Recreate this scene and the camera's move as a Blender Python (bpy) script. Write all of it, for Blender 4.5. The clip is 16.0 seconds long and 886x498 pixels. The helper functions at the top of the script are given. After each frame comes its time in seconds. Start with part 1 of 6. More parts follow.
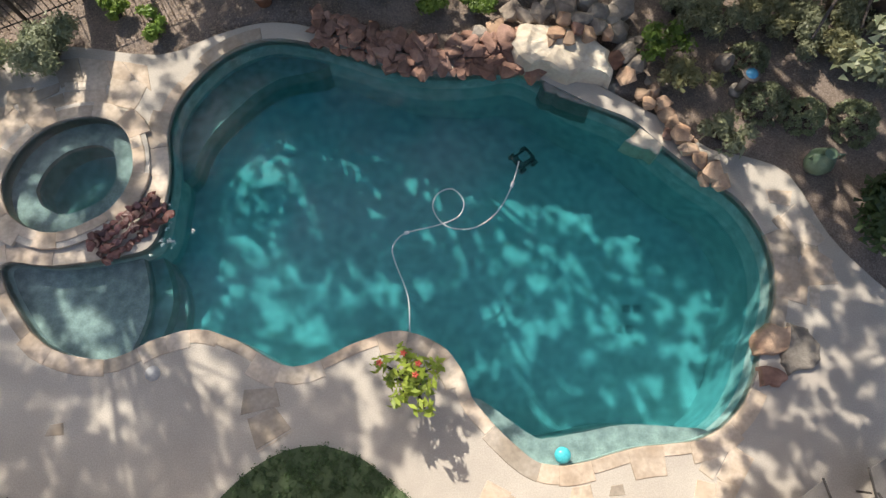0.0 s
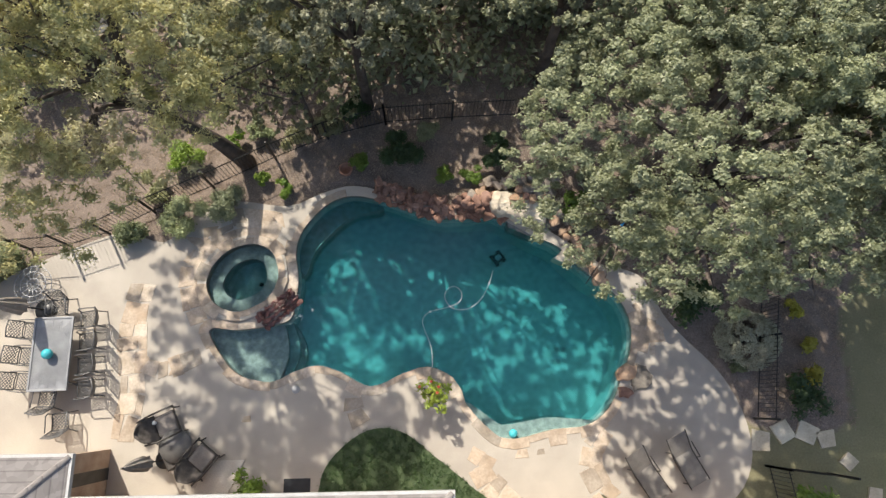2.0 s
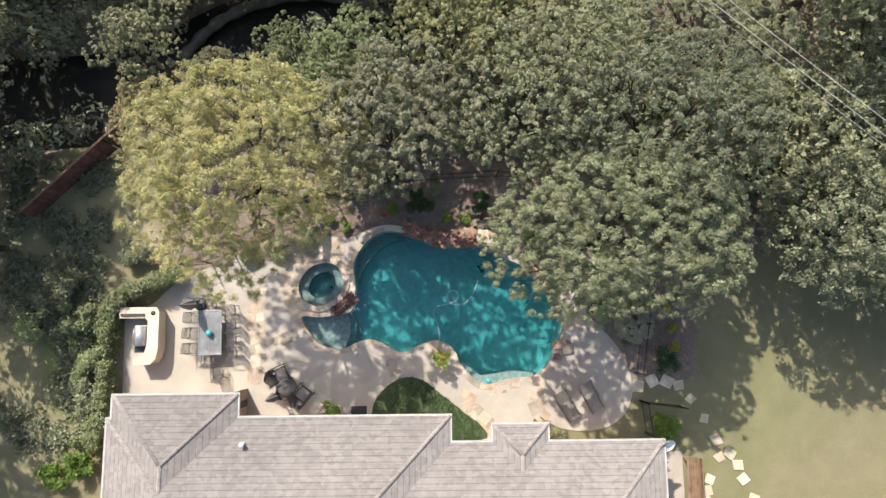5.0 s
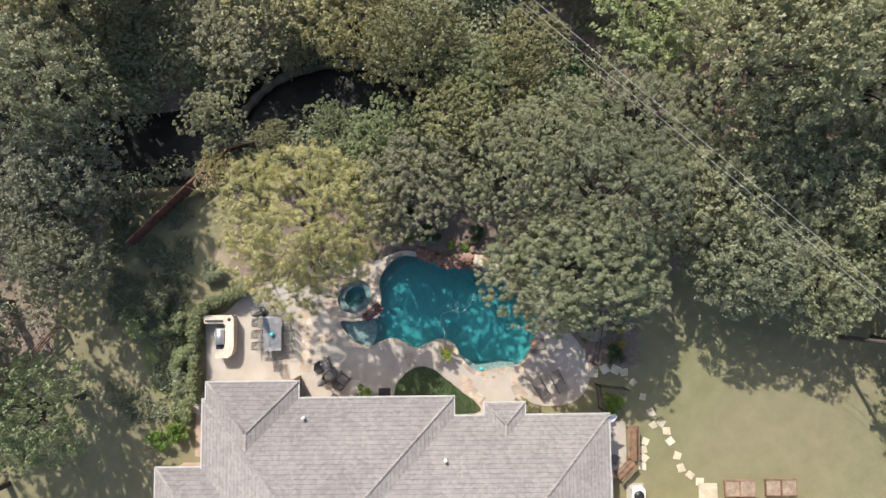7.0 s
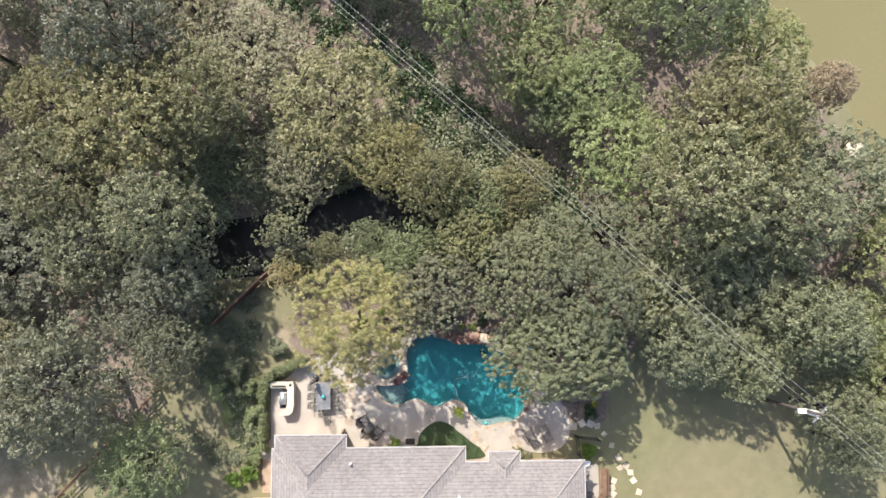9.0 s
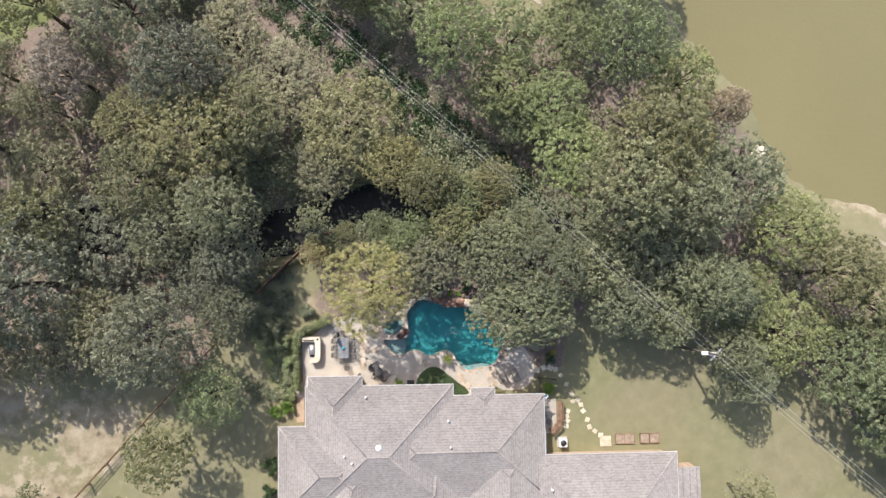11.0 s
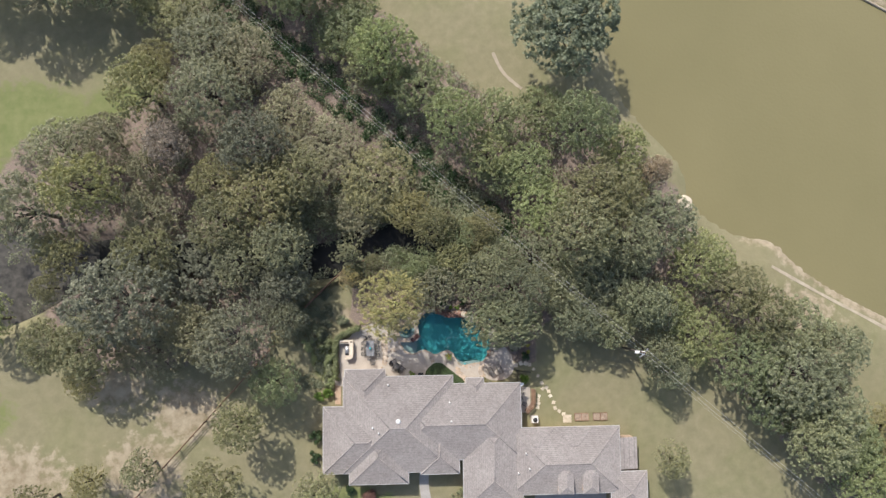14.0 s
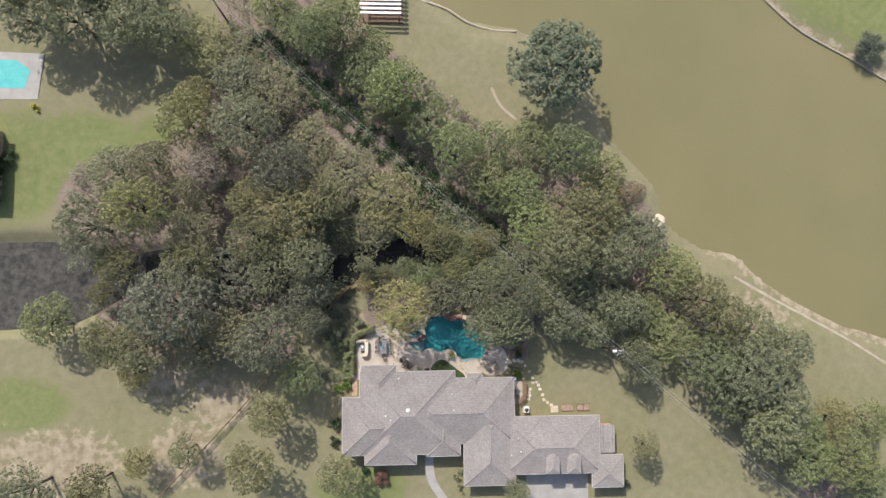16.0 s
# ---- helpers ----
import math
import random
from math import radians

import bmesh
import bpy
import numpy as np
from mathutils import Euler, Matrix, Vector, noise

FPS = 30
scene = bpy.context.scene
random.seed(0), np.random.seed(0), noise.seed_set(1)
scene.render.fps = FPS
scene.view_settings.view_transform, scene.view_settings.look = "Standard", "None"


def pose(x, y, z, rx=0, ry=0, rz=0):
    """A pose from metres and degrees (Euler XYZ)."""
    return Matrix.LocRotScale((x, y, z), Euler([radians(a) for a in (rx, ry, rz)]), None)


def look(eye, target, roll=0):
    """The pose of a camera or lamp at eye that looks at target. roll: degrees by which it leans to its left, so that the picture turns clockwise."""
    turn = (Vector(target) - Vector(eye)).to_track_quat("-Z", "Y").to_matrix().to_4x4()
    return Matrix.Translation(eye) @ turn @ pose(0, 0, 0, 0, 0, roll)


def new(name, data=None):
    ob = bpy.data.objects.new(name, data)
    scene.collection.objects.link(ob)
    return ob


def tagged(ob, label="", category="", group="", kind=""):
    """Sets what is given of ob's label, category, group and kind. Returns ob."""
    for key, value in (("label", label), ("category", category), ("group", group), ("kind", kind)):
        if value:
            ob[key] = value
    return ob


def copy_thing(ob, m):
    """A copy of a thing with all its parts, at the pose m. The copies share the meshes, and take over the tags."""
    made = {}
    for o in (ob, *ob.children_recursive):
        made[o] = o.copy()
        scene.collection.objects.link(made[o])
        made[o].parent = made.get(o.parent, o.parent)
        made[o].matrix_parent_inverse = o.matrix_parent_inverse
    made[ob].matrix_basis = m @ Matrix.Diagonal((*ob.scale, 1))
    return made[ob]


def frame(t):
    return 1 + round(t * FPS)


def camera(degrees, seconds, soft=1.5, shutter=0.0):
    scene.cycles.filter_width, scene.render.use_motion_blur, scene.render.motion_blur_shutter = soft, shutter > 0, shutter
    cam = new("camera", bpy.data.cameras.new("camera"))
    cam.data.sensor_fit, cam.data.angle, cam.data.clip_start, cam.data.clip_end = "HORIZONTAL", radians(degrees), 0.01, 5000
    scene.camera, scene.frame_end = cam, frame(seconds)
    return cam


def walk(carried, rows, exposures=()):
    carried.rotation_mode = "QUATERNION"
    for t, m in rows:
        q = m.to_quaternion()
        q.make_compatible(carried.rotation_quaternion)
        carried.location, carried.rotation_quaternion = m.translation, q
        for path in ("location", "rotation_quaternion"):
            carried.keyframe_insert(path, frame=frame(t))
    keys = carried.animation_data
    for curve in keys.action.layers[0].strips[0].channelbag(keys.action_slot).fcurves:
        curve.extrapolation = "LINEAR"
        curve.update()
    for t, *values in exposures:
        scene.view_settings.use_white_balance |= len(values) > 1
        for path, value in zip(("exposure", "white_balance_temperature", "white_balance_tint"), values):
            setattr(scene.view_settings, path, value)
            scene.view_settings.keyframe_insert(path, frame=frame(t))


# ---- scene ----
from mathutils import geometry

# The camera climbs nearly straight up over a garden pool, looking down and a little ahead.
# Rows: seconds, place in metres, and the turn in degrees about x, y and z from looking straight down.
cam = camera(72.0, 16.0, soft=1.42)
PATH = [
    (0.0, 0.85, -1.35, 9.87, 15.29, -0.72, -1.10),
    (0.3, 0.28, -1.71, 12.93, 15.16, -1.51, -1.15),
    (0.5, 0.28, -1.65, 13.53, 15.01, -1.45, -1.13),
    (1.0, 0.29, -1.48, 15.02, 14.65, -1.32, -1.05),
    (1.5, 0.32, -1.30, 16.84, 14.86, -1.18, -1.00),
    (2.0, 0.42, -1.08, 18.65, 14.20, -1.05, -0.88),
    (2.5, 0.55, -0.84, 20.56, 13.86, -0.99, -0.84),
    (3.0, 0.58, -0.57, 22.46, 13.62, -0.56, -0.78),
    (3.5, 0.55, -0.29, 24.41, 13.25, -0.29, -0.67),
    (4.0, 0.49, 0.00, 26.33, 14.37, -0.25, -0.57),
    (4.5, 0.42, 0.31, 28.23, 11.86, -0.35, -0.55),
    (4.7, 0.39, 0.44, 29.01, 9.67, -0.42, -0.53),
    (6.8, -0.20, 2.52, 38.81, 3.55, -1.11, -0.49),
    (7.0, -0.39, 3.15, 39.86, 3.87, -1.09, -0.50),
    (7.5, -0.96, 4.99, 42.40, 3.40, -1.40, -0.51),
    (8.0, -1.63, 6.59, 45.16, 3.60, -1.17, -0.60),
    (8.5, -2.03, 7.47, 48.27, 4.20, -1.18, -0.49),
    (9.0, -1.99, 7.54, 51.61, 5.58, -1.45, -0.35),
    (9.2, -1.95, 7.49, 52.96, 4.43, -1.69, -0.36),
    (11.3, -2.12, 6.40, 68.00, 3.85, -1.90, -0.84),
    (11.5, -2.20, 6.42, 69.42, 3.96, -1.90, -0.85),
    (12.0, -2.43, 6.54, 72.99, 4.21, -2.01, -0.89),
    (12.5, -2.71, 6.79, 76.57, 4.25, -2.09, -0.88),
    (13.0, -3.05, 7.09, 80.15, 4.31, -2.16, -0.82),
    (13.5, -3.44, 7.43, 83.78, 4.41, -2.30, -0.81),
    (14.0, -3.87, 7.77, 87.47, 4.37, -2.43, -0.73),
    (14.5, -4.34, 8.10, 91.15, 4.41, -2.53, -0.70),
    (15.0, -4.82, 8.40, 94.71, 4.51, -2.63, -0.61),
    (15.5, -5.26, 8.68, 97.79, 4.46, -2.74, -0.53),
    (16.0, -5.62, 8.95, 100.05, 4.21, -2.79, -0.44),
]
walk(cam, [(t, pose(x, y, z, rx, ry, rz)) for t, x, y, z, rx, ry, rz in PATH],
     exposures=[(0.0, 1.12, 6500, 10), (0.5, 1.02, 6480, 9), (2.0, 1.02, 6520, 9), (4.5, 1.13, 6500, 10), (7.0, 0.9, 6280, 11), (8.0, 1.03, 6280, 12), (9.0, 1.16, 6230, 12), (12.0, 0.86, 6180, 12), (16.0, 0.64, 6180, 12)])

# ---- light: a clear day, the sun in the north-west, 46 degrees up ----
SUN_EL, SUN_AZ = radians(46), radians(28)
sun_way = Vector((-math.sin(SUN_AZ) * math.cos(SUN_EL), math.cos(SUN_AZ) * math.cos(SUN_EL), math.sin(SUN_EL)))
world = bpy.data.worlds.new("sky")
scene.world = world
world.use_nodes = True
sky = world.node_tree.nodes.new("ShaderNodeTexSky")
sky.sky_type, sky.sun_disc = "NISHITA", False
sky.sun_elevation, sky.sun_rotation = SUN_EL, -SUN_AZ
sky.dust_density, sky.ozone_density = 2.5, 0.6
back = world.node_tree.nodes["Background"]
world.node_tree.links.new(sky.outputs[0], back.inputs[0])
back.inputs[1].default_value = 0.105
lamp = bpy.data.lights.new("sun", "SUN")
lamp.energy, lamp.angle, lamp.color = 3.1, radians(0.55), (1.0, 0.93, 0.82)
new("sun", lamp).matrix_world = look(sun_way * 200, (0, 0, 0))

# ---- materials ----
def nodes_of(name):
    m = bpy.data.materials.new(name)
    m.use_nodes = True
    return m, m.node_tree.nodes, m.node_tree.links, m.node_tree.nodes["Principled BSDF"]


def noise_at(n, l, scale, detail=4.0, rough=0.55, space="Position"):
    """A noise texture at real-world size."""
    if space == "Object":
        src = n.new("ShaderNodeTexCoord").outputs["Object"]
    else:
        src = n.new("ShaderNodeNewGeometry").outputs["Position"]
    t = n.new("ShaderNodeTexNoise")
    t.inputs["Scale"].default_value, t.inputs["Detail"].default_value, t.inputs["Roughness"].default_value = scale, detail, rough
    l.new(src, t.inputs["Vector"])
    return t.outputs["Fac"]


def ramp(n, l, fac, stops):
    r = n.new("ShaderNodeValToRGB")
    e = r.color_ramp.elements
    while len(e) < len(stops):
        e.new(0.5)
    for k, (at, c) in zip(e, stops):
        k.position, k.color = at, (*c, 1)
    l.new(fac, r.inputs[0])
    return r.outputs[0]


def mixed(n, l, kind, fac, a, b):
    m = n.new("ShaderNodeMix")
    m.data_type, m.blend_type = "RGBA", kind
    for sock, v in ((m.inputs[0], fac), (m.inputs[6], a), (m.inputs[7], b)):
        if hasattr(v, "links"):
            l.new(v, sock)
        else:
            sock.default_value = v if isinstance(v, (int, float)) else (*v, 1)
    return m.outputs[2]


def surface(name, c1, c2, scale=1.2, fine=25.0, rough=0.75, bump=0.25, metal=0.0, vary=0.0, stain=None, depth=0.01):
    """A weathered surface: broad variation between two colours, fine grain, relief, and change from piece to piece."""
    m, n, l, p = nodes_of(name)
    col = ramp(n, l, noise_at(n, l, scale), [(0.34, c1), (0.66, c2)])
    grain = noise_at(n, l, fine, 3.0)
    col = mixed(n, l, "OVERLAY", 0.35, col, ramp(n, l, grain, [(0.3, (0.32, 0.32, 0.32)), (0.7, (0.68, 0.68, 0.68))]))
    if stain:
        col = mixed(n, l, "MIX", ramp(n, l, noise_at(n, l, scale * 0.45, 6.0, 0.65), [(0.52, (0, 0, 0)), (0.68, (0.75, 0.75, 0.75))]), col, stain)
    if vary:
        info = n.new("ShaderNodeObjectInfo")
        v = ramp(n, l, info.outputs["Random"], [(0, (0.5 - vary,) * 3), (0.5, (0.5 + vary * 0.4, 0.5, 0.5 - vary * 0.3)), (1, (0.5 + vary,) * 3)])
        col = mixed(n, l, "OVERLAY", 1.0, col, v)
    l.new(col, p.inputs["Base Color"])
    b = n.new("ShaderNodeBump")
    b.inputs["Strength"].default_value, b.inputs["Distance"].default_value = bump, depth
    l.new(grain, b.inputs["Height"])
    l.new(b.outputs[0], p.inputs["Normal"])
    p.inputs["Roughness"].default_value, p.inputs["Metallic"].default_value = rough, metal
    return m


def leaf(name, c1, c2, c3, gloss=0.5, drift=None):
    """Leaves: each one its own tone, with paler and darker clumps, and some light through the blade."""
    m, n, l, p = nodes_of(name)
    c2 = tuple(1.42 * a for a in c2)
    c1, c3 = [tuple(a * 0.6 + b * 0.42 for a, b in zip(c, c2)) for c in (c1, c3)]
    geo = n.new("ShaderNodeNewGeometry")
    col = ramp(n, l, geo.outputs["Random Per Island"], [(0.0, c1), (0.55, c2), (1.0, c3)])
    if drift:
        col = mixed(n, l, "MIX", ramp(n, l, noise_at(n, l, 0.75, 3.0), [(0.45, (0, 0, 0)), (0.62, (0.8, 0.8, 0.8))]), col, drift[0])
        col = mixed(n, l, "MIX", ramp(n, l, noise_at(n, l, 0.42, 4.0), [(0.52, (0, 0, 0)), (0.66, (0.75, 0.75, 0.75))]), col, drift[1])
    tone = n.new("ShaderNodeObjectInfo")
    col = mixed(n, l, "OVERLAY", 1.0, col, ramp(n, l, tone.outputs["Random"], [(0.0, (0.35, 0.365, 0.375)), (0.3, (0.58, 0.548, 0.475)), (0.6, (0.44, 0.452, 0.465)), (1.0, (0.60, 0.608, 0.52))]))
    col = mixed(n, l, "OVERLAY", 0.7, col, ramp(n, l, noise_at(n, l, 0.55, 3.0), [(0.3, (0.36, 0.36, 0.36)), (0.7, (0.64, 0.64, 0.62))]))
    l.new(col, p.inputs["Base Color"])
    p.inputs["Roughness"].default_value = gloss
    t, mix = n.new("ShaderNodeBsdfTranslucent"), n.new("ShaderNodeMixShader")
    l.new(col, t.inputs["Color"])
    mix.inputs[0].default_value = 0.4
    l.new(p.outputs[0], mix.inputs[1])
    l.new(t.outputs[0], mix.inputs[2])
    l.new(mix.outputs[0], n["Material Output"].inputs["Surface"])
    return m


def clear(name, tint, gloss):
    """A sheet of water: light passes with a tint, a little of it scattered; gloss is the mirror part by Fresnel, with fine ripples."""
    m, n, l, p = nodes_of(name)
    n.remove(p)
    t = n.new("ShaderNodeBsdfTransparent")
    t.inputs[0].default_value = (*tint, 1)
    if not gloss:
        cloud, mix = n.new("ShaderNodeBsdfTranslucent"), n.new("ShaderNodeMixShader")
        cloud.inputs[0].default_value = (*tint, 1)
        mix.inputs[0].default_value = 0.07
        l.new(t.outputs[0], mix.inputs[1])
        l.new(cloud.outputs[0], mix.inputs[2])
        l.new(mix.outputs[0], n["Material Output"].inputs["Surface"])
        return m
    g, f, mix, b = n.new("ShaderNodeBsdfGlossy"), n.new("ShaderNodeFresnel"), n.new("ShaderNodeMixShader"), n.new("ShaderNodeBump")
    g.inputs["Roughness"].default_value = 0.03
    f.inputs["IOR"].default_value = 1.33
    b.inputs["Strength"].default_value, b.inputs["Distance"].default_value = 0.35, 0.02
    l.new(noise_at(n, l, 4.0, 3.0), b.inputs["Height"])
    l.new(b.outputs[0], g.inputs["Normal"])
    l.new(b.outputs[0], f.inputs["Normal"])
    for a, k in ((f, 0), (t, 1), (g, 2)):
        l.new(a.outputs[0], mix.inputs[k])
    l.new(mix.outputs[0], n["Material Output"].inputs["Surface"])
    return m


def muddy(name, c1, c2, scale, rough=0.1):
    m, n, l, p = nodes_of(name)
    l.new(ramp(n, l, noise_at(n, l, scale, 5.0), [(0.35, c1), (0.65, c2)]), p.inputs["Base Color"])
    b = n.new("ShaderNodeBump")
    b.inputs["Strength"].default_value, b.inputs["Distance"].default_value = 0.5, 0.05
    l.new(noise_at(n, l, 2.2, 4.0), b.inputs["Height"])
    l.new(b.outputs[0], p.inputs["Normal"])
    p.inputs["Roughness"].default_value, p.inputs["IOR"].default_value = rough, 1.33
    return m


def ground_material():
    """Lawn, dry grass and leaf litter, mixed by the masks that the ground carries."""
    m, n, l, p = nodes_of("ground")
    big, mid, fine = noise_at(n, l, 0.09, 5.0, 0.6), noise_at(n, l, 0.7, 5.0, 0.62), noise_at(n, l, 17.0, 5.0, 0.7)
    grass = ramp(n, l, mid, [(0.3, (0.19, 0.172, 0.095)), (0.55, (0.222, 0.2, 0.115)), (0.75, (0.25, 0.222, 0.135))])
    green = ramp(n, l, mid, [(0.3, (0.13, 0.155, 0.05)), (0.7, (0.19, 0.20, 0.08))])
    grass = mixed(n, l, "MIX", ramp(n, l, big, [(0.45, (0, 0, 0)), (0.65, (0.3, 0.3, 0.3))]), grass, green)
    dry = ramp(n, l, mid, [(0.35, (0.22, 0.175, 0.108)), (0.65, (0.365, 0.31, 0.215))])
    tiny = noise_at(n, l, 42.0, 6.0, 0.75)
    litter = ramp(n, l, tiny, [(0.28, (0.09, 0.07, 0.055)), (0.5, (0.215, 0.168, 0.136)), (0.72, (0.39, 0.325, 0.27))])
    litter = mixed(n, l, "OVERLAY", 0.6, litter, ramp(n, l, noise_at(n, l, 2.6, 5.0, 0.65), [(0.3, (0.33, 0.31, 0.29)), (0.7, (0.66, 0.65, 0.64))]))

    def mask(name):
        a = n.new("ShaderNodeAttribute")
        a.attribute_name = name
        s = n.new("ShaderNodeMath")
        s.operation = "ADD"
        l.new(a.outputs["Fac"], s.inputs[0])
        w = n.new("ShaderNodeMath")
        w.operation = "MULTIPLY_ADD"
        w.inputs[1].default_value, w.inputs[2].default_value = 0.9, -0.45
        l.new(mid, w.inputs[0])
        l.new(w.outputs[0], s.inputs[1])
        return ramp(n, l, s.outputs[0], [(0.42, (0, 0, 0)), (0.58, (1, 1, 1))])
    col = mixed(n, l, "MIX", mask("lush"), grass, green)
    col = mixed(n, l, "MIX", mask("dry"), col, dry)
    col = mixed(n, l, "MIX", mask("litter"), col, litter)
    col = mixed(n, l, "OVERLAY", 0.45, col, ramp(n, l, fine, [(0.3, (0.3, 0.3, 0.3)), (0.7, (0.7, 0.7, 0.7))]))
    l.new(col, p.inputs["Base Color"])
    b = n.new("ShaderNodeBump")
    b.inputs["Strength"].default_value, b.inputs["Distance"].default_value = 0.5, 0.03
    l.new(tiny, b.inputs["Height"])
    l.new(b.outputs[0], p.inputs["Normal"])
    p.inputs["Roughness"].default_value = 0.95
    return m


def shingle_material():
    """Asphalt shingles: courses follow the height, tabs differ in tone."""
    m, n, l, p = nodes_of("roof_shingles")
    geo = n.new("ShaderNodeNewGeometry")
    sep = n.new("ShaderNodeSeparateXYZ")
    l.new(geo.outputs["Position"], sep.inputs[0])
    fr = n.new("ShaderNodeMath")
    fr.operation, fr.inputs[1].default_value = "MODULO", 0.11
    l.new(sep.outputs[2], fr.inputs[0])
    dv = n.new("ShaderNodeMath")
    dv.operation, dv.inputs[1].default_value = "DIVIDE", 0.11
    l.new(fr.outputs[0], dv.inputs[0])
    vor = n.new("ShaderNodeTexVoronoi")
    mp = n.new("ShaderNodeMapping")
    mp.inputs["Scale"].default_value = (4.6, 4.6, 9.0)
    l.new(geo.outputs["Position"], mp.inputs[0])
    l.new(mp.outputs[0], vor.inputs["Vector"])
    vor.inputs["Scale"].default_value = 1.0
    col = ramp(n, l, noise_at(n, l, 0.35, 5.0), [(0.3, (0.27, 0.244, 0.229)), (0.7, (0.325, 0.297, 0.278))])
    sv = n.new("ShaderNodeSeparateColor")
    l.new(vor.outputs["Color"], sv.inputs[0])
    col = mixed(n, l, "OVERLAY", 0.6, col, ramp(n, l, sv.outputs[0], [(0, (0.38, 0.38, 0.38)), (1, (0.62, 0.62, 0.62))]))
    col = mixed(n, l, "MULTIPLY", 0.8, col, ramp(n, l, dv.outputs[0], [(0.0, (0.5, 0.5, 0.5)), (0.18, (1, 1, 1))]))
    l.new(col, p.inputs["Base Color"])
    b = n.new("ShaderNodeBump")
    b.inputs["Strength"].default_value, b.inputs["Distance"].default_value = 0.5, 0.02
    l.new(dv.outputs[0], b.inputs["Height"])
    l.new(b.outputs[0], p.inputs["Normal"])
    p.inputs["Roughness"].default_value, p.inputs["Diffuse Roughness"].default_value = 0.9, 1.0
    return m


GROUND = ground_material()
SHINGLE = shingle_material()
CONCRETE = surface("concrete", (0.385, 0.34, 0.285), (0.48, 0.43, 0.36), 0.5, 45, 0.85, 0.1, stain=(0.34, 0.295, 0.25))
FLAG = surface("flagstone", (0.33, 0.275, 0.21), (0.50, 0.435, 0.355), 2.2, 14, 0.8, 0.3, vary=0.12, stain=(0.45, 0.36, 0.26))
GUTTER = surface("gutter_paint", (0.42, 0.41, 0.39), (0.52, 0.51, 0.485), 2, 30, 0.5, 0.05)
MORTAR = surface("mortar", (0.40, 0.36, 0.30), (0.50, 0.45, 0.38), 3, 40, 0.9)
# the pool plaster's pale and dark mottle imitates ripple light, put into its colour
PLASTER = surface("pool_plaster_ripple_light", (0.42, 0.46, 0.44), (0.68, 0.70, 0.67), 5.0, 30, 0.7, 0.15, stain=(0.50, 0.54, 0.51))
PEBBLE = surface("pebble_plaster", (0.23, 0.245, 0.235), (0.38, 0.395, 0.375), 6.0, 35, 0.75, 0.3)
WETROCK = surface("wet_red_rock", (0.085, 0.035, 0.03), (0.215, 0.10, 0.085), 4.0, 18, 0.4, 0.7, vary=0.2, depth=0.03)
SURFACE = clear("water_surface", (0.80, 0.95, 0.94), True)
BODY = clear("water_depth", (0.62, 0.88, 0.905), False)
LAKE = muddy("lake_water", (0.185, 0.166, 0.082), (0.205, 0.182, 0.092), 0.03)
POND = muddy("pond_water", (0.04, 0.038, 0.032), (0.095, 0.088, 0.074), 1.1, 0.3)
# the creek's near-black base has the shade of the trees put into it
CREEK = muddy("shade_dark_creek_water", (0.010, 0.011, 0.009), (0.018, 0.018, 0.015), 0.2, 0.45)
REDROCK = surface("red_rock", (0.155, 0.085, 0.062), (0.30, 0.185, 0.14), 2.5, 16, 0.85, 0.6, vary=0.15, depth=0.03)
TANROCK = surface("tan_rock", (0.30, 0.19, 0.125), (0.44, 0.32, 0.22), 2.0, 14, 0.85, 0.6, vary=0.12, depth=0.03)
GREYROCK = surface("grey_rock", (0.17, 0.145, 0.12), (0.30, 0.265, 0.22), 2.5, 16, 0.9, 0.6, vary=0.12, depth=0.03)
WETGREY = surface("wet_grey_rock", (0.16, 0.155, 0.14), (0.26, 0.245, 0.22), 2.0, 14, 0.35, 0.4, depth=0.02)
PALEROCK = surface("pale_rock", (0.55, 0.47, 0.36), (0.68, 0.60, 0.47), 1.4, 14, 0.85, 0.5, stain=(0.42, 0.34, 0.25), depth=0.02)
BRICK = surface("wall_brick", (0.40, 0.28, 0.20), (0.52, 0.40, 0.30), 2.5, 30, 0.9, 0.3)
STUCCO = surface("stucco", (0.60, 0.50, 0.36), (0.68, 0.58, 0.43), 1.5, 30, 0.85, 0.2)
WHITE = surface("white_paint", (0.70, 0.69, 0.66), (0.80, 0.79, 0.76), 2, 30, 0.5, 0.05)
BLACKIRON = surface("black_iron", (0.018, 0.017, 0.016), (0.035, 0.033, 0.03), 6, 60, 0.5, 0.1, metal=0.3)
ASH = surface("grey_metal", (0.25, 0.252, 0.255), (0.33, 0.333, 0.335), 3, 40, 0.45, 0.1, metal=0.4)
IRONGREY = surface("dark_cast_metal", (0.11, 0.108, 0.106), (0.165, 0.162, 0.16), 3, 40, 0.5, 0.1, metal=0.3)
BRONZE = surface("bronze_metal", (0.055, 0.048, 0.042), (0.09, 0.08, 0.07), 3, 40, 0.5, 0.1, metal=0.4)
STEEL = surface("steel", (0.50, 0.50, 0.50), (0.60, 0.60, 0.60), 3, 40, 0.42, 0.05, metal=0.6)
WICKER = surface("wicker", (0.05, 0.042, 0.036), (0.10, 0.085, 0.073), 8, 45, 0.7, 0.6)
CUSHION = surface("cushion", (0.18, 0.16, 0.14), (0.245, 0.215, 0.19), 4, 50, 0.9, 0.2)
GREYCLOTH = surface("grey_cloth", (0.22, 0.195, 0.17), (0.29, 0.26, 0.23), 4, 50, 0.9, 0.2)
SLING = surface("sling_fabric", (0.19, 0.172, 0.15), (0.25, 0.228, 0.20), 4, 60, 0.85, 0.1)
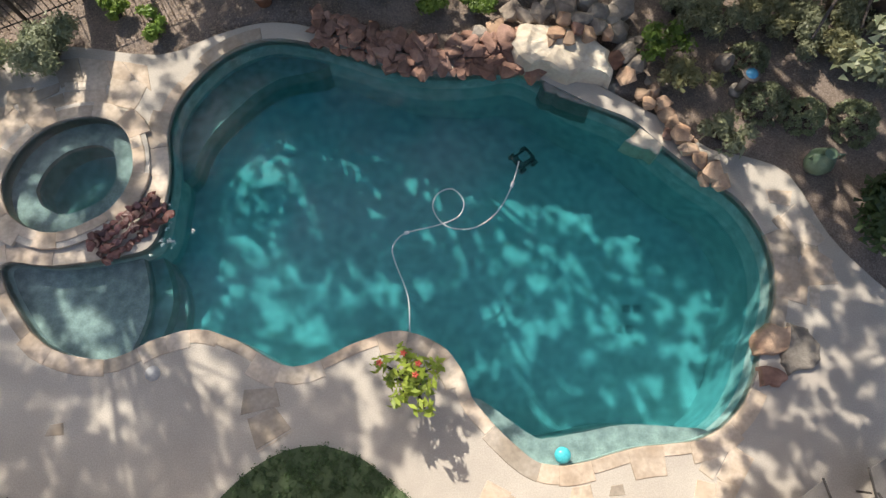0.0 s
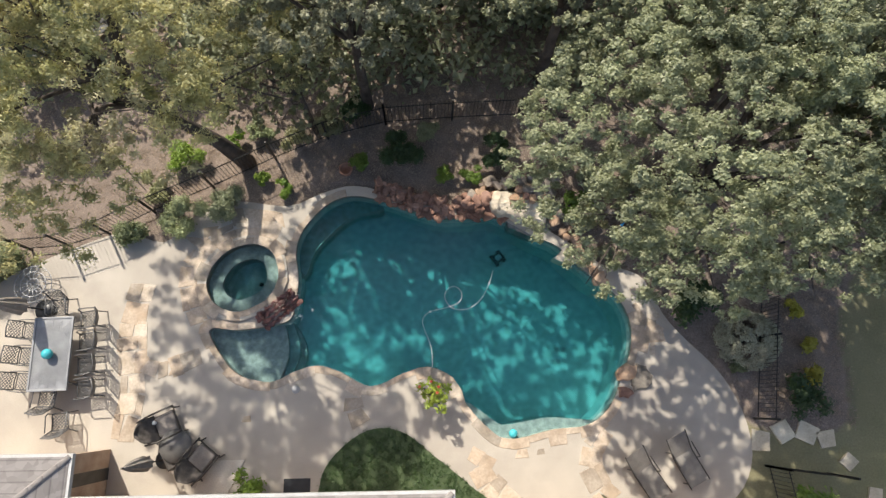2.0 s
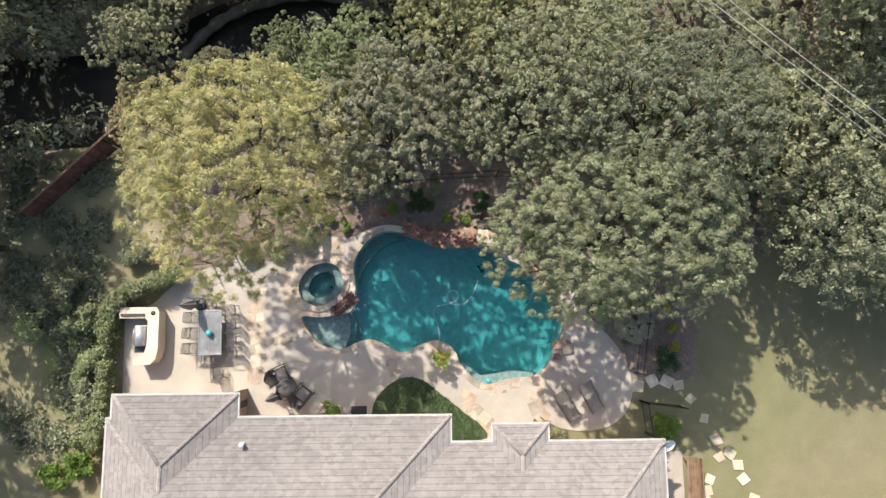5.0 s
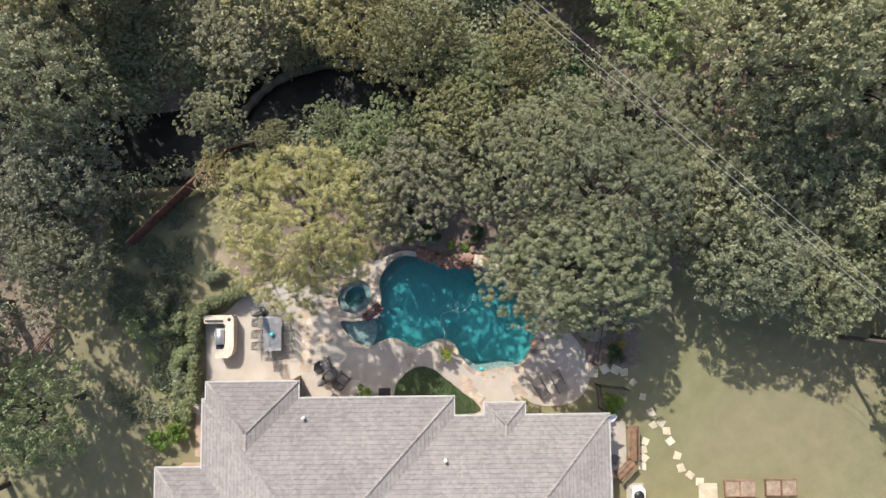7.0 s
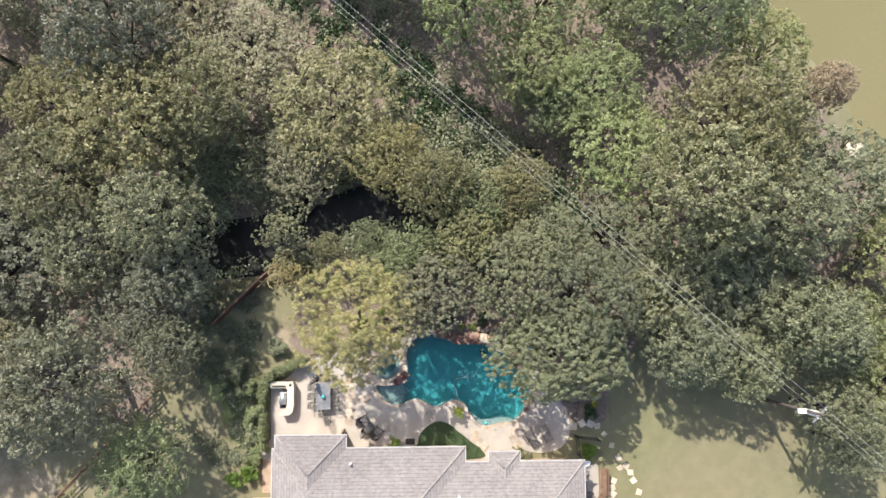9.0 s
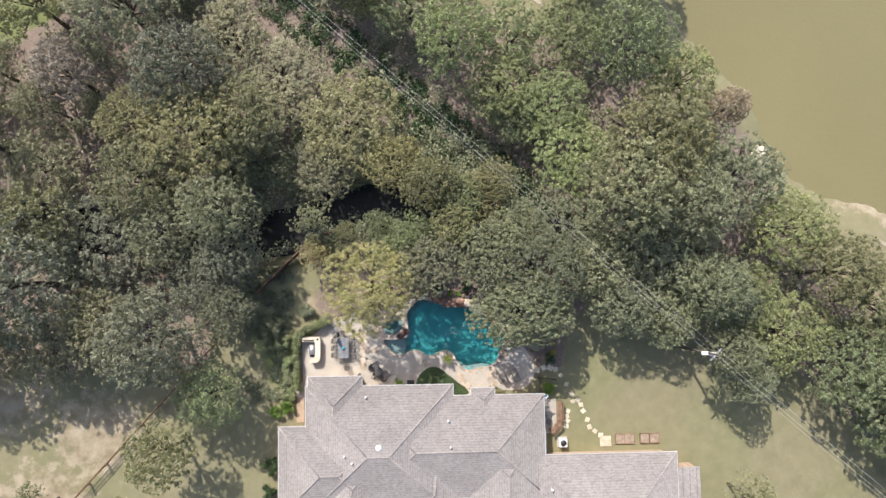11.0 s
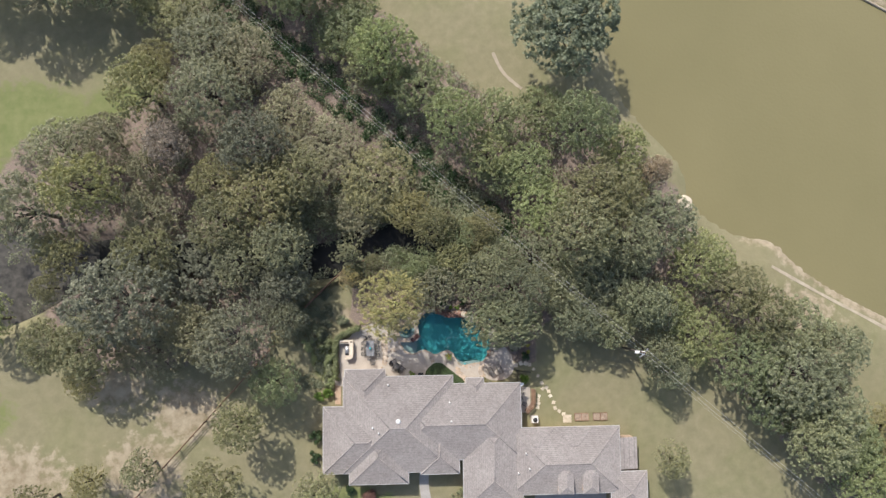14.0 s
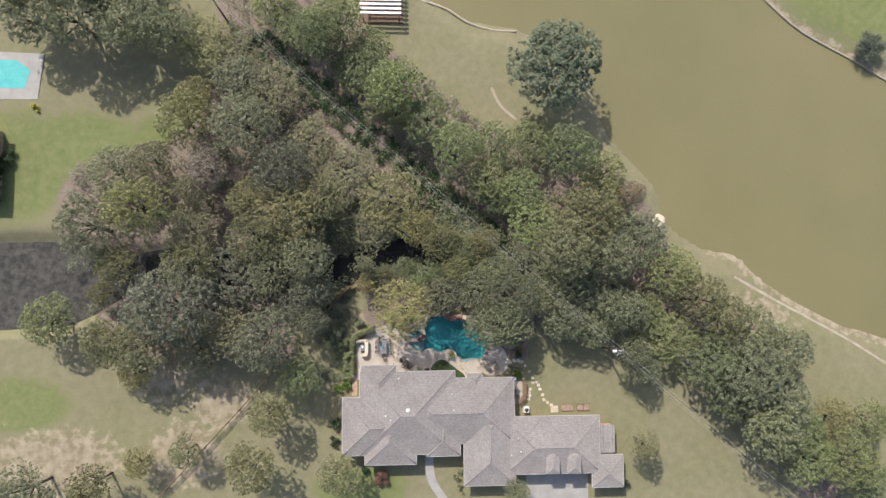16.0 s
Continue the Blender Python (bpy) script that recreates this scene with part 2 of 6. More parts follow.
WOOD = surface("weathered_wood", (0.16, 0.10, 0.065), (0.27, 0.18, 0.12), 3, 30, 0.8, 0.4, vary=0.12)
BARK = surface("bark", (0.055, 0.042, 0.034), (0.12, 0.095, 0.078), 3, 22, 0.95, 0.8, depth=0.03)
TEAL = surface("teal_ceramic", (0.05, 0.40, 0.45), (0.08, 0.48, 0.52), 4, 40, 0.15, 0.02)
RUBBER = surface("white_hose", (0.48, 0.50, 0.49), (0.58, 0.60, 0.58), 4, 40, 0.4, 0.02)
DARKPLASTIC = surface("dark_plastic", (0.015, 0.017, 0.02), (0.03, 0.032, 0.035), 4, 40, 0.4, 0.05)
GREENPOT = surface("green_glaze", (0.13, 0.19, 0.12), (0.19, 0.26, 0.17), 5, 30, 0.3, 0.05)
TERRACOTTA = surface("terracotta", (0.32, 0.16, 0.10), (0.42, 0.23, 0.15), 5, 30, 0.85, 0.2)
BLUE = surface("blue_glass_glaze", (0.05, 0.22, 0.42), (0.08, 0.30, 0.50), 5, 30, 0.15, 0.02)
GLASS = surface("dark_glass", (0.02, 0.025, 0.03), (0.03, 0.035, 0.04), 1, 5, 0.05, 0.0)
GRASS_BED = surface("clipped_groundcover", (0.04, 0.065, 0.026), (0.075, 0.105, 0.045), 1.6, 30, 0.9, 0.8)
PAVER = surface("stepping_stone", (0.46, 0.41, 0.30), (0.60, 0.54, 0.42), 2, 20, 0.85, 0.3, vary=0.08)
SOIL = surface("raised_bed_soil", (0.22, 0.165, 0.12), (0.36, 0.285, 0.215), 2.5, 20, 0.95, 0.6)
POLEWOOD = surface("pole_wood", (0.075, 0.06, 0.048), (0.13, 0.108, 0.088), 3, 30, 0.9, 0.4)
REDBOARD = surface("red_stained_board", (0.10, 0.042, 0.032), (0.17, 0.075, 0.058), 3, 25, 0.85, 0.4, vary=0.12)
TABLEMETAL = surface("table_metal", (0.10, 0.095, 0.09), (0.15, 0.143, 0.135), 4, 40, 0.6, 0.1)
LANDING = surface("pale_landing", (0.50, 0.455, 0.39), (0.58, 0.53, 0.46), 1.5, 30, 0.85, 0.1)
DRIVE = surface("driveway", (0.31, 0.29, 0.26), (0.38, 0.36, 0.325), 0.6, 20, 0.85, 0.1)
COPPER = surface("rust_copper_plate", (0.34, 0.24, 0.16), (0.46, 0.35, 0.25), 2, 20, 0.8, 0.2)

OAK = leaf("oak_leaf", (0.135, 0.147, 0.08), (0.224, 0.233, 0.14), (0.365, 0.366, 0.24))
STRAW = leaf("straw_leaf", (0.15, 0.148, 0.07), (0.24, 0.232, 0.122), (0.345, 0.328, 0.185))
OLIVE = leaf("olive_leaf", (0.132, 0.134, 0.062), (0.222, 0.218, 0.115), (0.335, 0.318, 0.18))
GREY = leaf("grey_leaf", (0.121, 0.124, 0.077), (0.2, 0.201, 0.134), (0.32, 0.315, 0.222))
LIGHT = leaf("light_leaf", (0.13, 0.152, 0.066), (0.212, 0.238, 0.12), (0.335, 0.355, 0.20))
GOLD = leaf("gold_leaf", (0.255, 0.232, 0.11), (0.33, 0.298, 0.156), (0.43, 0.388, 0.225), drift=((0.30, 0.295, 0.135), (0.37, 0.32, 0.225)))
BARE = leaf("dead_twig", (0.25, 0.21, 0.17), (0.34, 0.295, 0.24), (0.46, 0.41, 0.34), 0.9)
PINE = leaf("blue_leaf", (0.095, 0.112, 0.076), (0.155, 0.175, 0.125), (0.25, 0.268, 0.20))
BRIGHT = leaf("bright_leaf", (0.085, 0.145, 0.022), (0.14, 0.215, 0.035), (0.22, 0.29, 0.06))
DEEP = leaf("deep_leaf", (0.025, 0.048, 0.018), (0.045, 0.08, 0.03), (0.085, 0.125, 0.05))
SILVER = leaf("silver_leaf", (0.27, 0.275, 0.215), (0.40, 0.40, 0.325), (0.55, 0.55, 0.46), 0.8)
YELLOWL = leaf("yellow_leaf", (0.22, 0.21, 0.03), (0.34, 0.31, 0.05), (0.46, 0.41, 0.10))
RUSSET = leaf("russet_leaf", (0.12, 0.06, 0.05), (0.19, 0.10, 0.085), (0.26, 0.15, 0.125))
PLUM = leaf("plumeria_leaf", (0.15, 0.21, 0.03), (0.25, 0.31, 0.05), (0.38, 0.41, 0.10))
SAGE = leaf("sage_leaf", (0.14, 0.16, 0.09), (0.22, 0.24, 0.14), (0.32, 0.33, 0.21))
CHIP = leaf("bark_chip", (0.13, 0.095, 0.072), (0.25, 0.19, 0.155), (0.48, 0.40, 0.335), 0.95)
PETAL = leaf("red_petal", (0.42, 0.05, 0.04), (0.5, 0.10, 0.07), (0.55, 0.18, 0.12))


# ---- mesh helpers ----
def mesh_of(name, verts, faces, smooth=False):
    me = bpy.data.meshes.new(name)
    me.from_pydata([tuple(v) for v in verts], [], faces)
    me.validate()
    if smooth:
        me.polygons.foreach_set("use_smooth", [True] * len(me.polygons))
    me.update()
    return me


def thing(name, label="", category="", group="", kind="", at=None):
    ob = new(name)
    ob.empty_display_size = 0.2
    if at is not None:
        ob.matrix_world = at
    return tagged(ob, label, category, group, kind)


def part(name, bm, material, parent=None, label="", smooth=False):
    """Links a bmesh or a mesh as one object under its thing."""
    if isinstance(bm, bmesh.types.BMesh):
        me = bpy.data.meshes.new(name)
        bm.normal_update()
        bm.to_mesh(me)
        bm.free()
        if smooth:
            me.polygons.foreach_set("use_smooth", [True] * len(me.polygons))
    else:
        me = bm
    if not me.materials:
        me.materials.append(material)
    ob = new(name, me)
    ob.parent = parent
    return tagged(ob, label)


def box(bm, x0, x1, y0, y1, z0, z1, bevel=0.0, m=None):
    r = bmesh.ops.create_cube(bm, size=1.0)
    vs = r["verts"]
    bmesh.ops.scale(bm, vec=(x1 - x0, y1 - y0, z1 - z0), verts=vs)
    bmesh.ops.translate(bm, vec=((x0 + x1) / 2, (y0 + y1) / 2, (z0 + z1) / 2), verts=vs)
    if bevel:
        es = {e for v in vs for e in v.link_edges}
        r = bmesh.ops.bevel(bm, geom=list(es), offset=bevel, segments=2, affect="EDGES", profile=0.5)
        vs = r["verts"]
    if m is not None:
        bmesh.ops.transform(bm, matrix=m, verts=list({v for v in vs}))
    return bm


def new_box(*a, **k):
    return box(bmesh.new(), *a, **k)


def tube(points, radii, sides=8, cap=True):
    """A tapered tube along points, as vertices and faces."""
    pts = [Vector(p) for p in points]
    verts, faces = [], []
    up = Vector((0.31, 0.17, 0.93))
    for i, p in enumerate(pts):
        d = (pts[min(i + 1, len(pts) - 1)] - pts[max(i - 1, 0)]).normalized()
        a = d.cross(up if abs(d.dot(up)) < 0.95 else Vector((1, 0, 0))).normalized()
        b = d.cross(a)
        r = radii[i] if hasattr(radii, "__len__") else radii
        for k in range(sides):
            q = 2 * math.pi * k / sides
            verts.append(p + (a * math.cos(q) + b * math.sin(q)) * r)
    for i in range(len(pts) - 1):
        for k in range(sides):
            a, b = i * sides + k, i * sides + (k + 1) % sides
            faces.append((a, b, b + sides, a + sides))
    if cap:
        faces += [tuple(range(sides))[::-1], tuple(range(len(verts) - sides, len(verts)))]
    return verts, faces


def tubes(name, runs, sides=6):
    verts, faces = [], []
    for pts, rad in runs:
        v, f = tube(pts, rad, sides)
        o = len(verts)
        verts += v
        faces += [tuple(i + o for i in q) for q in f]
    return mesh_of(name, verts, faces, smooth=True)


def rounded(points, steps=6, closed=True):
    """A smooth closed curve through the given corners."""
    n, out = len(points), []
    for i in range(n if closed else n - 1):
        p0, p1, p2, p3 = [Vector(points[k % n] if closed else points[min(max(k, 0), n - 1)]) for k in (i - 1, i, i + 1, i + 2)]
        for s in range(steps):
            t = s / steps
            out.append(0.5 * (2 * p1 + (p2 - p0) * t + (2 * p0 - 5 * p1 + 4 * p2 - p3) * t * t + (3 * p1 - p0 - 3 * p2 + p3) * t ** 3))
    if not closed:
        out.append(Vector(points[-1]))
    return out


def inside(poly, x, y):
    odd = False
    for i in range(len(poly)):
        (ax, ay), (bx, by) = poly[i][:2], poly[i - 1][:2]
        if (ay > y) != (by > y) and x < (bx - ax) * (y - ay) / (by - ay) + ax:
            odd = not odd
    return odd


def inside_many(poly, X, Y):
    odd = np.zeros(X.shape, bool)
    for i in range(len(poly)):
        (ax, ay), (bx, by) = poly[i][:2], poly[i - 1][:2]
        if ay != by:
            odd ^= ((ay > Y) != (by > Y)) & (X < (bx - ax) * (Y - ay) / (by - ay) + ax)
    return odd


def edge_distance(poly, X, Y):
    best = np.full(X.shape, 1e9)
    for i in range(len(poly)):
        (ax, ay), (bx, by) = poly[i - 1][:2], poly[i][:2]
        dx, dy = bx - ax, by - ay
        t = np.clip(((X - ax) * dx + (Y - ay) * dy) / (dx * dx + dy * dy + 1e-12), 0, 1)
        best = np.minimum(best, np.hypot(X - ax - t * dx, Y - ay - t * dy))
    return best


def offset(poly, d):
    """A closed curve moved inwards (d > 0) along its normals; poly runs clockwise."""
    n, out = len(poly), []
    for i in range(n):
        t = (poly[(i + 1) % n] - poly[i - 1]).normalized()
        out.append(Vector((poly[i].x + t.y * d, poly[i].y - t.x * d)))
    return out


def sheet(name, outline, holes=(), z=0.0, thick=0.1, zfun=None):
    """A flat slab with holes: top, and walls down its edges."""
    loops = [outline, *holes]
    pts, edges = [], []
    for lp in loops:
        o = len(pts)
        pts += [Vector(p[:2]) for p in lp]
        edges += [(o + i, o + (i + 1) % len(lp)) for i in range(len(lp))]
    v2, e2, f2, _, _, _ = geometry.delaunay_2d_cdt(pts, edges, [], 0, 1e-5)
    keep = []
    for f in f2:
        cx, cy = sum(v2[i].x for i in f) / 3, sum(v2[i].y for i in f) / 3
        if inside(outline, cx, cy) and not any(inside(h, cx, cy) for h in holes):
            keep.append(tuple(f))
    verts = [(p.x, p.y, zfun(p.x, p.y) if zfun else z) for p in v2]
    n0 = len(verts)
    count = {}
    for f in keep:
        for a, b in zip(f, f[1:] + f[:1]):
            count[(a, b)] = 1
    rim = [(a, b) for a, b in count if (b, a) not in count]
    low = {}
    for a, b in rim:
        for q in (a, b):
            if q not in low:
                low[q] = len(verts)
                verts.append((verts[q][0], verts[q][1], verts[q][2] - thick))
    faces = keep + [(b, a, low[a], low[b]) for a, b in rim] if thick else keep
    return mesh_of(name, verts, faces)


def leaf_mesh(name, rng, centres, radii, count, size, slim=0.55, droop=0.15, up=0.7, shell=0.4, fine=False, loose=0.6):
    """Many small leaves in clumps: a clump is a soft, ragged ball; a leaf is a bent diamond, or a bare triangle where fine."""
    centres, radii = np.asarray(centres, float), np.asarray(radii, float)
    w = radii ** 2
    pick = rng.choice(len(centres), count, p=w / w.sum())
    d = rng.normal(size=(count, 3))
    d /= np.linalg.norm(d, axis=1)[:, None]
    r = shell + (1 - shell) * rng.random(count)
    r *= 0.65 + 0.55 * rng.random(count)
    ctr = centres[pick] + d * (radii[pick] * r)[:, None] * np.array((1, 1, 0.75))
    nrm = d + rng.normal(size=(count, 3)) * loose + np.array((0, 0, up))
    nrm /= np.linalg.norm(nrm, axis=1)[:, None]
    a = np.cross(nrm, rng.normal(size=(count, 3)))
    a /= np.linalg.norm(a, axis=1)[:, None] + 1e-9
    b = np.cross(nrm, a)
    s = size * (0.6 + 0.8 * rng.random(count))[:, None]
    k = 3 if fine else 4
    v = np.empty((count, k, 3))
    if fine:
        v[:, 0], v[:, 1], v[:, 2] = ctr - a * s + b * s * slim, ctr - a * s - b * s * slim, ctr + a * s - nrm * s * droop
    else:
        v[:, 0], v[:, 2] = ctr - a * s, ctr + a * s - nrm * s * droop
        v[:, 1], v[:, 3] = ctr + b * s * slim, ctr - b * s * slim
    me = bpy.data.meshes.new(name)
    me.vertices.add(count * k)
    me.vertices.foreach_set("co", v.ravel())
    me.loops.add(count * k)
    me.loops.foreach_set("vertex_index", np.arange(count * k, dtype=np.int32))
    me.polygons.add(count)
    me.polygons.foreach_set("loop_start", np.arange(0, count * k, k, dtype=np.int32))
    me.update(calc_edges=True)
    return me


def rock_mesh(name, rng, sx, sy, sz, rough=0.22, level=2, flat=0.0):
    """A boulder: a faceted, lumpy lump; flat cuts its top."""
    bm = bmesh.new()
    bmesh.ops.create_icosphere(bm, subdivisions=level, radius=1.0)
    off = Vector(rng.random(3) * 50)
    for v in bm.verts:
        k = 1 + rough * (noise.noise(v.co * 1.3 + off) * 1.2 + 0.5 * noise.noise(v.co * 3.1 + off))
        v.co *= k
        if flat and v.co.z > flat:
            v.co.z = flat + (v.co.z - flat) * 0.12
        v.co = Vector((v.co.x * sx, v.co.y * sy, v.co.z * sz))
    me = bpy.data.meshes.new(name)
    bm.to_mesh(me)
    bm.free()
    return me


def rubble_mesh(name, rng, sx, sy, sz, corners=13, flat=0.75, bevel=0.0):
    """A broken, angular stone: the hull of a few corners, its top cut level, its arrises worn."""
    bm = bmesh.new()
    for _ in range(corners):
        d = Vector(rng.normal(size=3)).normalized() * (0.82 + 0.3 * rng.random())
        bm.verts.new((d.x * sx, d.y * sy, max(min(d.z, flat), -0.8) * sz))
    hull = bmesh.ops.convex_hull(bm, input=bm.verts)
    bmesh.ops.delete(bm, geom=[g for g in set(hull["geom_interior"] + hull["geom_unused"]) if isinstance(g, bmesh.types.BMVert)], context="VERTS")
    bmesh.ops.dissolve_limit(bm, angle_limit=0.2, verts=bm.verts, edges=bm.edges)
    if bevel:
        bmesh.ops.bevel(bm, geom=list(bm.edges), offset=bevel, segments=2, profile=0.6, affect="EDGES", clamp_overlap=True)
    me = bpy.data.meshes.new(name)
    bm.to_mesh(me)
    bm.free()
    return me


def slab_mesh(name, rng, outline, z, thick, relief=0.05, edge=0.1):
    """A natural flat slab: a ragged outline, a top with low swells, worn shoulders and a rough side."""
    ring = [Vector(p) for p in outline]
    for _ in range(2):
        ring = [q for a, b in zip(ring, ring[1:] + ring[:1]) for q in (a, a.lerp(b, 0.5) + Vector(rng.normal(size=2)) * 0.07 * (b - a).length)]
    mid = sum(ring, Vector((0, 0))) / len(ring)
    off, n = Vector(rng.random(3) * 40), len(ring)
    verts, faces = [], []
    for k, (f, dz) in enumerate(((0.2, 0.0), (0.45, 0.0), (0.7, 0.0), (0.88, -0.1 * edge), (0.97, -0.45 * edge), (1.0, -edge), (1.03, -thick))):
        for p in ring:
            q = mid.lerp(p, f)
            h = relief * (noise.noise(Vector((q.x * 1.7, q.y * 1.7, 0)) + off) + 0.5 * noise.noise(Vector((q.x * 5, q.y * 5, 0)) + off))
            verts.append((q.x, q.y, z + dz + (h if k < 6 else 0)))
        if k:
            faces += [((k - 1) * n + i, k * n + i, k * n + (i + 1) % n, (k - 1) * n + (i + 1) % n) for i in range(n)]
    return mesh_of(name, verts, faces + [tuple(range(n))])


# ---- the plan ----
POOL = [(-3.67, 4.12), (-3.36, 4.63), (-2.85, 5.14), (-2.24, 5.41), (-1.63, 5.39), (-0.94, 5.2), (-0.12, 4.9), (0.69, 4.67),
        (1.65, 4.66), (2.4, 4.75), (3.0, 4.45), (3.67, 4.06), (4.45, 3.69), (4.95, 3.18), (5.57, 2.61), (6.12, 2.19),
        (6.5, 1.51), (6.58, 0.84), (6.44, 0.2), (6.15, -0.42), (5.96, -0.91), (5.56, -1.45), (4.96, -1.79), (3.97, -1.89),
        (3.23, -2.07), (2.74, -2.13), (2.26, -1.97), (1.5, -1.19), (1.31, -0.71), (0.97, -0.27), (0.3, -0.02), (-0.39, -0.19),
        (-1.38, -0.56), (-2.31, -0.13), (-2.95, 0.06), (-3.6, -0.08), (-4.38, -0.39), (-5.43, -0.1), (-6.21, 0.91),
        (-6.19, 1.23), (-5.43, 1.16), (-4.4, 1.3), (-3.83, 1.52), (-3.69, 2.31), (-3.68, 2.86), (-3.78, 3.55)]
SPA = [(-6.47, 2.68), (-6.27, 3.23), (-5.8, 3.68), (-5.1, 3.85), (-4.56, 3.63), (-4.33, 3.21), (-4.29, 2.66),
       (-4.57, 2.12), (-5.11, 1.8), (-5.61, 1.71), (-6.14, 1.94), (-6.39, 2.28)]
DECK = [(-14.75, -4.8), (-14.85, -3.0), (-14.9, 0.0), (-14.85, 1.3), (-13.6, 1.9), (-12.9, 2.6), (-12.0, 3.2), (-9.6, 4.2), (-8.9, 4.2), (-7.9, 3.95), (-7.3, 4.5),
        (-6.7, 5.05), (-5.8, 5.3), (-4.1, 5.1), (-3.1, 5.5), (-2.3, 5.75), (-1.6, 5.72), (-0.9, 5.5), (0.0, 5.2), (0.8, 5.0), (1.7, 5.0),
        (2.5, 5.15), (3.3, 4.75), (4.2, 4.2), (5.0, 3.7), (5.8, 3.1), (6.4, 2.95), (7.1, 2.6), (7.6, 1.5), (8.2, 0.73), (8.9, 0.0),
        (9.41, -0.75), (9.76, -1.7), (9.82, -2.7), (9.42, -3.6), (8.6, -4.2), (7.4, -4.4), (6.15, -4.22), (5.3, -3.7), (4.9, -4.0), (4.9, -4.8)]
LAKE_SHORE = [(-3, 60), (0.2, 57.7), (4, 55.3), (12.2, 54), (19, 50), (24.6, 44.2), (27.8, 35.5), (35.3, 26.8), (37, 21), (43.7, 16.2), (48.5, 15.2),
              (53.2, 10.9), (59.8, 6.6), (67.5, 2.7), (74, 0.8), (112, -14), (160, -30), (160, 10), (112, 27), (76.9, 46.2), (71.2, 49.7), (62.4, 54.7),
              (56.5, 59.7), (50, 70), (48, 100), (-10, 100), (-8, 75)]
CREEK_LINE = [(-76, 10.5), (-66, 11), (-58, 11), (-46, 14), (-34, 13), (-22, 12.6), (-15, 13.4), (-10, 16.0), (-5, 17.0), (-1.5, 15.6), (0.6, 15.9)]
WOODS = [(-62, 17), (-60, 30), (-40, 38), (-36, 70), (-20, 58), (-4, 46), (8, 36), (28, 30), (35, 22), (40, 11), (51, 0), (58, -9), (66, -30),
         (60, -27), (50, -15), (40, -4), (30, 4), (21, 6.0), (15.5, 4.2), (13.2, 1.6), (12.9, -1.7), (10.6, -2.1), (9.6, -1.6), (8.6, -0.2), (7.2, 1.2), (5.5, 2.0), (-12, 3.2), (-13, 9), (-15, 11), (-20, 9.5), (-24, 4), (-26, -3), (-31, 0), (-40, -2), (-52, 1)]
pool_line = rounded(POOL, 5)
spa_line = rounded(SPA, 5)
deck_line = rounded(DECK, 3)
lake_line = rounded(LAKE_SHORE, 3)
woods_line = rounded(WOODS, 3)


def spread(*stops):
    """Grid lines: (from, to, step) stretches joined."""
    out = []
    for a, b, s in stops:
        out += list(np.arange(a, b - 1e-6, s))
    return np.array(out + [stops[-1][1]])


def ground_z(x, y):
    X, Y = np.array([x]), np.array([y])
    far = min(max((math.hypot(x, y + 4) - 22) / 20, 0), 1)
    return -0.06 + far * noise.noise((x * 0.09, y * 0.09, 3.0)) * 0.25 - 0.65 * math.exp(-(edge_distance(lake_line, X, Y)[0] / 2.2) ** 2)


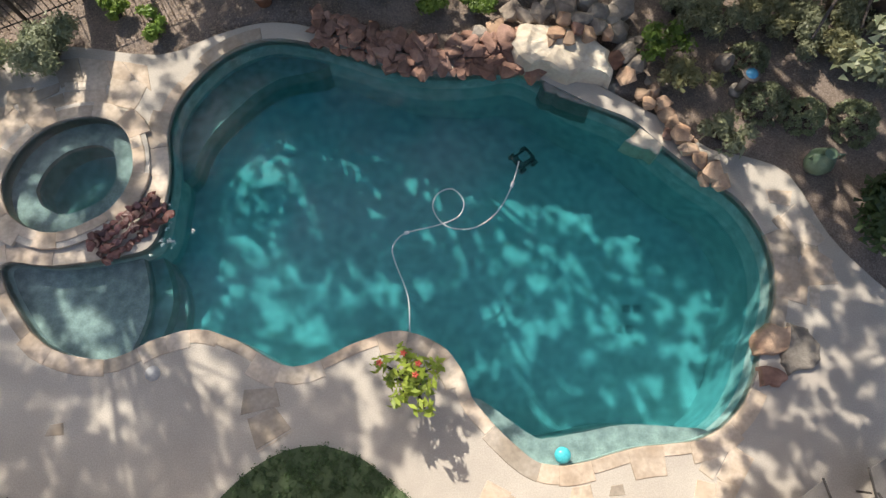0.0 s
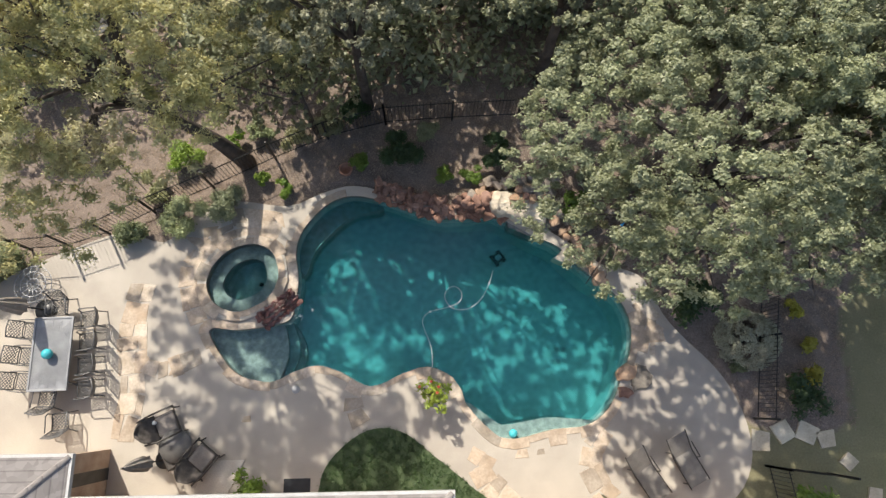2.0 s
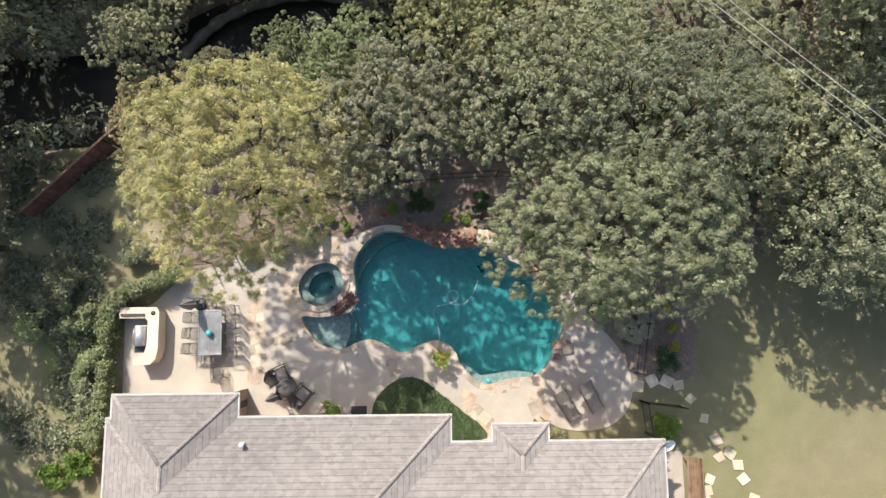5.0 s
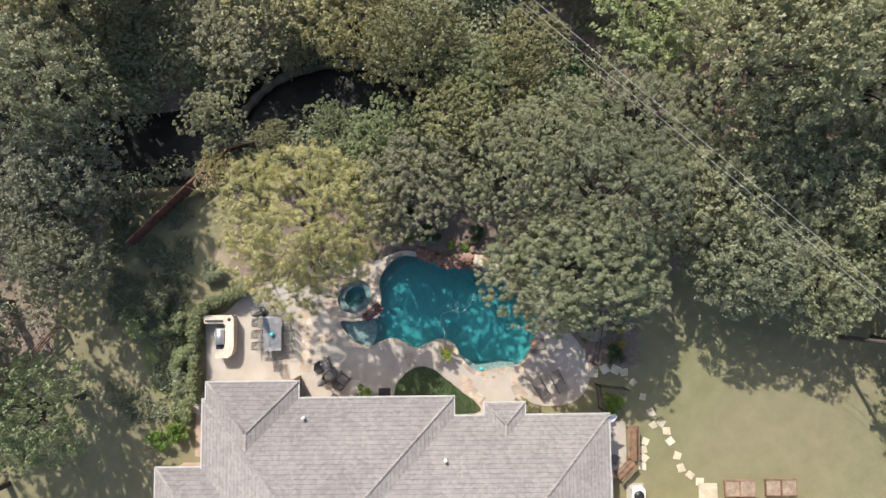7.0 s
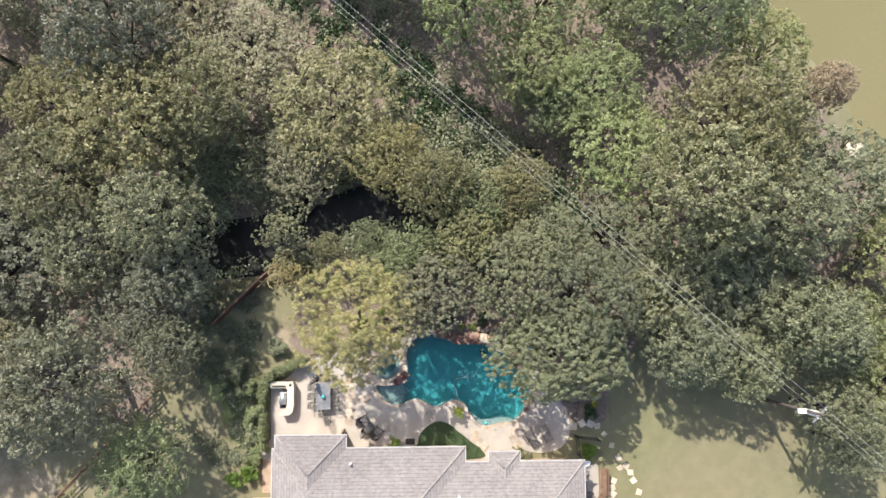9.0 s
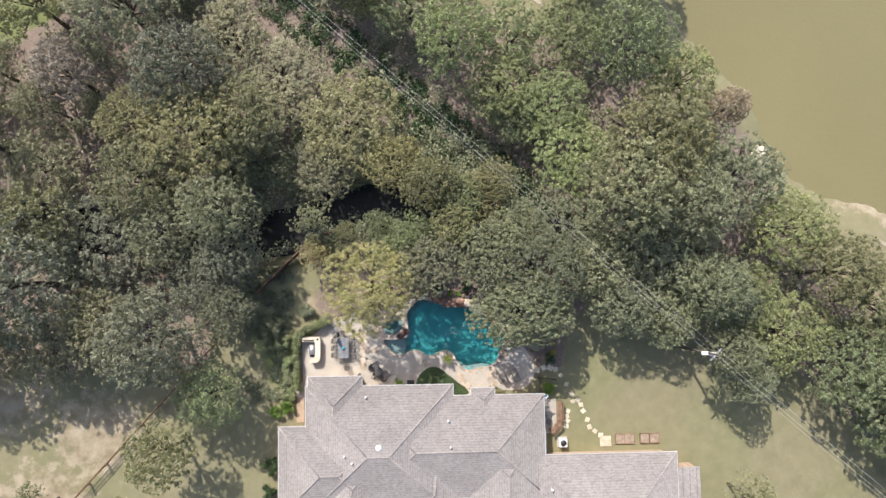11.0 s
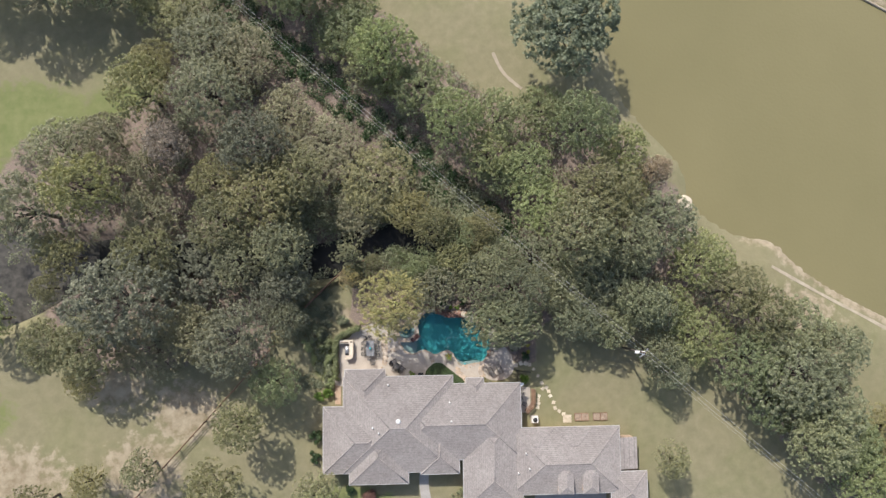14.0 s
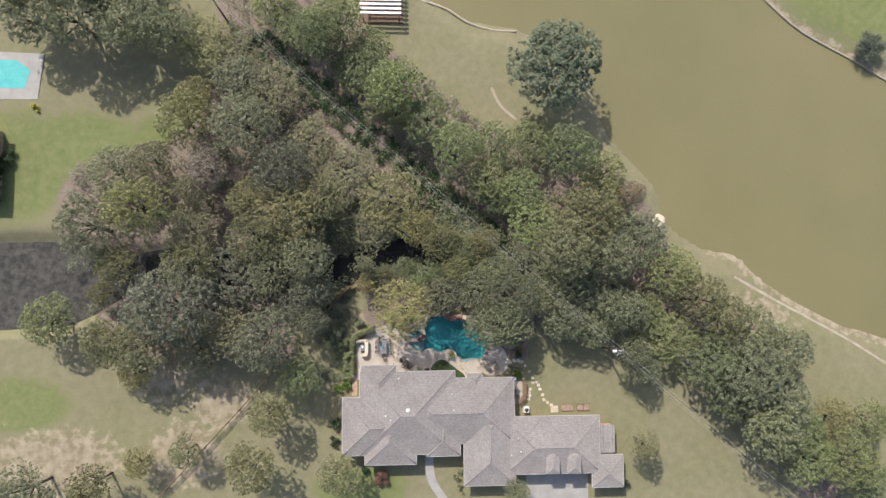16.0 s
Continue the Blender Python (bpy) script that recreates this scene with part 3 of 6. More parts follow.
def make_ground():
    xs = spread((-3000, -400, 400), (-400, -110, 29), (-110, -20, 1), (-20, 20, 0.25), (20, 110, 1), (110, 400, 29), (400, 3000, 400))
    ys = spread((-3000, -400, 400), (-400, -60, 34), (-60, -6, 1), (-6, 10, 0.25), (10, 80, 1), (80, 400, 32), (400, 3000, 400))
    X, Y = np.meshgrid(xs, ys)
    Z = np.full(X.shape, -0.06)
    far = np.clip((np.hypot(X, Y + 4) - 22) / 20, 0, 1)
    rough = np.array([noise.noise((x * 0.09, y * 0.09, 3.0)) for x, y in zip(X.ravel(), Y.ravel())]).reshape(X.shape)
    Z += far * rough * 0.25
    d, wet = edge_distance(lake_line, X, Y), inside_many(lake_line, X, Y)
    Z = np.where(wet, -0.75 - np.minimum(d, 4) * 0.5, Z - 0.65 * np.exp(-(d / 2.2) ** 2))
    run = rounded(CREEK_LINE, 4, closed=False)
    dc = np.full(X.shape, 1e9)
    for i in range(len(run) - 1):
        (ax, ay), (bx, by) = run[i], run[i + 1]
        t = np.clip(((X - ax) * (bx - ax) + (Y - ay) * (by - ay)) / ((bx - ax) ** 2 + (by - ay) ** 2), 0, 1)
        dc = np.minimum(dc, np.hypot(X - ax - t * (bx - ax), Y - ay - t * (by - ay)))
    wide = 2.0 + 4.5 * np.clip((-50 - X) / 12, 0, 1)
    Z -= 1.7 * np.clip((wide + 2.0 - dc) / 2.0, 0, 1)
    pit = inside_many(offset(pool_line, -0.3), X, Y) | inside_many(offset(spa_line, -0.3), X, Y)
    Z = np.where(pit, -3.2, Z)
    litter = np.clip(0.5 + np.where(inside_many(woods_line, X, Y), 1, -1) * edge_distance(woods_line, X, Y) / np.where(np.hypot(X, Y) < 17, 1.0, 4.0), 0, 1)
    dry = np.clip(1.1 - d / 3.0, 0, 1) * (0.2 + 0.42 * np.clip((X - 40) / 6, 0, 1))
    for cx, cy, sx, sy in ((-62, -17, 16, 7), (-42, -16, 8, 7), (-46, -4, 7, 5), (-54, 25, 5, 6), (48, 5, 14, 5), (-36, -8, 7, 6), (-13.8, 5.2, 1.3, 2.2), (-14.9, -1.0, 0.8, 2.5)):
        dry = np.maximum(dry, 0.75 * np.exp(-((X - cx) / sx) ** 2 - ((Y - cy) / sy) ** 2))
    lush = np.zeros(X.shape)
    for cx, cy, sx, sy in ((-70, 30, 12, 11), (-59, 33, 11, 7), (-16.8, -0.8, 2.5, 3.5), (75, 62, 18, 12), (-68, -8, 10, 5), (-45, 35, 8, 4), (-14, -22, 9, 4)):
        lush = np.maximum(lush, np.exp(-((X - cx) / sx) ** 2 - ((Y - cy) / sy) ** 2))
    nx, ny = len(xs), len(ys)
    k = np.arange((nx - 1) * (ny - 1))
    i, j = k % (nx - 1), k // (nx - 1)
    a = j * nx + i
    quads = np.stack([a, a + 1, a + nx + 1, a + nx], 1).astype(np.int32)
    me = bpy.data.meshes.new("ground")
    me.vertices.add(nx * ny)
    me.vertices.foreach_set("co", np.stack([X, Y, Z], 2).ravel())
    me.loops.add(len(k) * 4)
    me.loops.foreach_set("vertex_index", quads.ravel())
    me.polygons.add(len(k))
    me.polygons.foreach_set("loop_start", np.arange(0, len(k) * 4, 4, dtype=np.int32))
    me.update(calc_edges=True)
    me.polygons.foreach_set("use_smooth", [True] * len(me.polygons))
    for key, v in (("litter", litter), ("dry", dry), ("lush", lush)):
        me.attributes.new(key, "FLOAT", "POINT").data.foreach_set("value", v.ravel().astype(np.float32))
    ob = part("ground", me, GROUND)
    tagged(ob, "lawn, dry grass and brown leaf litter under the trees", "ground", kind="structure")


make_ground()
tagged(part("lake", sheet("lake", [Vector(p) for p in ((-40, -60), (-40, 110), (170, 110), (170, -60))], z=-0.8, thick=0,
       holes=[[Vector(p) for p in ((-39, -59), (27, -59), (27, 33), (3, 52), (-39, 52))]]), LAKE),
       "muddy olive lake with small ripples", "lake", kind="structure")
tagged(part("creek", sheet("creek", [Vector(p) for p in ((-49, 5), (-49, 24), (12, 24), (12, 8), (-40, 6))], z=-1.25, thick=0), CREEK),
       "shallow creek under trees, its water coloured near black for their shade", "creek", kind="structure")
tagged(part("pond", sheet("pond", [Vector(p) for p in ((-90, 0), (-90, 24), (-49, 24), (-49, 5))], z=-1.25, thick=0), POND), "grey still pond at the creek's end", "pond", kind="structure")

# ---- pool ----
pool = thing("swimming_pool", "freeform teal swimming pool with pebble plaster and clear water", "swimming pool", kind="structure")


def pool_floor(x, y):
    return -1.2 - 0.9 * min(max((x + 2.5) / 6.5, 0), 1)


def wall_strip(line, top, low):
    n = len(line)
    verts = [(p.x, p.y, top) for p in line] + [(p.x, p.y, low(p.x, p.y) if callable(low) else low) for p in line]
    return verts, [((i + 1) % n, i, i + n, (i + 1) % n + n) for i in range(n)]


def ledge(name, line, i0, i1, width, z, mat, parent):
    """A bench or step along a stretch of the pool's edge."""
    n = len(line)
    idx = [i % n for i in range(i0, i1 + 1)]
    inner = offset(line, width)
    m = len(idx)
    outer = [line[i] for i in idx]
    inn = []
    for q, i in enumerate(idx):
        f = math.sin(math.pi * q / (m - 1)) ** 0.6 if 0 < q < m - 1 else 0.0
        inn.append(line[i].lerp(inner[i], 0.05 + 0.95 * f))
    verts = [(p.x, p.y, z) for p in outer] + [(p.x, p.y, z) for p in inn] + [(p.x, p.y, -2.3) for p in inn]
    faces = [(i + 1, i, m + i, m + i + 1) for i in range(m - 1)] + [(m + i + 1, m + i, 2 * m + i, 2 * m + i + 1) for i in range(m - 1)]
    return part(name, mesh_of(name, verts, faces), mat, parent)


v, f = wall_strip(pool_line, 0.0, lambda x, y: pool_floor(x, y) - 0.05)
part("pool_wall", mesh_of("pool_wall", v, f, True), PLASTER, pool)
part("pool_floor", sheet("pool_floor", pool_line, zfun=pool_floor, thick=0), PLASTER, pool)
def shallow(edge, bulge):
    """The outline of the pool's shallow end up to an edge that bows into the water."""
    line = [p for p in pool_line if p.x < edge and p.y < 1.5]
    a, b = line[-1], line[0]
    return line + [a.lerp(b, t) + Vector((bulge * math.sin(math.pi * t), 0)) for t in (0.15, 0.3, 0.45, 0.6, 0.75, 0.9)]


west = shallow(-4.1, 0.22)
part("tanning_shelf", sheet("tanning_shelf", west, z=-0.36, thick=1.4), PEBBLE, pool, "shallow tanning shelf of grey plaster")
ledge("bench", pool_line, 220, 254, 0.62, -0.62, PEBBLE, pool)
ledge("step", pool_line, 108, 136, 0.42, -0.34, PEBBLE, pool)
for k, (w, z) in enumerate(((-3.78, -0.62), (-3.48, -0.9))):
    part("step", sheet("step", shallow(w, 0.25), z=z, thick=0.9), PEBBLE, pool)
water = thing("pool_water", "clear teal pool water with fine ripples", "water", kind="structure")
part("water_surface", sheet("water_surface", pool_line, z=-0.1, thick=0), SURFACE, water)
for z in (-0.5, -0.95):
    part("water_depth", sheet("water_depth", offset(pool_line, 0.01), z=z, thick=0), BODY, water)

spa = thing("spa", "oval spa with a flagstone rim beside the pool", "spa", kind="structure")
rim_line = offset(spa_line, -0.28)
part("spa_rim_base", sheet("spa_rim_base", rim_line, holes=[spa_line], z=0.07, thick=0.3), MORTAR, spa)
v, f = wall_strip(spa_line, 0.07, -0.75)
part("spa_wall", mesh_of("spa_wall", v, f, True), PEBBLE, spa)
part("spa_floor", sheet("spa_floor", spa_line, z=-0.75, thick=0), PEBBLE, spa)
part("spa_bench", sheet("spa_bench", spa_line, holes=[offset(spa_line, 0.42)], z=-0.22, thick=0.6), PEBBLE, spa)
part("spa_water", sheet("spa_water", offset(spa_line, 0.004), z=0.0, thick=0), SURFACE, spa)
part("spa_depth", sheet("spa_depth", offset(spa_line, 0.43), z=-0.3, thick=0), BODY, spa)
part("spa_drain", tubes("spa_drain", [(((-5.0, 2.7, -0.75), (-5.0, 2.7, -0.72)), 0.07)], 12), DARKPLASTIC, spa)

# ---- deck ----
deck = part("pool_deck", sheet("pool_deck", deck_line, holes=[pool_line, spa_line], z=0.0, thick=0.22), CONCRETE)
tagged(deck, "cream concrete pool deck with flagstone bands and dappled shade", "deck", kind="structure")

# ---- house ----
PITCH, EAVE = 0.46, 2.95
HIPS = [(-13.8, -8.35, -13.0, -2.2), (-14.0, 0.9, -16.0, -3.2), (-8.0, 10.2, -14.5, -4.35), (2.75, 5.15, -9.0, -3.6),
        (-16.7, -6.0, -16.0, -7.15), (-13.2, -5.24, -17.5, -9.0), (-3.56, 1.65, -16.35, -9.0), (2.2, 10.27, -21.0, -8.0),
        (8.6, 23.8, -19.4, -10.5), (22.5, 27.5, -21.7, -16.7)]
house = thing("house", "long brick house with grey shingled hip roofs", "house")


def hip_roof(x0, x1, y0, y1, z, p):
    hw = min(x1 - x0, y1 - y0) / 2
    top = z + hw * p
    if x1 - x0 >= y1 - y0:
        ridge = [(x0 + hw, (y0 + y1) / 2, top), (x1 - hw, (y0 + y1) / 2, top)]
        faces = [(0, 1, 5, 4), (1, 2, 5), (2, 3, 4, 5), (3, 0, 4)]
    else:
        ridge = [((x0 + x1) / 2, y0 + hw, top), ((x0 + x1) / 2, y1 - hw, top)]
        faces = [(0, 1, 4), (1, 2, 5, 4), (2, 3, 5), (3, 0, 4, 5)]
    return [(x0, y0, z), (x1, y0, z), (x1, y1, z), (x0, y1, z), *ridge], faces + [(3, 2, 1, 0)]


def roof_z(x, y):
    """The height of the topmost roof over a spot of the plan."""
    return EAVE + PITCH * max(min(x - x0, x1 - x, y - y0, y1 - y) for x0, x1, y0, y1 in HIPS)


for i, (x0, x1, y0, y1) in enumerate(HIPS):
    z = EAVE - (0.25 if i == 9 else 0.012 * i)
    v, f = hip_roof(x0, x1, y0, y1, z, PITCH)
    r = part("roof", mesh_of("roof", v, f), SHINGLE, house)
    bm = bmesh.new()
    for a, b, c, d in ((x0 - 0.07, x1 + 0.07, y0 - 0.07, y0), (x0 - 0.07, x1 + 0.07, y1, y1 + 0.07), (x0 - 0.07, x0, y0, y1), (x1, x1 + 0.07, y0, y1)):
        box(bm, a, b, c, d, z - 0.14, z - 0.01)
    part("gutter", bm, GUTTER, house, "pale metal gutter along the eave")
    for a, b in ((0, 4), (1, 4 if x1 - x0 < y1 - y0 else 5), (2, 5), (3, 5 if x1 - x0 < y1 - y0 else 4), (4, 5)):
        cap = [Vector(v[a]).lerp(Vector(v[b]), t) for t in (0.0, 0.5, 1.0)]
        if (cap[2] - cap[0]).length > 0.3:
            part("ridge_cap", tubes("ridge_cap", [([p - Vector((0, 0, 0.035)) for p in cap], 0.085)], 6), SHINGLE, house)
    part("wall", new_box(x0 + 0.5, x1 - 0.5, y0 + 0.5, y1 - 0.5, -0.1, z - 0.004 - 0.002 * i), BRICK, house)


# ---- trees ----
def crown_clumps(rng, r, h, many, squash=0.62, gap=0.22, per=14, lump=(0.22, 0.16), rim=0, fill=6):
    """Centres and sizes of the leaf clumps of an uneven dome: boughs, each with its own clumps on top, and gaps between."""
    mid = h - r * squash
    cs, rs = [], []
    lob = rng.random(4) * 6.28
    boughs = max(9, many // 5)
    for i in range(boughs + rim):
        q = 2 * math.pi * ((i * 0.618034) % 1) + rng.normal() * 0.2
        u = 1 - 1.2 * (i + 0.3) / boughs if i < boughs else rng.uniform(-0.15, 0.4)
        s = math.sqrt(max(0.02, 1 - u * u))
        lr = r * (0.27 + 0.13 * rng.random())
        k = 1.0 + 0.08 * math.sin(2 * q + lob[0]) + 0.07 * math.sin(3 * q + lob[1]) + gap * (rng.random() - 0.5)
        reach = (r - lr * 0.9) * k
        bx, by, bz = math.cos(q) * s * reach, math.sin(q) * s * reach, mid + u * (r * squash - lr * 0.5) * (0.85 + 0.3 * rng.random())
        for _ in range(per):
            d = Vector(rng.normal(size=3))
            d.z = abs(d.z) * 0.9 - 0.15
            d.normalize()
            cs.append((bx + d.x * lr * 0.8, by + d.y * lr * 0.8, bz + d.z * lr * 0.68))
            rs.append(lr * (lump[0] + lump[1] * rng.random()))
    for i in range(boughs * fill // 10):
        q, k = rng.random() * 6.28, math.sqrt(rng.random()) * 0.75
        cs.append((math.cos(q) * r * k, math.sin(q) * r * k, mid + r * squash * (0.45 * (1 - k) + 0.15 * rng.random())))
        rs.append(r * 0.09)
    return cs, rs


def trunk_mesh(rng, cs, h, thick, lean=(0, 0), limbs=14):
    fork = Vector((lean[0], lean[1], h * 0.42))
    runs = [([(0, 0, -0.3), (lean[0] * 0.25, lean[1] * 0.25, h * 0.16), (lean[0] * 0.6, lean[1] * 0.6, h * 0.3), fork], [thick * 1.35, thick, thick * 0.85, thick * 0.7])]
    for k in rng.choice(len(cs), min(limbs, len(cs)), replace=False):
        end = fork.lerp(Vector(cs[k]), 0.9)
        a = fork.lerp(end, 0.4) + Vector((rng.normal() * 0.25, rng.normal() * 0.25, 0.35))
        runs.append(([fork - Vector((0, 0, 0.3)), a, end], [thick * 0.5, thick * 0.3, thick * 0.07]))
        for _ in range(3):
            tip = end + Vector(rng.normal(size=3)) * 0.4
            runs.append(([a.lerp(end, 0.5), tip], [thick * 0.14, thick * 0.04]))
    return tubes("trunk", runs, 6)


def make_tree(seed, name, label, mat, r, h, leaves, size, many=34, slim=0.55, squash=0.62, lean=(0, 0), thick=None, shell=0.4, group="", fine=False, per=14, lump=(0.22, 0.16), rim=0, fill=6, gap=0.22):
    rng = np.random.default_rng(seed)
    cs, rs = crown_clumps(rng, r, h, many, squash, gap, per=per, lump=lump, rim=rim, fill=fill)
    cs = [(x + lean[0], y + lean[1], z) for x, y, z in cs]
    ob = thing(name, label, "tree", group)
    part("trunk", trunk_mesh(rng, cs, h, thick or 0.05 * r, lean), BARK, ob)
    part("crown", leaf_mesh("crown", rng, cs, rs, leaves, size, slim, shell=shell, fine=fine), mat, ob)
    return ob


# the trees round the pool
NEAR_OAKS = [(7.5, 4.4, 4.1, 9.8), (9.4, 8.2, 4.4, 10.6), (4.2, 9.6, 3.7, 10.0), (13.6, 9.4, 3.2, 7.0), (12.2, 12.6, 4.2, 7.5), (10.6, 5.2, 2.7, 7.6)]
oaks = [make_tree(11 + k, "oak_tree", "tall oak with a broad grey-green crown over the pool's edge", OAK, r, h, lean=(-1.5, -1.5) if k == 0 else (0, 0), leaves= 240000 if k == 0 else 72000, size=0.028 if k == 0 else 0.039, many=230 if k == 0 else 190, slim=0.72, squash=0.85, shell=0.25, per=(32, 19, 18)[k], lump=(0.06, 0.085), fine=True, rim=18) for k, (_, _, r, h) in enumerate(NEAR_OAKS[:3])]
for k, (x, y, r, h) in enumerate(NEAR_OAKS):
    if k < 3:
        oaks[k].matrix_world = pose(*((x + 1.92, y + 1.5) if k == 0 else (x, y)), -0.06) @ Matrix.Diagonal((1.28 if k == 0 else 1.0, 1.0, 1.0, 1))
    else:
        j = 1 + k % 2
        s = r / NEAR_OAKS[j][2]
        copy_thing(oaks[j], pose(x, y, -0.06, 0, 0, 70 + 65 * k) @ Matrix.Diagonal((s, s, h / NEAR_OAKS[j][3], 1)))
gold = make_tree(31, "golden_tree", "tree with feathery yellow-green autumn leaves and a leaning trunk", GOLD, 4.5, 9.8, 190000, 0.038, 250, 0.36, squash=0.8, lean=(-1.6, 0.0), thick=0.2, shell=0.1, per=30, lump=(0.07, 0.1), fill=10, fine=True)
gold.matrix_world = pose(-5.4, 6.6, -0.06) @ Matrix.Diagonal((1.15, 1.02, 1.08, 1))
for seed, x, y, r, h, mat, lab in ((47, -4.4, 10.8, 1.9, 6.4, LIGHT, "slim light green tree between the fence and the creek"), (41, -1.6, 8.6, 3.2, 9.5, GREY, "slender grey-green tree behind the iron fence"), (42, -9.9, 12.2, 1.5, 4.6, OLIVE, "thin pale tree beside the creek"),
                                  (43, -6.2, 13.1, 1.6, 5.2, LIGHT, "small light green tree on the creek bank"), (48, -3.4, 12.0, 2.2, 7.5, LIGHT, "light green tree with wispy tips beside the creek"), (49, 0.9, 12.8, 2.4, 8.4, OLIVE, "olive tree behind the iron fence"), (50, -13.3, 13.5, 2.0, 5.5, GREY, "pale grey half-bare tree on the creek bank"), (51, -13.0, 10.3, 1.7, 4.5, GOLD, "small pale straw-coloured tree beside the garden"), (52, -2.2, 11.4, 2.2, 6.4, OAK, "dull green tree behind the iron fence"), (53, -3.4, 7.9, 1.9, 5.6, OLIVE, "small olive tree under the golden one"), (44, 1.6, 15.5, 2.6, 7.0, LIGHT, "light green tree behind the oaks"),
                                  (45, 5.6, 17.4, 2.4, 7.0, OLIVE, "olive tree under the power lines")):
    make_tree(seed, "garden_tree", lab, mat, r, h, int(4200 * r * r) + 8000, 0.042, 150, 0.62, squash=0.62 if r > 2.3 else 1.0, gap=0.3 if r > 2.3 else 1.0, per=24, lump=(0.08, 0.08), fine=True).matrix_world = pose(x, y, -0.1)

# woods, lawn trees and the lakeside row, by the look of their leaves: place and crown radius
WOODS_TREES = {
    "GREY": [(-21.0, 10.3, 3.4), (-28.0, 41.0, 4.7), (-31.3, 34.8, 5.1), (-21.9, 33.1, 5.5), (-16.8, 28.8, 5.1), (-25.3, 27.9, 4.3), (-45.4, 29.5, 4.9), (-51.1, 27.8, 4.4), (-54.0, 19.4, 4.3), (-39.7, 25.4, 3.9), (-11.8, 19.4, 3.5), (-21.6, 14.6, 3.5), (-27.6, 12.5, 4.7), (-34.2, 10.9, 5.3), (-40.7, 7.6, 5.8), (-33.2, 3.4, 5.3), (-38.9, 1.8, 4.9), (-27.5, 2.5, 4.4), (-21.2, 4.7, 3.5), (-23.4, 8.3, 4.1), (-46.8, 56.4, 4.9), (-53.5, 55.5, 5.1), (-39.6, 19.4, 3.9), (-32.2, 42.7, 4.3)],
    "OLIVE": [(-19.8, 23.6, 4.3), (-40.3, 35.5, 4.2), (-12.5, 37.5, 3.6), (-38.3, 48.8, 5.1), (-65.6, 57.2, 5.1), (-39.8, 40.0, 4.4), (-34.0, 47.1, 4.3), (-46.0, 21.9, 5.1), (-31.1, 23.6, 4.7), (-29.3, 17.6, 4.9), (-9.1, 23.6, 5.8), (-4.8, 19.3, 4.1), (-46.2, 1.9, 4.9), (-51.5, 1.9, 3.9), (-53.9, 9.4, 2.5), (-50.4, 13.6, 3.6), (-39.2, 13.4, 4.4), (-47.8, -2.8, 3.3), (4.8, 16.8, 3.3), (-1.3, 16.8, 3.3), (25.7, 21.8, 4.4), (39.4, 7.8, 4.4), (42.8, 4.7, 4.3), (60.8, -11.4, 4.7), (-27.2, -8.8, 3.6), (-29.7, -16.3, 4.1), (-47.2, -16.2, 3.0), (-52.8, -18.6, 3.5)],
    "LIGHT": [(-29.5, 53.5, 4.0), (-24.0, 49.0, 4.2), (-17.5, 52.0, 4.2), (-12.0, 48.8, 3.8), (-60.5, 5.4, 4.5), (66.1, -11.4, 3.5), (-17.5, 41.5, 4.0), (25.0, 27.6, 4.3), (-20.4, 49.0, 4.3), (-25.8, 52.2, 3.6), (-13.4, 45.5, 4.9), (-8.2, 41.1, 4.9), (-3.0, 36.7, 5.3), (-9.2, 36.4, 3.3), (1.3, 31.4, 4.4), (7.4, 32.4, 4.7), (13.6, 33.3, 4.4), (18.8, 30.6, 4.9), (11.7, 25.3, 4.3), (13.3, 20.1, 4.9), (35.1, 12.2, 4.7), (30.5, 5.3, 4.3), (34.8, 1.8, 4.9), (40.8, -1.7, 4.9), (43.2, -8.5, 4.9), (55.0, -18.9, 4.9), (62.2, -17.3, 4.9), (54.5, -13.0, 4.9), (66.0, -21.2, 4.3), (-22.6, -3.4, 3.6), (7.5, 23.8, 3.5), (5.6, 26.2, 4.2)],
    "OAK": [(-50.0, 51.5, 5.0), (-57.5, 51.5, 5.0), (-44.5, 51.0, 4.6), (-64.5, 52.0, 4.2), (-58.0, 58.0, 5.0), (7.0, 12.6, 3.2), (30.1, 17.4, 4.1), (17.6, 15.7, 4.4), (24.6, 14.8, 4.3), (21.8, 8.8, 4.8), (18.5, 5.6, 3.1), (26.0, 5.8, 3.6), (47.2, 2.5, 4.4), (46.0, -3.5, 5.1), (52.0, -0.2, 3.9), (50.3, -7.8, 4.9), (47.3, -14.1, 4.4), (30.4, -14.7, 2.4), (-39.9, -14.5, 2.4), (-61.9, -19.1, 3.9), (10.3, -21.8, 2.1), (-16.9, -17.9, 3.1), (28.6, -0.2, 2.5), (30.4, -3.0, 2.5)],
    "BARE": [(-37.0, 28.4, 3.0), (29.2, 24.6, 3.2)],
    "PINE": [(16.6, 44.4, 6.9)],
    "STRAW": [(-24.0, 21.6, 5.2), (20.6, 20.4, 5.1)],
}
LOOKS = {"GREY": (GREY, "grey-green woodland tree with a lumpy crown"), "OLIVE": (OLIVE, "olive woodland tree with a ragged crown"),
         "LIGHT": (LIGHT, "light green leafy tree in the row along the lake"), "OAK": (OAK, "dull green oak with a rounded crown"),
         "BARE": (BARE, "half-bare tree with dry pinkish twigs"), "PINE": (PINE, "large dark blue-green tree on the lake shore"),
         "STRAW": (STRAW, "yellowish olive woodland tree with a feathery crown")}
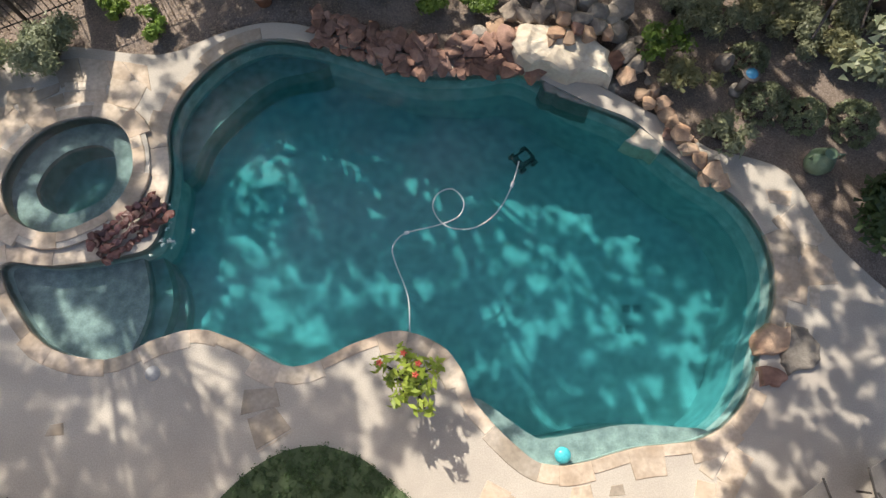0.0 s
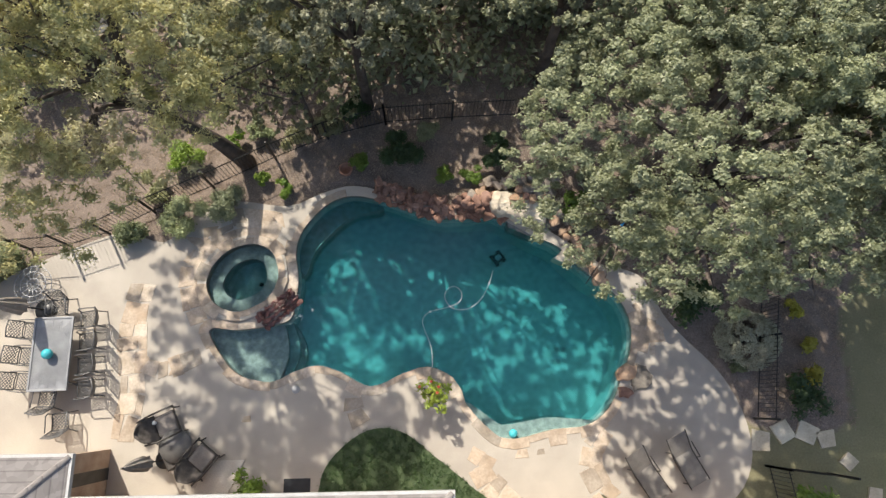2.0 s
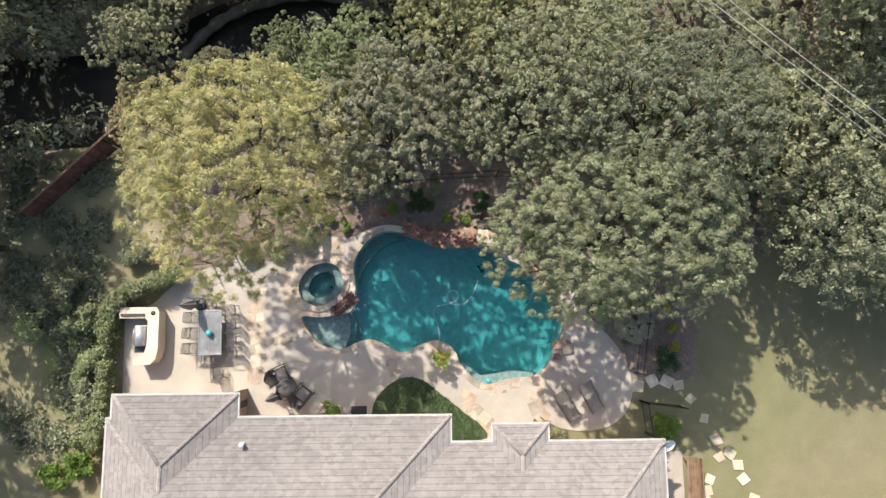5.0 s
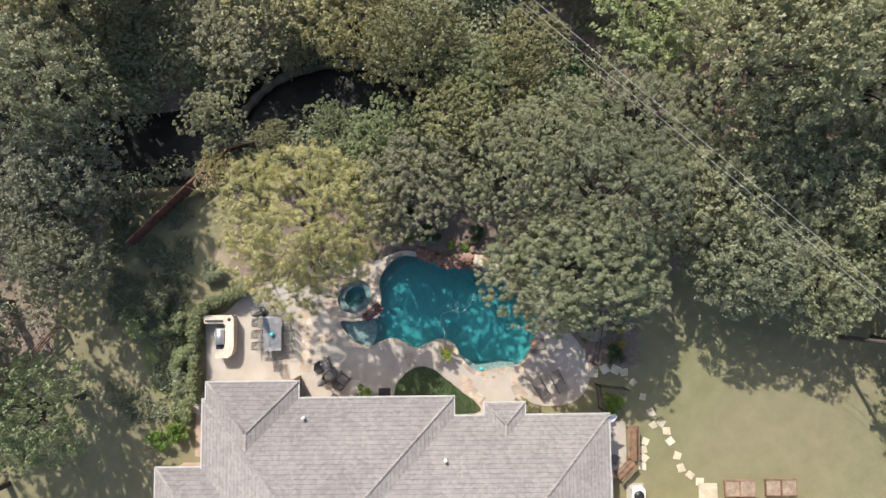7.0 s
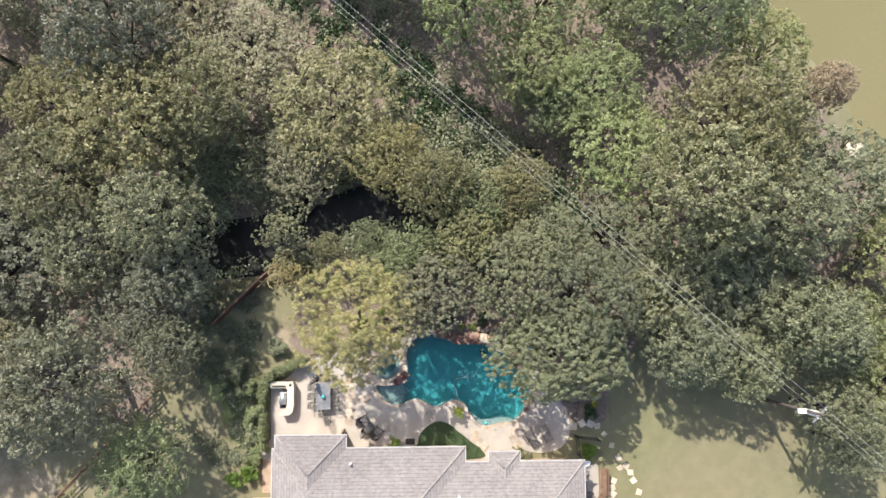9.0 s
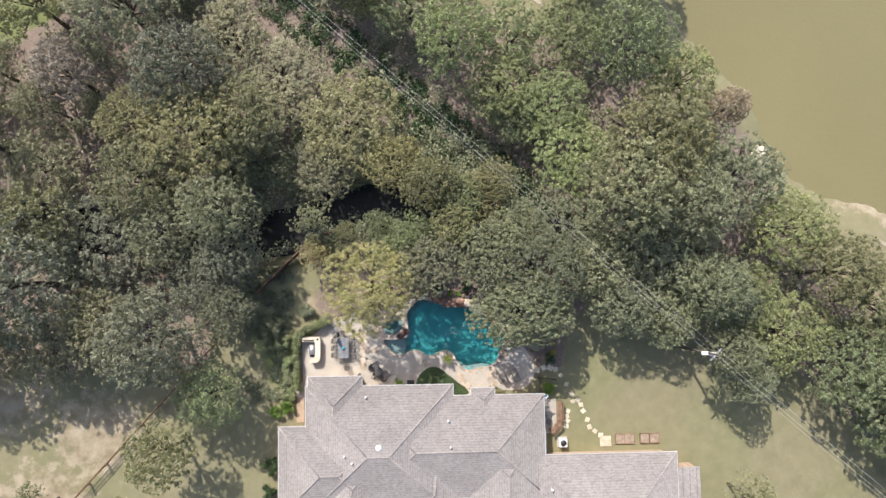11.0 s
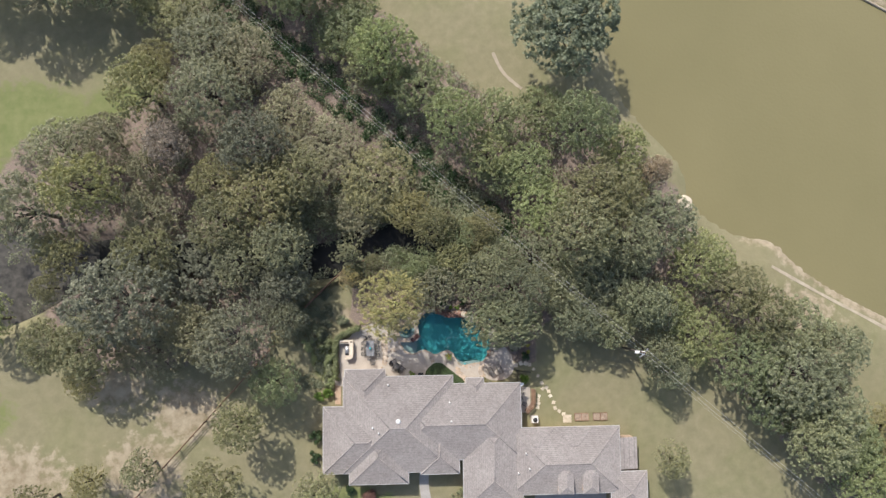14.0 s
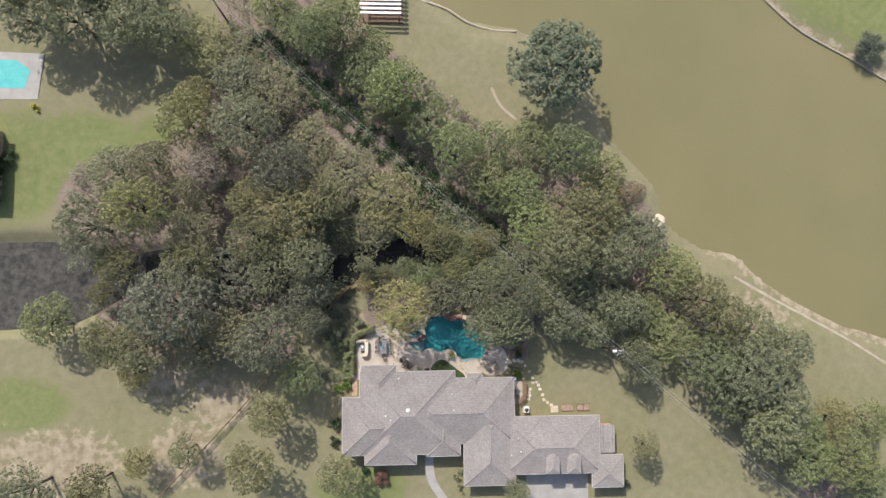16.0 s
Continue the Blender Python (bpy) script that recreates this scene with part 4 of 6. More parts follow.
for kind_no, (key, spots) in enumerate(WOODS_TREES.items()):
    mat, lab = LOOKS[key]
    bases = [make_tree(100 + kind_no * 10 + k, "tree", lab, mat, 5.0, 11.0, {"PINE": 36000, "BARE": 26000}.get(key, 15000), 0.092 if key != "BARE" else 0.12, 210 + 20 * k, 0.75 if key != "BARE" else 0.4, 0.8 + 0.12 * k, shell=0.3, group="woodland trees", fine=True, per=20 if key != "PINE" else 34, lump=(0.085, 0.14), fill=8 if key != "PINE" else 24)
             for k in range(3 if len(spots) > 10 else 1)]
    used = set()
    for k, (x, y, r) in enumerate(spots):
        b = k % len(bases)
        # the strip under the wires is kept clear
        d = (x - 26.1) * 0.649 + (y + 0.15) * 0.761
        if r > 2.5 and x < 8 and -r * 0.85 + 0.3 < d < r * 0.95 + 3.6:
            move = (r * 0.95 + 3.6 if d > 1.5 else 0.3 - r * 0.85) - d
            x, y = x + 0.649 * move, y + 0.761 * move
        elif r > 2.5 and x < 24 and abs(d - 1.5) < r * 0.85 + 1.0:
            move = 1.5 + math.copysign(r * 0.85 + 1.0, d - 1.5) - d
            x, y = x + 0.649 * move * 0.8, y + 0.761 * move * 0.8
        if r > 2.5 and x >= 24 and y > -30 and -2 < d < r * 1.1 + 1.2:
            x, y = x + 0.649 * (r * 1.1 + 1.2 - d), y + 0.761 * (r * 1.1 + 1.2 - d)
        s = r / 5.0 * 1.07
        tall = max(0.55 * s + 0.4, 0.5) * (0.84 + 0.3 * ((k * 37) % 10) / 10)
        if r < 3.2:
            tall = s * 1.2
        tall *= 1.12
        if r < 2.4 and abs(d) < 1.5 and x < 24:
            tall = 0.22
        if abs(d) < r * 1.1 + 0.6 and r > 2.5 and -40 < x < 24:
            tall = min(tall, 0.64)
        m = pose(x, y, -0.15, 0, 0, (k * 77) % 360) @ Matrix.Diagonal((s, s, tall, 1))
        if b not in used:
            used.add(b)
            bases[b].matrix_world = m
        else:
            copy_thing(bases[b], m)
    if key == "OAK":
        # low trees between the lawn and the wires
        for k, (x, y, r, h) in enumerate(((20.0, 5.6, 3.7, 7.0), (16.0, 8.4, 3.4, 7.0), (23.2, 3.2, 3.0, 6.8), (19.8, 11.0, 3.5, 7.0), (28.0, 5.4, 3.2, 7.6))):
            copy_thing(bases[k % 3], pose(x, y, -0.15, 0, 0, 101 * k) @ Matrix.Diagonal((r / 5.0 * 1.1, r / 5.0 * 1.1, h / 11.0, 1)))

# low growth on the floor of the woods
rng = np.random.default_rng(55)
creek_run = rounded(CREEK_LINE, 4, closed=False)
spots, sizes = [], []
while len(spots) < 2300:
    x, y = (rng.uniform(-60, 66), rng.uniform(-30, 62)) if len(spots) < 1700 else (rng.uniform(-24, 6), rng.uniform(9, 24))
    if inside(woods_line, x, y) and not (-17 < x < 15 and y < 9.5) and min((Vector((x, y)) - p).length for p in creek_run) > (2.4 if len(spots) < 1700 else 1.9):
        spots.append((x, y, 0.2 + 0.9 * rng.random()))
        sizes.append(0.6 + 0.8 * rng.random())
tagged(part("undergrowth", leaf_mesh("undergrowth", rng, spots, sizes, 140000, 0.12, 0.7, shell=0.5, fine=True), OAK), "low leafy undergrowth on the woodland floor", "undergrowth", kind="stuff")

# scrub under the wires, its dark leaf colour standing for the strip's shade, and ivy on the west side of the garden
spots = [(-33 + 50 * t + 0.649 * w, 50.3 - 42.8 * t + 0.761 * w, 0.15 + 0.6 * rng.random()) for t, w in zip(rng.random(420), rng.uniform(-0.8, 4.0, 420))]
tagged(part("scrub", leaf_mesh("scrub", rng, spots, [0.8] * len(spots), 34000, 0.11, 0.7, shell=0.4, fine=True), DEEP), "low scrub in the cleared strip under the wires, coloured dark for its shade", "undergrowth", kind="stuff")
spots = []
while len(spots) < 420:
    x, y = rng.uniform(-21, -16.0), rng.uniform(-5, 9)
    if math.hypot((x + 19.8) / 1.6, (y + 0.9) / 2.4) > 1 and noise.noise((x * 0.5, y * 0.5, 2.0)) > -0.15 and not inside(deck_line, x, y):
        spots.append((x, y, 0.02 + 0.12 * rng.random()))
tagged(part("ivy", leaf_mesh("ivy", rng, spots, [0.45] * len(spots), 22000, 0.07, 0.7, shell=0.3, fine=True), PINE), "dark green ivy covering the shaded ground", "groundcover", kind="stuff")


# ---- planting ----
def shrub(seed, x, y, r, h, mat, label, leaves=900, size=0.06, slim=0.45, name="shrub", group="", z=-0.06, clumps=9):
    """A low bush: short stems and a ragged mound of leaves."""
    rng = np.random.default_rng(seed)
    cs = [(rng.normal() * r * 0.42, rng.normal() * r * 0.42, h * (0.45 + 0.35 * rng.random())) for _ in range(clumps)]
    rs = [r * (0.34 + 0.2 * rng.random()) for _ in cs]
    ob = thing(name, label, "plant", group, at=pose(x, y, z))
    part("stem", tubes("stem", [([(0, 0, -0.05), (c[0] * 0.5, c[1] * 0.5, c[2] * 0.5), c], [0.02, 0.014, 0.006]) for c in cs], 5), BARK, ob)
    part("foliage", leaf_mesh("foliage", rng, cs, rs, leaves, size, slim, shell=0.3, fine=True), mat, ob)
    return ob


def clipped(seed, x, y, rx, ry, h, mat, label, leaves=2500, size=0.045, name="clipped_bush"):
    """A bush clipped to a smooth mound: leaves lie close to the mound's skin."""
    rng = np.random.default_rng(seed)
    d = rng.normal(size=(150, 3))
    d /= np.linalg.norm(d, axis=1)[:, None]
    d[:, 2] = np.abs(d[:, 2])
    cs = d * np.array((rx, ry, h)) * 0.88
    ob = thing(name, label, "plant", at=pose(x, y, -0.06))
    part("stem", tubes("stem", [([(0, 0, -0.1), (c[0] * 0.7, c[1] * 0.7, c[2] * 0.7)], [0.03, 0.01]) for c in cs[:14]], 5), BARK, ob)
    part("foliage", leaf_mesh("foliage", rng, cs, [0.17 * min(rx, ry)] * len(cs), leaves, size, 0.6, shell=0.3, up=0.4), mat, ob)
    return ob


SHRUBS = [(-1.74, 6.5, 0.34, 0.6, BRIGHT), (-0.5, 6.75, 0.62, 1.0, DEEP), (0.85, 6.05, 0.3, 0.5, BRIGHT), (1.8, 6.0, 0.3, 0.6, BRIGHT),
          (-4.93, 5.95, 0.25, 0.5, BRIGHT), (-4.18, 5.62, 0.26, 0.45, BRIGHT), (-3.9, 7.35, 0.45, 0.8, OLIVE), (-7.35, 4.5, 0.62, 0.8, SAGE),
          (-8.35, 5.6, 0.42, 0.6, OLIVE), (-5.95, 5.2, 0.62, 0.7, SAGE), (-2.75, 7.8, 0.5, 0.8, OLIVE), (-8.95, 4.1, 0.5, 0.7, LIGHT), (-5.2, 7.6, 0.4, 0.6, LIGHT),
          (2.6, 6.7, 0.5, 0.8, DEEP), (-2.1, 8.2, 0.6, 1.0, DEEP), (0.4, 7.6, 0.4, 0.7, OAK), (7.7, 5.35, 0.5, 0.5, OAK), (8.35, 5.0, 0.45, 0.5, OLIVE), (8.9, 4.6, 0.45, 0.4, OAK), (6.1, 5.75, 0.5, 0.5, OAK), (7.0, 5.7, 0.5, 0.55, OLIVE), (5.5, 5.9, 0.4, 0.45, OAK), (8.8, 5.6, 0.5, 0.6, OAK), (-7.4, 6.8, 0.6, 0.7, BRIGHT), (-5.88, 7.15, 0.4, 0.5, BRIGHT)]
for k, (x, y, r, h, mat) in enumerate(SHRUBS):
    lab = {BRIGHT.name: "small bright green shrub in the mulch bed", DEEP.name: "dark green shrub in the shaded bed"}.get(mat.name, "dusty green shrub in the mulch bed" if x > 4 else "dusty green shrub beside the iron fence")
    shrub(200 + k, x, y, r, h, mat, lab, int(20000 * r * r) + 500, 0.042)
for k, (x, y, r, h, mat, lab) in enumerate(((4.95, 5.1, 0.42, 0.8, BRIGHT, "bright yellow-green shrub behind the boulders"), (5.45, 4.4, 0.4, 0.5, OLIVE, "leafy shrub among the boulders"),
                                            (5.85, 3.4, 0.45, 0.55, OAK, "flowering shrub with small orange blossoms"), (11.63, 1.5, 0.3, 0.5, YELLOWL, "yellow-leaved shrub in the mulch bed"),
                                            (11.92, 0.44, 0.34, 0.5, YELLOWL, "yellow-leaved shrub in the mulch bed"), (11.97, -0.5, 0.38, 0.5, YELLOWL, "yellow-leaved shrub in the mulch bed"),
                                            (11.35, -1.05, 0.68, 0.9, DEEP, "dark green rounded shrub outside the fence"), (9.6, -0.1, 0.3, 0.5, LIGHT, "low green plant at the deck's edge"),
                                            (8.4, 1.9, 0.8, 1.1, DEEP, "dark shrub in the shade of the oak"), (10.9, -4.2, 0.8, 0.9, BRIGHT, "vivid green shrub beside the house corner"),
                                            (5.6, -4.35, 0.5, 0.5, OLIVE, "low shrub between the patio and the house"), (6.3, -4.6, 0.5, 0.5, GREY, "low shrub between the patio and the house"),
                                            (-4.75, -3.35, 0.55, 0.9, BRIGHT, "spiky green potted palm by the house wall"), (-16.5, -5.5, 0.75, 1.1, BRIGHT, "rounded bright green bush by the side path"),
                                            (-17.6, -5.9, 0.7, 1.0, BRIGHT, "rounded bright green bush by the side path"), (-13.4, -19.0, 0.8, 1.0, DEEP, "shrub under the front windows"),
                                            (-11.0, -19.9, 1.4, 1.4, RUSSET, "russet-leaved bush in front of the house"), (-17.9, -11.5, 0.9, 1.2, DEEP, "dark shrub along the house's side wall"),
                                            (-17.9, -14.2, 0.8, 1.0, DEEP, "dark shrub along the house's side wall"), (1.2, -20.5, 0.6, 0.7, OAK, "small round shrub by the front walk"),
                                            (1.8, -22.0, 0.6, 0.7, OAK, "small round shrub by the front walk"), (1.9, -19.3, 0.6, 0.7, OAK, "small round shrub by the front walk"),
                                            (28.3, -21.3, 0.9, 1.2, DEEP, "shrub beside the garage shed"))):
    shrub(260 + k, x, y, r, h, mat, lab, int(2600 * r * r) + 350, 0.06 if r < 0.7 else 0.085)
for k, (x, y, rx, ry) in enumerate(((6.66, 4.85, 0.45, 0.32), (6.85, 3.95, 0.48, 0.42), (7.5, 3.68, 0.4, 0.36), (8.4, 3.55, 0.42, 0.48))):
    clipped(300 + k, x, y, rx, ry, 0.55, SAGE, "clipped round light green bush under the oak", 5200, 0.024)
clipped(310, 10.05, 0.62, 0.98, 0.92, 1.25, SILVER, "large pale silvery rounded bush at the fence", 26000, 0.03, "silver_bush")

shrub(345, 73.3, 51.3, 2.6, 2.6, PINE, "broad dark bush on the far shore", 9000, 0.12, clumps=24)
shrub(346, -66.6, 39.6, 0.7, 0.6, YELLOWL, "yellow flowering bed beside the neighbour's pool", 900, 0.08)

# clipped hedge in a curve round the cooking corner, and looser bushes beyond it
rng = np.random.default_rng(77)
hedge_run = rounded([(-15.3, -3.6), (-15.35, -1.4), (-15.35, 0.6), (-15.2, 1.75), (-14.5, 2.35), (-13.3, 2.9), (-12.2, 3.4)], 5, closed=False)
cs = [(p.x + rng.normal() * 0.12, p.y + rng.normal() * 0.12, z) for p in hedge_run for z in (0.35, 0.75, 1.1) for _ in range(2)]
hedge = thing("hedge", "clipped green hedge curving round the outdoor kitchen", "hedge")
part("stem", tubes("stem", [([(p.x, p.y, -0.1), (p.x, p.y, 0.9)], [0.05, 0.02]) for p in hedge_run[::2]], 5), BARK, hedge)
part("foliage", leaf_mesh("foliage", rng, cs, [0.34] * len(cs), 26000, 0.06, 0.5, shell=0.4), LIGHT, hedge)
for k, (x, y, r, h) in enumerate(((-16.4, -0.9, 0.8, 1.3), (-16.3, -2.6, 0.75, 1.2), (-16.7, 1.3, 0.8, 1.4), (-17.8, 2.6, 1.0, 1.4), (-16.0, -4.2, 0.7, 1.0), (-14.4, 4.4, 0.8, 1.1), (-19.0, 0.8, 0.9, 1.2))):
    shrub(330 + k, x, y, r, h, OAK if k % 2 else LIGHT, "loose leafy bush along the west side of the patio", 3200, 0.075)

# bark chips on the mulch beds
spots = []
while len(spots) < 3000:
    x, y = (rng.uniform(-13, 8), rng.uniform(3.6, 10.5)) if len(spots) < 2500 else (rng.uniform(10.2, 13.2), rng.uniform(-1.9, 2.5))
    if not inside(deck_line, x, y):
        spots.append((x, y, -0.045))
me = leaf_mesh("bark_chips", rng, spots, [0.22] * len(spots), 42000, 0.024, 0.5, up=3.0, shell=0.05, fine=True)
co = np.empty(len(me.vertices) * 3)
me.vertices.foreach_get("co", co)
co[2::3] = -0.056 + 0.016 * rng.random(len(me.vertices))
me.vertices.foreach_set("co", co)
tagged(part("bark_chips", me, CHIP), "brown and grey bark chips scattered over the beds", "mulch", kind="stuff")

# low clipped groundcover inside the patio's curve
LAWN = [(-2.75, -4.75), (-2.8, -3.37), (-2.54, -2.66), (-1.8, -1.99), (-1.05, -1.76), (-0.29, -1.96), (0.33, -2.45), (0.96, -2.93), (1.69, -3.53), (2.45, -4.1), (2.3, -4.75)]
lawn_line = rounded(LAWN, 4)
bed = thing("groundcover_bed", "dense dark green clipped groundcover in a curved bed", "plant bed", kind="structure")
part("bed_mound", sheet("bed_mound", lawn_line, z=0.06, thick=0.1), GRASS_BED, bed)
pts = []
while len(pts) < 1500:
    x, y = rng.uniform(-2.8, 2.45), rng.uniform(-4.75, -1.76)
    if inside(lawn_line, x, y):
        pts.append((x, y, 0.06))
tagged(part("leaf_cover", leaf_mesh("leaf_cover", rng, pts, [0.1] * len(pts), 45000, 0.018, 0.6, up=0.8, shell=0.1, fine=True), DEEP, bed), kind="stuff")

# the flowering plant on the cape
plant = thing("plumeria", "potted plumeria with yellow-green leaves and red flowers", "plant", at=pose(0.5, -0.8, 0))
rng = np.random.default_rng(5)
tips = [(0.42 * math.cos(q) * k, 0.42 * math.sin(q) * k, 0.95 + 0.25 * rng.random()) for q, k in zip(np.arange(11) * 2.4, np.linspace(0.2, 1.15, 11))]
v = [(math.cos(q) * r, math.sin(q) * r, z) for r, z in ((0.13, 0.0), (0.2, 0.34), (0.2, 0.36), (0.16, 0.33)) for q in np.arange(16) * math.pi / 8]
part("pot", mesh_of("pot", v, [(k * 16 + i, k * 16 + (i + 1) % 16, (k + 1) * 16 + (i + 1) % 16, (k + 1) * 16 + i) for k in range(3) for i in range(16)] + [tuple(range(48, 64)), tuple(range(15, -1, -1))], True), GREYROCK, plant, "grey ceramic pot")
part("stem", tubes("stem", [([(0, 0, 0.3), (t[0] * 0.4, t[1] * 0.4, 0.65), t], [0.035, 0.028, 0.016]) for t in tips], 6), BARK, plant)
part("foliage", leaf_mesh("foliage", rng, tips, [0.15] * len(tips), 360, 0.08, 0.36, up=0.7, shell=0.6), PLUM, plant)
for t in tips[::3]:
    petals = [(((0, 0, 0.0), (0.03 * math.cos(q), 0.03 * math.sin(q), 0.012), (0.055 * math.cos(q), 0.055 * math.sin(q), 0.0)), [0.006, 0.019, 0.003]) for q in np.arange(5) * 1.257]
    bloom = tubes("flower", [([Vector(p) + Vector(t) + Vector((0, 0, 0.12)) for p in pts], r) for pts, r in petals], 5)
    part("flower", bloom, PETAL, plant, "small red flower")

# ---- rocks round the pool ----
rng = np.random.default_rng(9)
stones = [rubble_mesh("rock", rng, 1.0, 0.8, 0.7, 14, 0.7, 0.06) for _ in range(9)]
for me in stones:
    me.materials.append(REDROCK)


def scatter(parent, places, mat, group_name="rock"):
    for k, (x, y, z, s, q) in enumerate(places):
        me = stones[k % len(stones)]
        ob = new(group_name, me)
        ob.parent = parent
        ob.matrix_world = pose(x, y, z, rng.normal() * 12, rng.normal() * 12, q) @ Matrix.Diagonal((s * 1.15, s, s * 0.7, 1))
        ob.material_slots[0].link = "OBJECT"
        ob.material_slots[0].material = mat


border = thing("rock_border", "reddish brown stacked rocks along the pool's edge", "rocks", kind="structure")
edge = pool_line[22:50]
places = []
for k in range(len(edge) - 1):
    for row in range(4):
        for rep in range(1 + (row + k) % 2):
            p = edge[k].lerp(edge[k + 1], rng.random())
            places.append((p.x + rng.normal() * 0.03, p.y + 0.02 + row * 0.17 + rng.normal() * 0.03, 0.02 + 0.05 * row + rng.random() * 0.05, 0.09 + 0.15 * rng.random() ** 1.5, rng.random() * 360))
scatter(border, places, REDROCK)
falls = thing("rock_spillway", "wet red rocks of the spillway between spa and pool", "rocks", kind="structure")
scatter(falls, [(-4.72 + 0.95 * a + 0.22 * b, 1.42 + 0.78 * a - 0.22 * b, 0.1 + 0.09 * rng.random() - 0.12 * abs(b), 0.075 + 0.05 * rng.random(), rng.random() * 360)
                for a in np.linspace(0, 1, 14) for b in (-0.6, -0.1, 0.4, 0.9)], WETROCK)
foam_spots = [(-3.72 + 0.16 * rng.normal(), 1.75 + 0.25 * rng.normal(), -0.085) for _ in range(24)]
foam = part("splash", leaf_mesh("splash", rng, foam_spots, [0.05] * 24, 150, 0.016, 0.7, up=3.0), WHITE)
tagged(foam, "white froth where the spillway meets the pool", "water", kind="stuff")


def boulder(name, label, x, y, z, sx, sy, sz, turn, mat, flat=0.0, rough=0.22, level=3, group=""):
    ob = part(name, rock_mesh(name, rng, sx, sy, sz, rough, level, flat), mat)
    ob.matrix_world = pose(x, y, z, 0, 0, turn)
    return tagged(ob, label, "rock", group)


def slab_rock(name, label, mat, outline, z, thick, relief=0.05, edge=0.1):
    return tagged(part(name, slab_mesh(name, rng, outline[::-1], z, thick, relief, edge), mat), label, "rock")


slab_rock("pale_boulder", "large pale cream flat-topped boulder over the water", PALEROCK,
          [(2.29, 5.03), (2.46, 5.43), (3.01, 5.4), (3.6, 5.3), (4.11, 4.9), (4.06, 4.33), (3.32, 4.4), (2.64, 4.61)], 0.42, 0.62, 0.09, 0.16)
slab_rock("wet_ledge", "broad grey wet rock ledge at the waterline", WETGREY, [(2.9, 4.6), (3.2, 4.75), (4.4, 4.5), (4.3, 4.0), (3.95, 4.02), (3.3, 4.18), (2.95, 4.32)], -0.03, 0.7, 0.04, 0.08)
slab_rock("pale_slab", "pale flat rock ledge at the waterline", PALEROCK, [(4.32, 3.33), (4.66, 3.64), (4.9, 3.6), (5.05, 3.22), (4.86, 3.04)], -0.02, 0.5, 0.04, 0.07)
PILE = [(3.09, 5.15, 0.5, 0.15, TANROCK), (3.31, 5.02, 0.5, 0.14, TANROCK), (3.56, 5.43, 0.5, 0.2, GREYROCK), (3.9, 5.6, 0.45, 0.22, GREYROCK), (3.26, 5.43, 0.5, 0.16, TANROCK), (3.64, 5.1, 0.52, 0.17, TANROCK),
        (2.99, 5.0, 0.46, 0.1, TANROCK), (3.85, 5.29, 0.46, 0.2, GREYROCK), (3.45, 5.18, 0.55, 0.13, REDROCK), (2.61, 5.74, 0.28, 0.22, GREYROCK), (2.87, 5.68, 0.3, 0.21, GREYROCK), (2.09, 5.51, 0.2, 0.2, TANROCK),
        (1.95, 5.2, 0.16, 0.22, REDROCK), (2.36, 5.8, 0.22, 0.22, GREYROCK), (4.16, 5.61, 0.3, 0.24, GREYROCK), (4.25, 5.28, 0.3, 0.22, GREYROCK), (4.34, 4.9, 0.26, 0.22, GREYROCK), (4.04, 5.2, 0.42, 0.15, TANROCK),
        (4.5, 5.1, 0.2, 0.22, GREYROCK), (4.56, 4.72, 0.14, 0.2, GREYROCK), (2.25, 5.2, 0.22, 0.24, REDROCK), (2.3, 4.7, 0.08, 0.2, REDROCK), (2.02, 4.85, 0.06, 0.2, REDROCK), (1.78, 5.42, 0.14, 0.2, GREYROCK),
        (1.55, 5.3, 0.1, 0.19, REDROCK), (4.22, 4.78, 0.2, 0.2, REDROCK), (4.4, 4.5, 0.12, 0.19, TANROCK), (3.3, 5.72, 0.4, 0.24, GREYROCK), (3.7, 5.85, 0.38, 0.22, GREYROCK), (3.05, 5.85, 0.3, 0.22, GREYROCK),
        (4.4, 5.85, 0.24, 0.24, GREYROCK), (4.65, 4.15, 0.13, 0.16, TANROCK), (4.83, 4.19, 0.13, 0.15, TANROCK), (4.75, 3.97, 0.13, 0.15, TANROCK), (4.95, 3.91, 0.13, 0.17, TANROCK), (5.02, 3.72, 0.14, 0.16, TANROCK),
        (5.12, 3.55, 0.13, 0.17, TANROCK), (5.2, 3.34, 0.14, 0.19, TANROCK), (5.05, 3.38, 0.06, 0.13, REDROCK), (5.33, 3.03, 0.13, 0.18, TANROCK), (5.5, 2.86, 0.11, 0.19, TANROCK), (5.34, 3.25, 0.12, 0.14, TANROCK),
        (5.7, 2.62, 0.1, 0.2, TANROCK), (5.88, 2.45, 0.06, 0.17, TANROCK), (5.58, 2.55, 0.03, 0.14, TANROCK), (5.45, 3.2, 0.05, 0.1, TANROCK), (4.85, 4.4, 0.05, 0.12, GREYROCK)]
for x, y, z, size, mat in PILE:
    lab = {TANROCK.name: "angular tan boulder in the rock edging above the pool", REDROCK.name: "reddish boulder in the rock edging above the pool"}.get(mat.name, "weathered grey-brown boulder in the rock edging")
    ob = part("boulder", rubble_mesh("boulder", rng, size * 1.2, size, size * 0.95, 18, 0.6, size * 0.09), mat)
    ob.matrix_world = pose(x, y, z, 0, 0, rng.random() * 360)
    tagged(ob, lab, "rock", "boulders")
slab_rock("flat_red_rock", "flat red rock jutting over the pool's edge", TANROCK, [(6.0, -0.26), (6.3, 0.0), (6.62, -0.06), (6.6, -0.4), (6.3, -0.52), (6.02, -0.5)], 0.13, 0.2, 0.04, 0.05)
